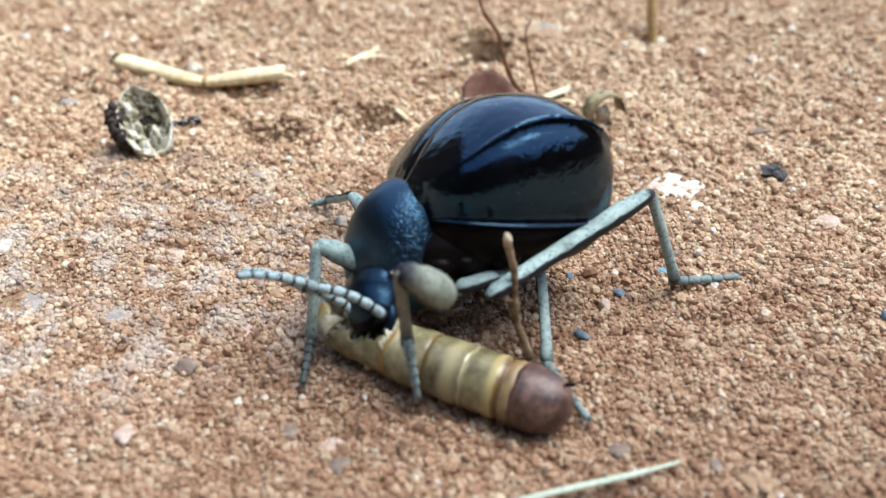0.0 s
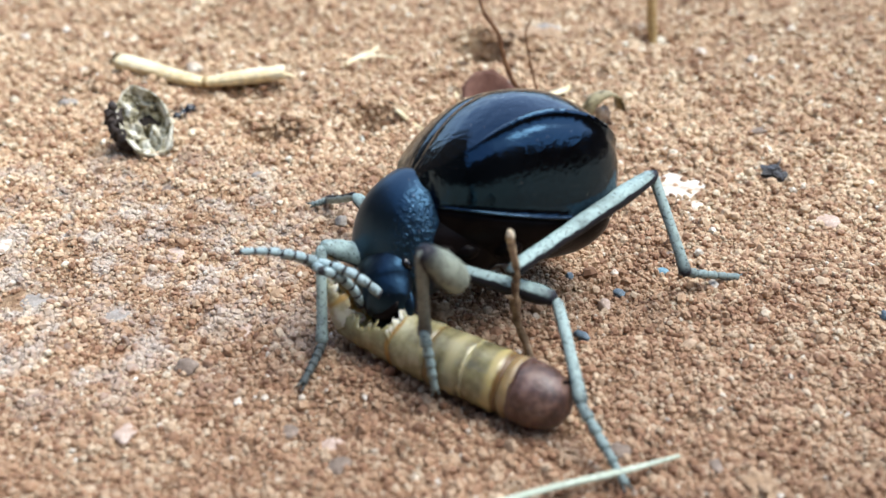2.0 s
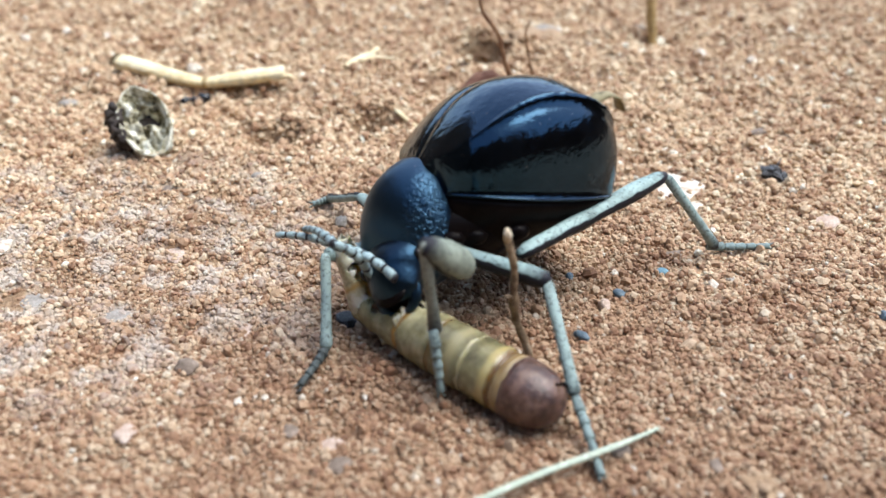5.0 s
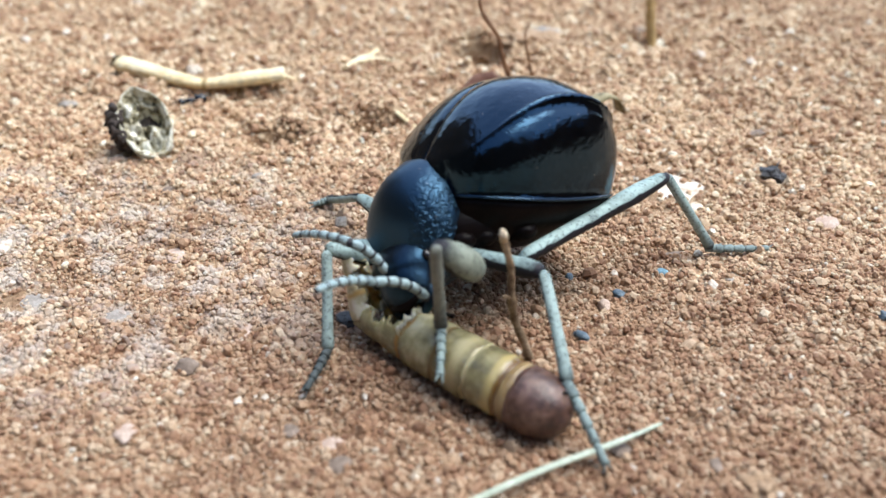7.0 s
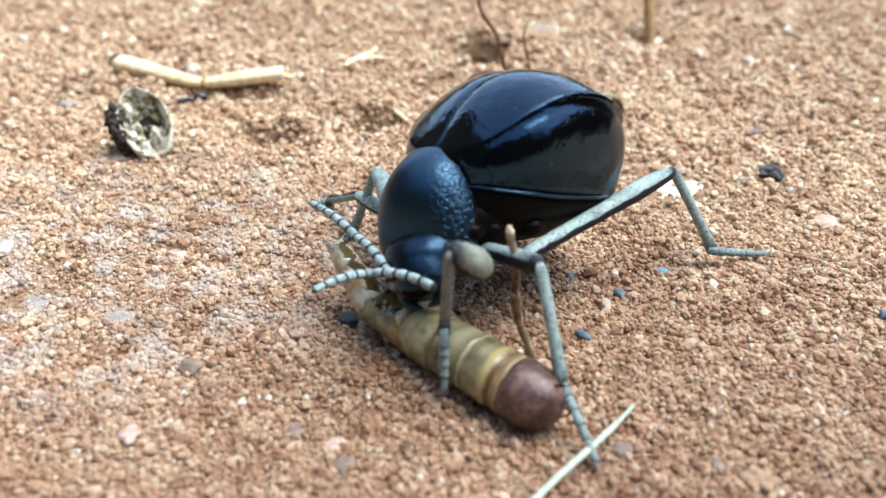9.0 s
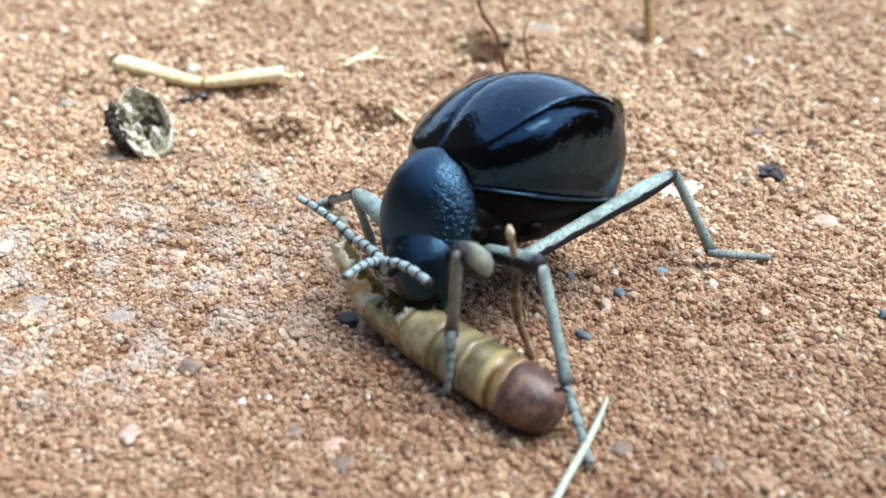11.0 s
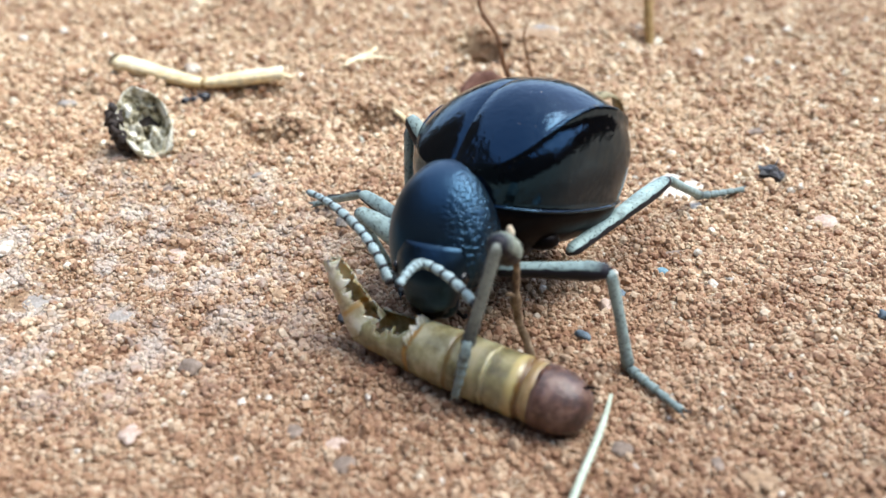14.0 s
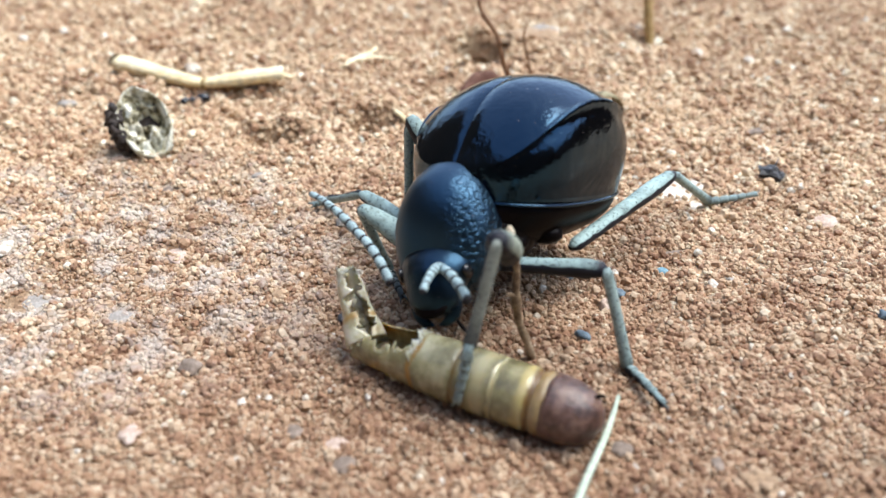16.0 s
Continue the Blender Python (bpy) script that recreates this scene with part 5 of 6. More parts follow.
    walk(moving["tibia_left_front"], [
        (0, at(13.00, 9.17, 2.86, 164.2, 49.0, -119.3)), (0.5, at(12.55, 10.33, 2.89, 166.6, 56.5, -114.2)), (1, at(12.86, 8.63, 2.50, 167.2, 44.4, -116.9)),
        (1.5, at(13.22, 9.21, 2.71, 169.7, 50.3, -117.0)), (2, at(12.28, 10.75, 2.83, 165.3, 52.9, -116.4)),
        (2.5, at(12.81, 10.58, 2.93, 166.8, 55.0, -117.4)), (3, at(13.39, 9.80, 2.74, 164.1, 50.3, -121.1)),
        (3.5, at(13.95, 10.76, 1.72, 163.0, 47.5, -122.4)), (4, at(12.90, 9.79, 1.99, 163.6, 58.6, -121.2)), (6.5, at(12.45, 9.26, 2.60, 167.6, 57.9, -120.8)),
        (7, at(13.28, 9.02, 2.52, 167.8, 54.1, -122.3)), (7.5, at(13.49, 9.45, 2.04, 168.0, 56.0, -122.0)), (8, at(13.64, 11.12, 2.70, 171.3, 63.0, -118.0)),
        (8.5, at(13.56, 9.00, 1.81, 168.4, 56.9, -123.2)), (9, at(13.43, 8.67, 1.61, 169.8, 57.1, -122.5)), (11.5, at(13.84, 9.71, 1.87, 169.0, 58.1, -123.6)),
        (12, at(13.34, 8.75, 1.54, 173.1, 57.5, -121.5)), (12.5, at(11.98, 6.91, 1.92, -163.5, 80.5, -100.9)),
        (13, at(12.33, 7.90, 3.00, -159.8, 70.1, -98.4)), (13.5, at(12.45, 8.74, 4.44, -126.8, 71.0, -65.8)), (14, at(12.97, 8.94, 4.27, -140.3, 71.2, -80.4)),
        (14.5, at(12.49, 7.80, 3.75, -130.6, 70.4, -73.0)), (15, at(14.24, 9.23, 4.46, -134.5, 69.6, -76.4)), (16, at(14.78, 9.62, 4.72, -129.5, 70.9, -71.4))])
    walk(moving["tarsus_left_front"], [
        (0, at(11.00, 5.69, -2.60, 153.2, 72.8, -132.5)), (0.5, at(11.02, 6.96, -3.34, 157.7, 61.7, -123.7)), (1, at(10.83, 4.55, -2.60, 116.3, 83.2, -170.6)),
        (1.5, at(11.42, 5.54, -2.94, 156.3, 71.0, -131.7)), (2, at(10.51, 7.17, -3.09, 138.3, 75.1, -145.6)),
        (2.5, at(11.03, 7.14, -3.17, 155.3, 75.7, -130.2)), (3, at(11.23, 6.22, -2.93, 147.1, 78.3, -140.2)),
        (3.5, at(11.40, 6.77, -3.80, 165.8, 60.1, -120.8)), (4, at(11.26, 7.17, -4.29, 157.6, 72.3, -128.1)),
        (6.5, at(11.07, 6.84, -3.52, -169.3, 84.4, -97.5)), (7, at(10.88, 5.24, -3.50, -42.4, 40.1, 47.5)), (7.5, at(11.99, 6.98, -3.92, -149.1, 82.2, -78.4)),
        (8, at(12.29, 8.47, -3.94, -174.2, 70.5, -103.4)), (8.5, at(11.71, 6.04, -4.36, -177.9, 69.2, -110.1)),
        (9, at(11.88, 6.01, -4.45, 172.1, 80.4, -120.8)), (11.5, at(12.17, 7.03, -4.33, -179.9, 73.0, -113.0)),
        (12, at(12.09, 6.27, -4.47, -116.9, 82.3, -50.8)), (12.5, at(11.86, 5.80, -5.43, -44.1, 40.7, 37.5)), (13, at(12.38, 5.80, -3.80, -55.9, 70.0, 10.1)),
        (13.5, at(13.73, 6.75, -2.59, -152.4, 64.1, -92.6)), (14, at(13.72, 6.84, -2.73, -159.1, 70.2, -99.4)),
        (14.5, at(13.54, 5.68, -3.12, -59.6, 41.5, 14.9)), (15, at(15.07, 6.84, -2.55, -141.6, 69.0, -83.8)), (16, at(15.78, 7.46, -2.35, -148.1, 70.3, -90.5))])
    walk(moving["femur_right_front"], [
        (0, at(6.85, -3.34, 0.43, -65.4, -26.2, 12.9)), (0.5, at(7.55, -2.94, 0.67, -60.5, -19.2, 25.9)), (1, at(7.05, -3.30, 0.47, -60.9, -20.3, 12.5)),
        (1.5, at(7.17, -3.29, 0.51, -61.0, -20.1, 10.6)), (2, at(6.68, -3.38, 0.32, -59.8, -16.8, 11.5)), (2.5, at(6.65, -3.39, 0.31, -57.5, -13.7, 6.1)),
        (3, at(6.70, -3.40, 0.33, -59.9, -17.9, 2.9)), (3.5, at(6.78, -3.37, 0.35, -59.6, -14.9, 9.3)), (4, at(6.19, -3.40, 0.25, -56.1, -7.4, 0.5)),
        (6.5, at(6.40, -3.40, 0.26, -57.0, -11.0, -0.2)), (7, at(7.02, -3.37, 0.40, -56.3, -13.1, 4.2)), (7.5, at(6.10, -3.44, 0.12, -62.0, -19.7, 5.1)),
        (7.75, at(6.38, -3.67, 0.39, -49.9, -33.3, -35.8)), (8, at(6.66, -3.91, 0.66, -29.1, -35.6, -83.2)),
        (8.5, at(6.03, -5.57, 1.84, -20.6, -34.4, -104.6)), (9, at(6.17, -5.13, 1.46, -20.3, -33.1, -103.8)),
        (11.5, at(6.39, -2.92, -0.03, -45.4, -32.1, -66.6)), (12, at(6.60, -3.43, 0.32, -36.3, -38.2, -81.7)),
        (12.5, at(6.08, -2.58, -0.25, -50.2, -29.4, -57.5)), (13, at(6.45, -3.00, 0.03, -44.1, -32.3, -69.3)),
        (13.5, at(6.53, -3.17, 0.15, -40.7, -32.5, -73.4)), (14, at(6.23, -2.59, -0.22, -44.4, -30.2, -65.6)),
        (14.5, at(6.23, -2.64, -0.25, -46.1, -33.2, -64.3)), (15, at(6.31, -2.81, -0.15, -45.9, -34.5, -63.7)),
        (16, at(6.31, -2.87, -0.14, -47.0, -36.4, -60.9))])
    walk(moving["tibia_right_front"], [
        (0, at(13.59, -1.79, 3.87, -147.3, 76.7, -71.2)), (0.5, at(14.09, 0.26, 3.29, -159.5, 74.2, -79.6)), (1, at(14.10, -1.73, 3.18, -171.1, 76.3, -96.5)),
        (1.5, at(14.29, -1.95, 3.22, 177.7, 76.8, -109.7)), (2, at(13.91, -1.91, 2.57, -48.2, 85.4, 30.5)), (2.5, at(14.09, -2.61, 2.16, -20.0, 80.5, 56.4)),
        (3, at(14.02, -3.03, 2.57, -19.4, 88.1, 54.4)), (3.5, at(14.15, -2.19, 2.01, -115.6, 84.6, -40.9)), (4, at(13.81, -3.36, 1.31, -26.9, 68.2, 52.6)),
        (6.5, at(13.95, -3.44, 1.78, -29.0, 74.5, 45.4)), (7, at(14.53, -2.80, 2.01, -43.2, 78.8, 28.7)), (7.5, at(13.33, -2.80, 2.72, 14.7, 64.6, 81.5)),
        (8, at(7.37, -10.15, 5.21, -42.2, 60.5, 37.3)), (8.5, at(4.46, -11.81, 5.98, -138.1, 65.6, -69.9)), (9, at(4.63, -11.45, 5.59, -160.2, 52.4, -94.5)),
        (11.5, at(8.99, -8.90, 4.07, 145.6, 41.9, -142.8)), (12, at(7.48, -9.41, 5.10, 158.5, 66.1, -136.5)),
        (12.5, at(9.69, -8.24, 3.55, 153.6, 50.8, -142.4)), (13, at(8.75, -9.09, 4.16, 142.3, 47.0, -152.5)),
        (13.5, at(8.40, -9.40, 4.29, 125.7, 62.3, -172.8)), (14, at(8.99, -8.65, 3.67, 130.7, 53.9, -166.2)),
        (14.5, at(9.04, -8.45, 3.98, 135.4, 60.4, -165.7)), (15, at(9.13, -8.50, 4.22, 137.5, 60.9, -163.2)), (16, at(9.33, -8.29, 4.44, 136.3, 60.3, -164.4))])
    walk(moving["tarsus_right_front"], [
        (0, at(14.12, -3.35, -3.09, -43.6, 40.3, 51.8)), (0.5, at(14.44, -1.65, -3.58, -61.9, 40.6, 42.7)), (1, at(13.91, -3.40, -3.77, -54.5, 36.8, 46.0)),
        (1.5, at(13.74, -3.48, -3.73, -60.3, 36.1, 40.4)), (2, at(14.40, -1.62, -4.55, -68.5, 33.1, 41.8)), (2.5, at(14.75, -1.62, -4.89, -71.5, 31.7, 37.8)),
        (3, at(14.16, -2.84, -4.58, -70.6, 29.7, 38.9)), (3.5, at(14.66, -2.62, -5.11, -73.4, 30.5, 38.2)), (4, at(15.43, -1.25, -5.33, -78.8, 29.1, 33.9)),
        (6.5, at(15.30, -2.08, -5.11, -80.8, 26.3, 31.6)), (7, at(15.74, -2.14, -5.00, -75.3, 30.5, 28.8)), (7.5, at(13.78, 0.23, -3.74, -52.8, 57.0, 29.5)),
        (8, at(10.17, -8.02, -1.01, -72.2, 33.5, 29.3)), (8.5, at(5.48, -14.57, -0.53, -77.9, 24.5, 26.9)), (9, at(4.28, -15.80, -0.06, -83.4, 20.6, 25.7)),
        (10.25, at(4.63, -13.80, -0.36, -34.0, 36.6, 46.4)), (11.5, at(4.75, -12.12, -0.71, 21.7, 31.7, 75.0)),
        (12, at(5.38, -11.41, -1.43, 39.4, 31.8, 81.4)), (12.5, at(6.11, -11.00, -1.99, 27.5, 32.1, 72.5)), (13, at(4.43, -11.35, -1.07, 11.4, 28.9, 65.3)),
        (13.5, at(5.10, -9.82, -2.03, 18.5, 19.7, 65.2)), (14, at(4.91, -9.65, -2.10, 8.8, 19.0, 62.1)), (14.5, at(5.62, -9.31, -2.24, 7.6, 19.7, 59.2)),
        (15, at(5.81, -9.51, -2.02, 6.4, 20.0, 59.5)), (16, at(5.92, -9.24, -1.77, 5.9, 19.8, 59.2))])
    walk(moving["femur_right_mid"], [
        (0, at(4.61, -3.93, 0.72, -2.7, -26.8, -89.1)), (0.5, at(4.63, -3.29, 0.40, -4.3, -28.6, -80.2)), (1, at(4.63, -3.88, 0.69, -6.3, -26.3, -88.0)),
        (1.5, at(4.59, -4.00, 0.75, -5.7, -26.7, -90.9)), (2, at(4.57, -2.92, 0.21, -6.5, -26.3, -81.3)), (2.5, at(4.57, -2.84, 0.18, -5.2, -24.6, -83.0)),
        (3, at(4.62, -3.41, 0.44, -5.7, -25.0, -86.9)), (3.5, at(4.59, -3.00, 0.25, -5.2, -25.7, -86.8)), (4, at(4.56, -2.74, 0.14, -3.7, -23.0, -83.4)),
        (6.5, at(4.60, -3.07, 0.29, -4.0, -24.5, -88.0)), (7, at(4.60, -3.09, 0.30, -2.9, -22.6, -89.7)), (7.5, at(4.58, -2.80, 0.17, -2.2, -24.0, -87.1)),
        (8, at(4.55, -2.58, 0.09, -1.8, -21.6, -84.8)), (8.5, at(4.59, -3.31, 0.36, -7.4, -14.6, -91.8)), (9, at(4.60, -3.17, 0.32, -5.8, -14.4, -91.4)),
        (11.5, at(4.60, -3.04, 0.28, -6.9, -15.4, -88.3)), (12, at(4.59, -3.22, 0.33, -4.8, -13.9, -93.4)), (12.5, at(4.60, -3.13, 0.31, -3.7, -13.3, -92.3)),
        (13, at(4.58, -3.44, 0.39, -3.7, -14.8, -93.2)), (13.5, at(4.55, -3.57, 0.42, -2.5, -14.0, -96.0)), (14, at(4.54, -3.52, 0.41, -2.3, -14.4, -98.2)),
        (14.5, at(4.57, -3.30, 0.35, -1.6, -15.1, -97.9)), (15, at(4.56, -3.45, 0.40, -0.8, -16.2, -96.9)), (16, at(4.58, -3.29, 0.36, -0.3, -17.5, -96.9))])
    walk(moving["tibia_right_mid"], [
        (0, at(4.78, -14.73, 6.17, -154.6, 5.0, -96.2)), (0.5, at(6.43, -13.73, 6.18, -154.5, 2.9, -92.1)), (1, at(5.01, -14.72, 6.02, -154.0, 4.9, -96.7)),
        (1.5, at(4.42, -14.80, 6.18, -151.0, 4.1, -97.5)), (2, at(6.21, -13.60, 5.56, -149.2, 3.2, -91.7)), (2.5, at(5.91, -13.73, 5.20, -145.8, 3.2, -92.7)),
        (3, at(5.20, -14.34, 5.55, -147.1, 4.0, -94.9)), (3.5, at(5.21, -13.86, 5.48, -144.0, 1.5, -93.7)), (4, at(5.84, -13.76, 4.86, -138.5, 1.2, -90.0)),
        (6.5, at(4.99, -14.05, 5.29, -139.2, 1.0, -94.5)), (7, at(4.66, -14.24, 4.93, -138.1, 1.5, -96.4)), (7.5, at(5.14, -13.81, 5.08, -135.7, -0.2, -95.0)),
        (8, at(5.58, -13.74, 4.55, -135.5, 1.8, -93.7)), (8.5, at(4.22, -14.99, 3.39, -146.2, 7.8, -99.8)), (9, at(4.32, -14.87, 3.31, -149.6, 7.1, -102.0)),
        (11.5, at(4.95, -14.66, 3.50, -161.6, 8.9, -106.5)), (12, at(3.90, -14.92, 3.24, -151.2, 10.3, -103.5)),
        (12.5, at(4.13, -14.87, 3.09, -148.4, 7.8, -105.6)), (13, at(3.92, -15.10, 3.46, -143.3, 7.5, -106.0)),
        (13.5, at(3.33, -15.24, 3.33, -142.0, 10.3, -106.2)), (14, at(2.88, -15.10, 3.41, -138.9, 12.0, -104.4)),
        (14.5, at(2.97, -14.84, 3.50, -137.8, 10.9, -106.6)), (15, at(3.17, -14.97, 3.76, -136.8, 10.3, -105.7)),
        (16, at(3.19, -14.72, 3.98, -136.2, 10.5, -105.7))])
    walk(moving["tarsus_right_mid"], [
        (0, at(4.02, -21.64, 5.55, -110.2, 12.7, -42.0)), (0.5, at(6.18, -20.69, 5.83, -110.9, 11.6, -34.8)), (1, at(4.20, -21.63, 5.43, -111.6, 15.4, -43.6)),
        (1.5, at(3.51, -21.70, 5.68, -111.9, 14.9, -45.7)), (2, at(6.00, -20.57, 5.17, -109.6, 14.3, -32.9)),
        (2.5, at(5.58, -20.69, 4.81, -108.4, 13.2, -33.2)), (3, at(4.61, -21.27, 5.06, -110.2, 14.5, -40.9)),
        (3.5, at(4.76, -20.82, 5.31, -110.0, 12.6, -35.5)), (4, at(5.84, -20.74, 4.72, -103.9, 10.5, -9.3)),
        (6.5, at(4.44, -21.00, 5.17, -103.9, 11.3, -15.1)), (7, at(3.88, -21.17, 4.75, -103.2, 10.3, -16.9)),
        (7.5, at(4.54, -20.76, 5.10, -104.3, 8.5, -14.2)), (8, at(5.13, -20.70, 4.32, -102.7, 8.0, -12.5)), (8.5, at(3.04, -21.80, 2.44, -100.0, 16.1, -20.8)),
        (9, at(2.88, -21.64, 2.45, -100.4, 14.1, -20.7)), (11.5, at(2.99, -21.27, 2.42, -104.3, 16.1, -35.9)),
        (12, at(2.29, -21.59, 1.99, -99.8, 13.0, -21.7)), (12.5, at(2.27, -21.52, 2.14, -101.1, 10.6, -23.8)),
        (13, at(2.02, -21.75, 2.56, -105.6, 14.6, -51.1)), (13.5, at(1.41, -21.83, 2.08, -103.5, 16.1, -52.7)),
        (14, at(1.18, -21.71, 1.95, -103.0, 16.2, -52.7)), (14.5, at(1.02, -21.41, 2.18, -102.7, 14.6, -53.8)),
        (15, at(1.30, -21.57, 2.51, -102.9, 13.5, -54.0)), (16, at(1.33, -21.32, 2.71, -102.0, 13.1, -52.9))])
    walk(moving["femur_right_hind"], [
        (0, at(0.56, -3.12, 1.73, -75.1, -87.4, -14.8)), (4, at(0.62, -3.11, 1.25, -68.5, -83.1, -4.7)), (9, at(0.56, -3.14, 0.67, -43.4, -78.9, -37.7)),
        (12.4, at(0.50, -3.10, 0.30, -2.0, -67.0, -104.6)), (13, at(1.15, -3.77, 1.96, -16.2, -60.7, -46.1)), (14, at(1.14, -3.95, 2.24, -10.8, -61.1, -53.0)),
        (16, at(1.12, -3.99, 2.38, -9.6, -62.6, -55.1))])
    walk(moving["tibia_right_hind"], [
        (0, at(0.84, -3.64, 10.42, 175.4, 61.2, -109.4)), (4, at(1.63, -3.60, 9.98, 177.5, 59.3, -107.3)), (9, at(1.76, -4.62, 9.15, 169.3, 62.7, -123.3)),
        (12.4, at(-0.43, -6.69, 9.05, 178.1, 48.0, -119.5)), (13, at(4.16, -7.44, 9.44, 173.6, 64.7, -124.8)),
        (14, at(3.67, -7.93, 9.60, 171.8, 68.0, -127.9)), (16, at(3.48, -7.80, 10.17, 179.6, 67.3, -122.6))])
    walk(moving["tarsus_right_hind"], [
        (0, at(-0.92, -8.64, 0.79, 72.3, -18.6, -101.5)), (4, at(-0.04, -8.97, 0.53, 73.2, -20.6, -101.5)), (9, at(-1.01, -8.84, -0.62, 69.6, -16.6, -109.2)),
        (12.4, at(-4.06, -13.10, 0.87, 73.1, -17.6, -114.5)), (13, at(1.48, -11.29, -0.51, 72.0, -15.0, -115.2)),
        (14, at(1.14, -11.18, -0.60, 71.9, -11.7, -116.6)), (16, at(1.19, -11.38, 0.02, 74.8, -12.7, -119.1))])
    walk(pronotum, [
        (0, at(6.20, -0.70, 5.90, -25.8, 48.0, -0.2)), (0.5, at(6.20, -0.70, 5.90, -19.6, 39.2, 14.4)), (1, at(6.20, -0.70, 5.90, -20.2, 42.8, 7.9)),
        (1.5, at(6.20, -0.70, 5.90, -20.8, 45.7, 5.2)), (2, at(6.20, -0.70, 5.90, -21.5, 48.7, 9.3)), (2.5, at(6.20, -0.70, 5.90, -16.9, 43.9, 14.9)),
        (3, at(6.20, -0.70, 5.90, -15.4, 41.6, 15.3)), (3.5, at(6.20, -0.70, 5.90, -16.2, 47.9, 14.8)), (4, at(6.20, -0.70, 5.90, -18.4, 49.1, 11.5)),
        (6.5, at(6.20, -0.70, 5.90, -9.8, 40.2, 23.1)), (7, at(6.20, -0.70, 5.90, -14.7, 47.5, 10.1)), (7.5, at(6.20, -0.70, 5.90, -11.5, 45.2, 17.6)),
        (8, at(6.20, -0.70, 5.90, -9.0, 44.8, 23.9)), (8.5, at(6.20, -0.70, 5.90, -9.0, 48.9, 19.3)), (9, at(6.20, -0.70, 5.90, -7.2, 49.3, 22.5)),
        (11.5, at(6.20, -0.70, 5.90, -5.0, 48.5, 21.0)), (12, at(6.20, -0.70, 5.90, -16.8, 67.1, -15.6)), (12.5, at(6.20, -0.70, 5.90, -3.0, 44.6, 20.2)),
        (13, at(6.20, -0.70, 5.90, -1.4, 30.6, 25.0)), (13.5, at(6.20, -0.70, 5.90, -1.8, 27.3, 20.6)), (14, at(6.20, -0.70, 5.90, -1.6, 33.4, 22.2)),
        (14.5, at(6.20, -0.70, 5.90, -2.6, 45.4, 14.0)), (15, at(6.20, -0.70, 5.90, -2.8, 44.5, 13.3)), (16, at(6.20, -0.70, 5.90, -2.5, 40.9, 14.2))])
    walk(head, [
        (0, at(9.61, -1.19, 0.63, 35.8, 44.7, 52.3)), (0.5, at(10.31, -0.02, 1.18, 21.4, 48.2, 52.8)), (1, at(10.06, -0.55, 0.93, 21.7, 45.1, 45.2)),
        (1.5, at(9.81, -0.76, 0.74, 25.2, 46.7, 45.6)), (2, at(9.55, -0.56, 0.57, 45.7, 53.5, 71.1)), (2.5, at(9.89, -0.05, 0.84, 35.2, 54.4, 64.6)),
        (3, at(10.07, 0.06, 0.99, 29.0, 49.4, 57.3)), (3.5, at(9.54, -0.14, 0.59, 41.2, 53.0, 68.0)), (4, at(9.48, -0.39, 0.53, 33.3, 45.3, 55.9)),
        (6.5, at(9.99, 0.71, 1.07, 18.0, 63.2, 50.7)), (7, at(9.60, -0.38, 0.61, 38.6, 53.8, 59.9)), (7.5, at(9.70, 0.18, 0.74, 21.8, 51.6, 48.2)),
        (8, at(9.59, 0.61, 0.76, 23.4, 51.6, 54.1)), (8.5, at(9.33, 0.22, 0.51, 18.2, 54.9, 44.0)), (9, at(9.22, 0.40, 0.49, 24.1, 50.0, 50.3)),
        (11.5, at(9.31, 0.39, 0.53, 39.9, 76.6, 66.0)), (12, at(7.51, -1.39, -0.24, 54.3, 53.6, 42.1)), (12.5, at(9.64, 0.51, 0.77, -129.0, 69.7, -112.1)),
        (13, at(10.54, 1.29, 1.80, -86.2, 77.7, -66.6)), (13.5, at(10.90, 1.03, 2.08, -110.6, 68.6, -102.6)), (14, at(10.44, 1.00, 1.57, -93.9, 83.6, -73.4)),
        (14.5, at(9.68, 0.12, 0.71, 19.4, 47.0, 34.0)), (15, at(9.76, 0.09, 0.77, 17.3, 49.9, 32.1)), (16, at(10.06, 0.23, 1.01, 9.9, 53.7, 26.4))])
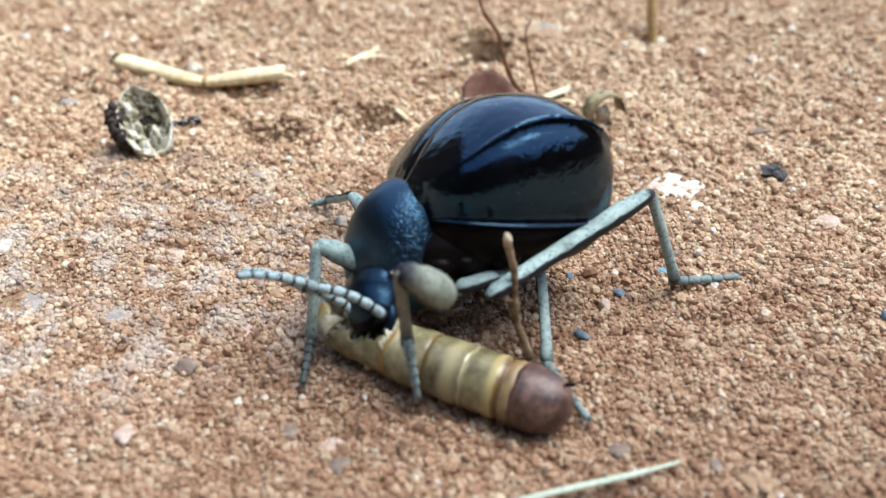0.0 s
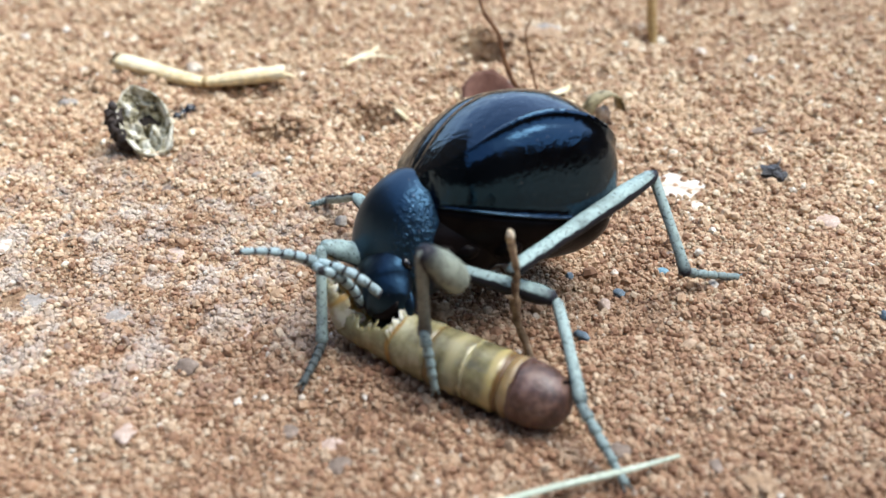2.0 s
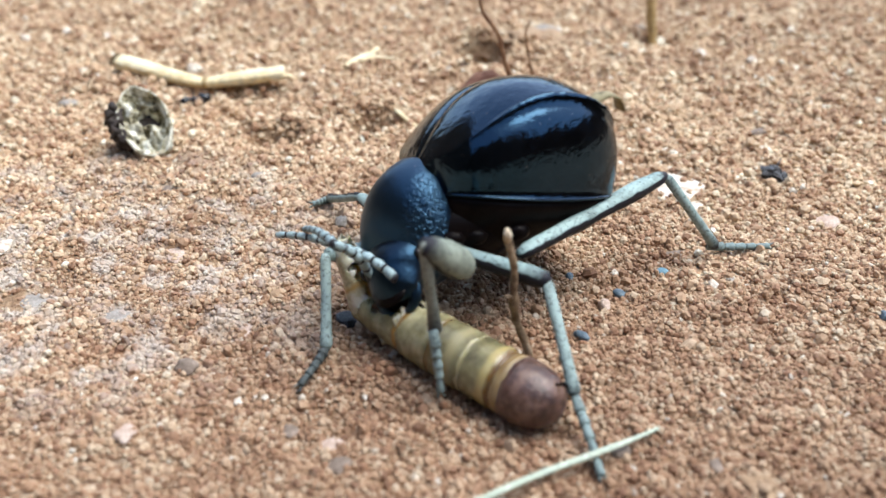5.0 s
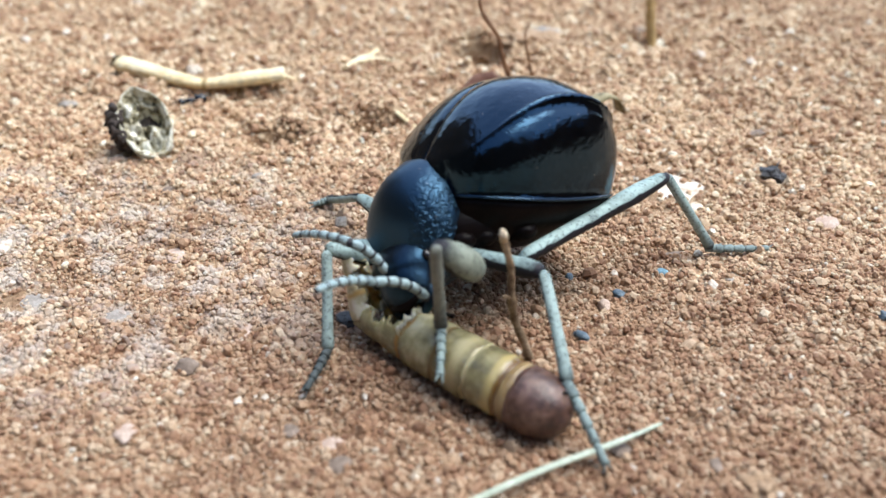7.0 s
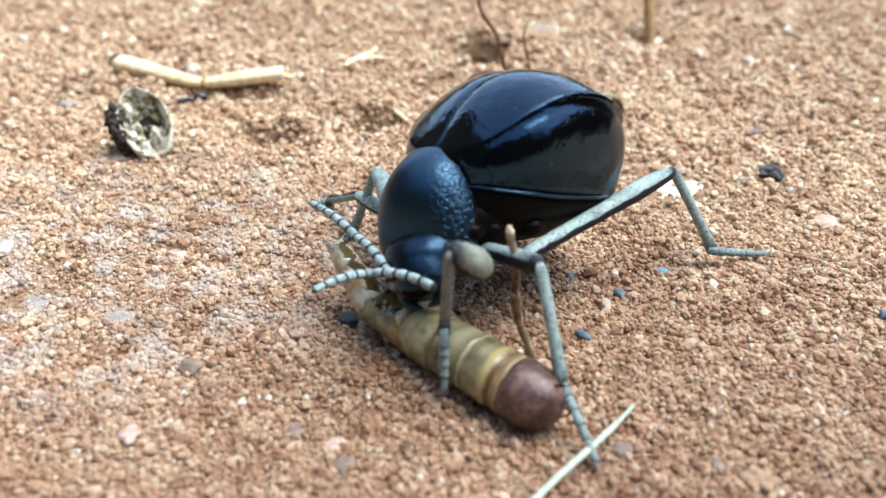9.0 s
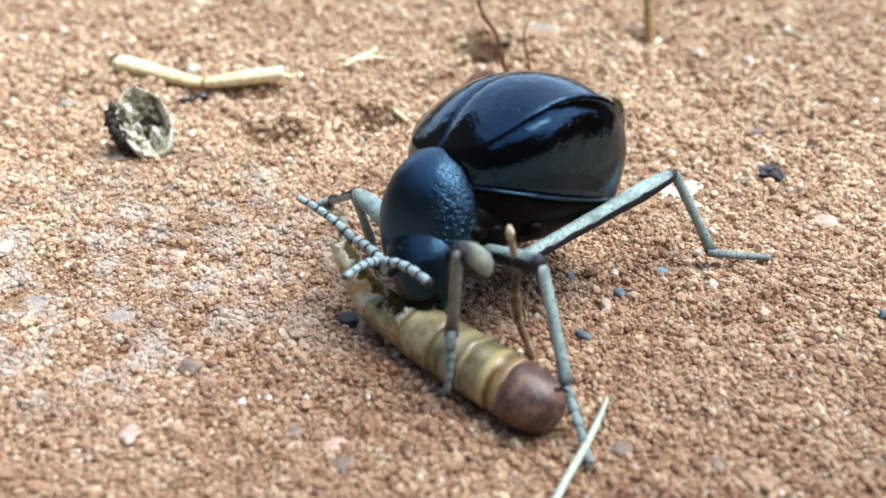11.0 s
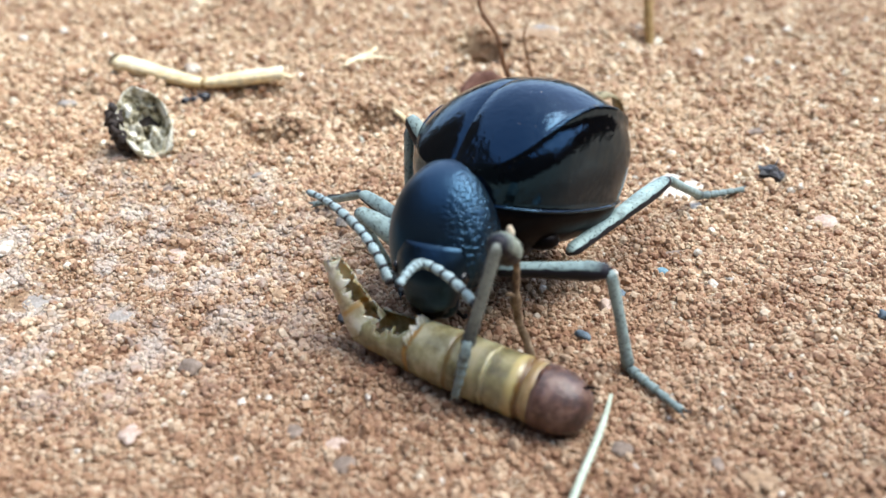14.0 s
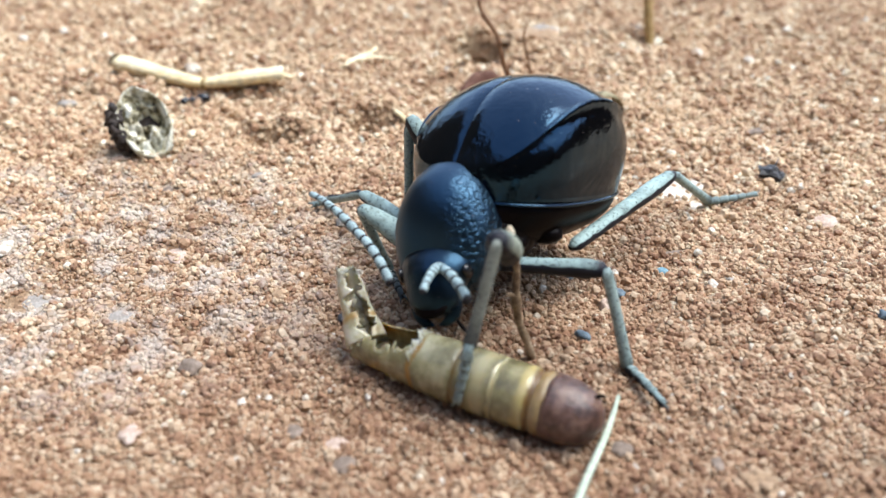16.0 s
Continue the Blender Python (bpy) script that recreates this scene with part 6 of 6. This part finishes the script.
    walk(moving["antenna_base_left"], [
        (0, at(11.05, 2.60, -1.10, -26.6, -28.6, -23.9)), (0.5, at(11.94, 3.34, -0.20, -24.8, -34.3, -42.1)), (1, at(12.08, 2.62, -0.15, -26.4, -39.2, -47.9)),
        (1.5, at(11.27, 2.93, -1.32, -30.2, -38.4, -31.5)), (2, at(11.51, 2.60, -0.76, -28.2, -29.8, -27.5)),
        (2.5, at(11.42, 3.08, -0.15, -23.3, -30.2, -48.6)), (3, at(11.90, 3.16, -0.23, -23.3, -33.1, -53.8)),
        (3.25, at(11.34, 3.20, -0.82, -26.3, -29.1, -17.0)), (3.5, at(10.78, 3.24, -1.42, -26.0, -24.3, 18.1)),
        (4, at(11.41, 2.86, -0.48, -22.7, -25.9, -47.9)), (6.5, at(11.63, 3.51, -0.35, -19.9, -28.7, -62.5)),
        (6.75, at(11.09, 3.43, -1.01, -23.8, -26.4, -26.5)), (7, at(10.56, 3.34, -1.67, -25.5, -22.4, 8.3)), (7.5, at(11.68, 3.11, -0.80, -28.8, -24.7, -0.8)),
        (7.75, at(11.52, 3.45, -0.88, -20.7, -26.4, -37.7)), (8, at(11.58, 4.16, -0.91, -13.0, -23.3, -74.2)),
        (8.5, at(11.61, 3.10, -0.82, -18.3, -17.9, -76.4)), (9, at(11.11, 4.09, -1.61, -19.2, -7.9, -67.2)),
        (11.5, at(11.61, 3.95, -1.17, -14.4, -13.1, -87.4)), (11.75, at(10.10, 2.61, -1.61, -16.0, -13.3, -39.1)),
        (12, at(9.36, 2.29, -1.84, -17.3, -12.3, 9.1)), (12.25, at(10.49, 3.28, -1.12, -22.1, -21.0, -25.5)),
        (12.5, at(11.61, 4.28, -0.39, -20.6, -30.8, -62.2)), (13, at(13.54, 5.69, 0.80, -6.8, -31.5, -107.2)),
        (13.5, at(13.47, 5.24, 0.66, -5.8, -34.5, -110.9)), (14, at(12.55, 6.45, -0.14, -11.3, -23.6, -90.1)),
        (14.25, at(13.07, 6.08, -0.48, -11.8, -21.1, -32.4)), (14.5, at(13.59, 5.72, -0.82, -9.8, -19.4, 24.5)),
        (15, at(13.39, 5.32, -0.02, -14.4, -27.8, 18.9)), (15.5, at(13.48, 5.54, 0.05, -2.8, -24.1, -50.9)), (15.5, at(14.12, 6.27, 0.33, -2.2, -13.1, -115.9)), (16, at(14.12, 6.27, 0.33, -2.2, -13.1, -115.9))])
    walk(moving["antenna_tip_left"], [
        (0, at(14.95, 0.87, 1.23, -24.3, -17.3, 4.0)), (0.5, at(14.92, 0.65, 2.53, -28.2, -25.2, -18.4)), (1, at(14.60, -0.17, 2.92, -21.9, -26.9, -58.2)),
        (1.5, at(14.51, 0.94, 1.70, -25.3, -24.7, -42.2)), (2, at(15.25, 0.66, 1.66, -23.9, -12.9, 8.4)), (2.5, at(14.20, -0.07, 2.29, -25.7, -20.0, -30.6)),
        (3, at(14.30, -0.12, 2.42, -21.8, -19.7, -55.0)), (3.5, at(14.98, 4.62, 0.59, -21.6, -4.0, -60.0)), (4, at(14.34, -0.38, 1.64, -20.8, -13.8, -53.6)),
        (6.5, at(13.59, -0.27, 1.99, -20.3, -8.6, -60.4)), (6.75, at(14.30, 1.86, 1.09, -20.2, -6.7, -19.4)), (7, at(15.00, 3.99, 0.19, -18.9, -5.4, 21.5)),
        (7.25, at(15.55, 3.52, 0.71, -17.1, -2.8, -23.3)), (7.5, at(16.09, 3.04, 1.23, -17.7, 0.3, -67.9)), (8, at(12.57, -0.51, 0.96, -17.7, -12.3, -60.2)),
        (8.5, at(12.53, -1.63, 0.62, -23.1, 11.2, -40.3)), (9, at(12.72, -0.69, -1.02, -15.7, 2.7, 11.1)), (11.5, at(11.06, -1.79, -0.29, -8.7, 2.6, 30.3)),
        (12, at(14.05, 3.04, -0.80, -7.8, 6.4, 33.5)), (12.25, at(13.80, 1.81, 0.65, -21.3, -6.7, -8.1)), (12.5, at(13.56, 0.59, 2.09, -22.8, -25.4, -49.3)),
        (13, at(12.39, 1.81, 3.35, -7.0, -30.8, -106.6)), (13.5, at(12.48, 1.97, 3.53, -5.6, -36.7, -112.0)),
        (13.75, at(12.29, 1.75, 2.61, -19.3, -18.5, -36.7)), (14, at(12.55, 1.99, 1.80, -6.0, -1.0, 29.9)), (14.5, at(17.76, 7.62, 0.80, -5.9, -2.0, 33.2)),
        (15, at(17.46, 6.71, 2.25, -7.0, 2.6, 33.4)), (15.5, at(11.88, 1.87, 1.36, -7.8, -0.3, 32.0)), (16, at(11.88, 1.87, 1.36, -7.8, -0.3, 32.0))])
    walk(moving["antenna_base_right"], [
        (0, at(11.29, -0.64, -1.93, -31.0, -37.7, 1.9)), (0.5, at(12.14, 0.77, -1.83, -34.1, -38.2, 6.3)), (1, at(12.10, -0.04, -1.45, -32.3, -44.5, -30.9)),
        (1.5, at(11.80, -0.43, -1.53, -30.0, -38.8, 14.6)), (2, at(11.77, -0.20, -1.79, -26.9, -36.4, 29.0)),
        (2.5, at(12.42, 0.16, -1.14, -26.7, -34.5, 25.4)), (3, at(12.21, 0.55, -0.94, -29.9, -38.6, 15.8)), (3.5, at(11.86, -0.01, -0.50, -25.6, -32.9, 30.6)),
        (4, at(12.00, -0.29, -0.55, -27.3, -36.9, 35.2)), (6.5, at(11.81, 1.00, -0.45, -31.0, -36.6, 16.1)), (7, at(11.24, -0.03, -0.74, -34.1, -43.3, 17.5)),
        (7.5, at(11.63, 0.46, -0.55, -43.7, -50.7, 13.1)), (8, at(12.11, 0.81, -0.11, -24.7, -29.4, 26.6)), (8.5, at(11.60, 0.04, -0.73, -15.3, -21.6, 18.1)),
        (8.75, at(11.82, 0.27, -0.98, -16.6, -26.4, -35.4)), (9, at(12.04, 0.50, -1.23, -12.9, -30.1, -91.1)),
        (11.5, at(11.58, -0.35, -0.91, -13.6, -21.5, -90.0)), (11.75, at(10.72, -1.65, -1.57, -13.3, -32.8, -40.9)),
        (12, at(9.85, -2.95, -2.23, -24.2, -40.0, 15.0)), (12.25, at(10.96, -1.85, -0.92, -16.0, -36.6, -36.6)),
        (12.5, at(12.07, -0.76, 0.40, -14.0, -29.4, -84.1)), (13, at(13.80, 0.00, 1.11, -5.2, -28.8, -111.9)),
        (13.5, at(13.18, -1.02, 2.94, -3.6, -23.4, -117.8)), (14, at(13.68, -0.20, 0.43, -10.6, -42.0, -96.8)),
        (14.5, at(14.13, -0.86, 0.86, -8.5, -26.9, -100.4)), (15, at(14.06, -0.94, 0.75, -9.6, -39.2, -94.6)),
        (16, at(14.22, -0.62, 0.63, -6.8, -38.4, -101.9))])
    walk(moving["antenna_tip_right"], [
        (0, at(15.22, -0.51, 1.12, -19.0, -12.5, -57.7)), (0.5, at(16.03, 1.20, 1.24, -18.6, -1.4, -61.9)), (1, at(15.15, -1.87, 2.04, -21.1, -9.0, -59.1)),
        (1.5, at(15.56, 0.54, 1.59, -17.8, -3.9, -74.2)), (2, at(15.28, 1.74, 1.17, -14.4, -7.4, -78.7)), (2.5, at(16.12, 1.92, 1.68, -13.6, -5.9, -79.6)),
        (3, at(15.95, 1.60, 2.16, -15.0, -16.0, -78.5)), (3.5, at(15.46, 2.12, 2.20, -13.3, -13.4, -82.9)), (4, at(15.25, 2.00, 2.44, -7.4, -11.7, -91.2)),
        (6.5, at(15.65, 2.11, 2.53, -11.9, -5.5, -85.8)), (7, at(14.69, 1.06, 2.68, -16.5, -7.0, -71.4)), (7.5, at(14.71, 1.18, 3.31, -8.0, -16.7, -90.1)),
        (8, at(15.98, 2.75, 2.34, -4.2, -10.3, -97.2)), (8.25, at(15.99, 2.11, 1.72, -13.6, -3.1, -40.4)), (8.5, at(16.01, 1.48, 1.10, -12.8, 8.6, 15.3)),
        (8.75, at(13.98, -1.16, 1.18, -22.3, -7.8, -31.1)), (9, at(11.95, -3.81, 1.26, -16.5, -25.9, -79.1)),
        (11.5, at(11.58, -4.99, 0.91, -24.8, -35.3, -51.5)), (12, at(13.54, -1.96, 0.97, -17.3, -32.3, -76.4)),
        (12.5, at(12.51, -5.07, 2.84, -8.3, -7.5, -100.8)), (13, at(12.17, -4.05, 3.50, -8.8, -21.3, -100.5)),
        (13.5, at(11.05, -5.06, 4.91, -7.0, -23.1, -106.1)), (14, at(13.24, -3.88, 3.76, -11.8, -21.6, -87.5)),
        (14.5, at(13.33, -5.23, 3.11, -11.1, -13.6, -89.8)), (15, at(13.75, -4.78, 3.90, -9.4, -19.6, -92.8)), (16, at(13.42, -4.44, 3.72, -9.4, -27.6, -91.6))])
    walk(larva, [
        (0, at(4.23, -21.11, 1.90, -0.0, -0.0, -29.0)), (0.5, at(4.16, -20.54, 1.90, -0.0, -0.0, -30.2)), (1, at(3.97, -20.54, 1.90, -0.0, -0.0, -30.5)),
        (1.5, at(4.47, -21.40, 1.90, -0.0, -0.0, -29.3)), (2, at(4.35, -20.54, 1.90, -0.0, -0.0, -33.7)), (2.5, at(4.27, -20.54, 1.90, -0.0, -0.0, -35.9)),
        (3, at(4.25, -20.83, 1.90, -0.0, -0.0, -31.7)), (3.5, at(4.51, -20.83, 1.90, -0.0, -0.0, -38.2)), (4, at(4.18, -20.25, 1.90, -0.0, -0.0, -41.0)),
        (6.5, at(4.17, -20.31, 1.90, -0.0, -0.0, -43.2)), (7, at(4.48, -21.18, 1.90, -0.0, -0.0, -41.5)), (7.5, at(4.17, -20.31, 1.90, -0.0, -0.0, -43.2)),
        (8, at(4.02, -20.02, 1.90, -0.0, -0.0, -45.0)), (8.5, at(3.90, -20.02, 1.90, -0.0, -0.0, -43.2)), (9, at(3.99, -20.31, 1.90, -0.0, -0.0, -44.4)),
        (11.5, at(3.97, -20.60, 1.90, -0.0, -0.0, -45.2)), (12, at(3.97, -20.60, 1.90, -0.0, -0.0, -45.2)), (12.5, at(4.66, -21.46, 1.90, -0.0, -0.0, -46.8)),
        (13, at(4.35, -20.60, 1.90, -0.0, -0.0, -41.3)), (13.5, at(4.71, -20.89, 1.90, -0.0, -0.0, -33.4)), (14, at(5.43, -21.18, 1.90, -0.0, -0.0, -32.8)),
        (14.5, at(5.54, -22.02, 1.90, -0.0, -0.0, -29.6)), (15, at(5.75, -21.75, 1.90, -0.0, -0.0, -29.6)), (16, at(5.88, -22.30, 1.90, -0.0, -0.0, -29.1))])
    walk(torn_skin, [
        (0, at(-13.20, -0.00, 0.20, 0.0, -18.4, 154.1)), (0.5, at(-13.20, -0.00, 0.20, 0.0, -24.9, 161.3)), (1, at(-13.20, -0.00, 0.20, 0.0, -29.6, 164.0)),
        (1.5, at(-13.20, 0.00, 0.20, -0.0, -34.8, 171.9)), (2, at(-13.20, 0.00, 0.20, 0.0, -51.8, 175.2)), (2.5, at(-13.20, -0.00, 0.20, 0.0, -54.5, 171.0)),
        (3, at(-13.20, -0.00, 0.20, 0.0, -58.0, 151.7)), (3.5, at(-13.20, 0.00, 0.20, 0.0, -54.7, 171.0)), (4, at(-13.20, 0.00, 0.20, 0.0, -53.9, 179.5)),
        (6.5, at(-13.20, 0.00, 0.20, 0.0, -53.0, -178.3)), (7, at(-13.20, 0.00, 0.20, 0.0, -56.6, 170.3)), (7.5, at(-13.20, 0.00, 0.20, 0.0, -44.6, 167.3)),
        (8, at(-13.20, 0.00, 0.20, -0.0, -53.0, -177.7)), (8.5, at(-13.20, -0.00, 0.20, 0.0, -45.5, 174.1)), (9, at(-13.20, 0.00, 0.20, 0.0, -33.9, -178.2)),
        (11.5, at(-13.20, 0.00, 0.20, 0.0, -49.0, -168.6)), (12, at(-13.20, 0.00, 0.20, -0.0, -52.7, -175.8)),
        (12.5, at(-13.20, 0.00, 0.20, -0.0, -58.6, 171.5)), (13, at(-13.20, 0.00, 0.20, 0.0, -58.6, 165.7)),
        (13.5, at(-13.20, 0.00, 0.20, -0.0, -53.7, 170.3)), (14, at(-13.20, 0.00, 0.20, -0.0, -48.6, 177.2)),
        (14.5, at(-13.20, 0.00, 0.20, 0.0, -43.7, 135.0)), (15, at(-13.20, 0.00, 0.20, -0.0, -46.5, 139.2)), (16, at(-13.20, 0.00, 0.20, 0.0, -40.3, 144.0))])
    walk(grass_stem, [
        (0, at(14.39, -26.63, 0.90, 0.0, -0.0, -162.2)), (1.5, at(14.54, -26.58, 0.90, 0.0, -0.0, -162.5)), (2.5, at(14.45, -25.63, 0.90, 0.0, -0.0, -160.3)),
        (3.5, at(14.35, -25.63, 0.90, 0.0, -0.0, -160.4)), (4, at(13.85, -24.39, 0.90, 0.0, -0.0, -156.4)), (6.5, at(13.96, -23.42, 0.90, 0.0, -0.0, -151.8)),
        (7, at(13.99, -23.32, 0.90, 0.0, -0.0, -152.4)), (7.5, at(13.92, -22.79, 0.90, 0.0, -0.0, -150.6)), (8, at(13.67, -22.57, 0.90, 0.0, -0.0, -147.6)),
        (8.5, at(13.02, -22.13, 0.90, 0.0, -0.0, -137.5)), (9, at(12.46, -21.58, 0.90, 0.0, -0.0, -131.7)), (11.5, at(10.68, -20.61, 0.90, 0.0, -0.0, -115.6)),
        (12, at(10.65, -20.32, 0.90, 0.0, -0.0, -115.6)), (12.5, at(10.65, -20.32, 0.90, 0.0, -0.0, -110.2)), (13, at(10.46, -20.32, 0.90, 0.0, -0.0, -110.3)),
        (13.5, at(10.53, -20.32, 0.90, 0.0, -0.0, -110.2)), (14, at(11.15, -20.49, 0.90, 0.0, -0.0, -112.1)),
        (14.5, at(11.25, -20.61, 0.90, 0.0, -0.0, -111.7)), (16, at(11.63, -20.61, 0.90, 0.0, -0.0, -113.2))])
    walk(twig, [
        (0, at(6.44, -15.90, 0.00, -112.6, -76.9, -156.9)), (0.5, at(6.44, -15.90, 0.00, -109.2, -77.9, -160.4)),
        (1, at(6.44, -15.90, 0.00, -106.0, -78.5, -163.7)), (2, at(6.44, -15.90, 0.00, -106.0, -78.5, -163.7)),
        (3, at(6.44, -15.90, 0.00, -106.4, -78.1, -163.3)), (3.5, at(6.44, -15.90, 0.00, -103.1, -77.6, -166.6)),
        (4, at(6.44, -15.90, 0.00, -100.0, -78.4, -169.8)), (6.5, at(6.44, -15.90, 0.00, -101.9, -76.7, -167.8)),
        (7.5, at(6.44, -15.90, 0.00, -98.0, -76.4, -171.8)), (8, at(6.44, -15.90, 0.00, -92.2, -78.0, -177.7)),
        (12, at(6.44, -15.90, 0.00, -89.4, -78.4, 179.4)), (12.5, at(6.44, -15.90, 0.00, -85.5, -79.5, 175.4)),
        (13, at(6.44, -15.90, 0.00, -89.8, -78.6, 179.7)), (16, at(6.44, -15.90, 0.00, -92.9, -78.3, -177.0))])
    walk(ant, [
        (0, at(-30.05, 27.08, 0.50, 0.0, -0.0, -160.0)), (0.3, at(-29.92, 28.09, 0.50, 0.0, -0.0, -145.0)), (0.6, at(-30.15, 29.47, 0.50, 0.0, -0.0, -110.0)),
        (1.2, at(-30.52, 29.64, 0.50, 0.0, -0.0, -115.0)), (2.1, at(-30.75, 29.99, 0.50, 0.0, -0.0, -115.0)),
        (2.5, at(-30.68, 29.47, 0.50, 0.0, -0.0, -120.0)), (3, at(-30.90, 29.82, 0.50, 0.0, -0.0, -135.0)), (3.3, at(-31.21, 33.06, 0.50, 0.0, -0.0, -170.0)),
        (3.5, at(-30.92, 33.80, 0.50, 0.0, -0.0, -170.0)), (4, at(-30.63, 34.56, 0.50, 0.0, -0.0, -165.0)), (7, at(-31.18, 34.82, 0.50, 0.0, -0.0, -160.0)),
        (8.5, at(-31.10, 34.91, 0.50, 0.0, -0.0, -155.0)), (12, at(-30.89, 34.91, 0.50, 0.0, -0.0, -160.0)), (14, at(-30.68, 34.91, 0.50, 0.0, -0.0, -155.0)),
        (16, at(-30.71, 34.72, 0.50, 0.0, -0.0, -160.0))])


motions()
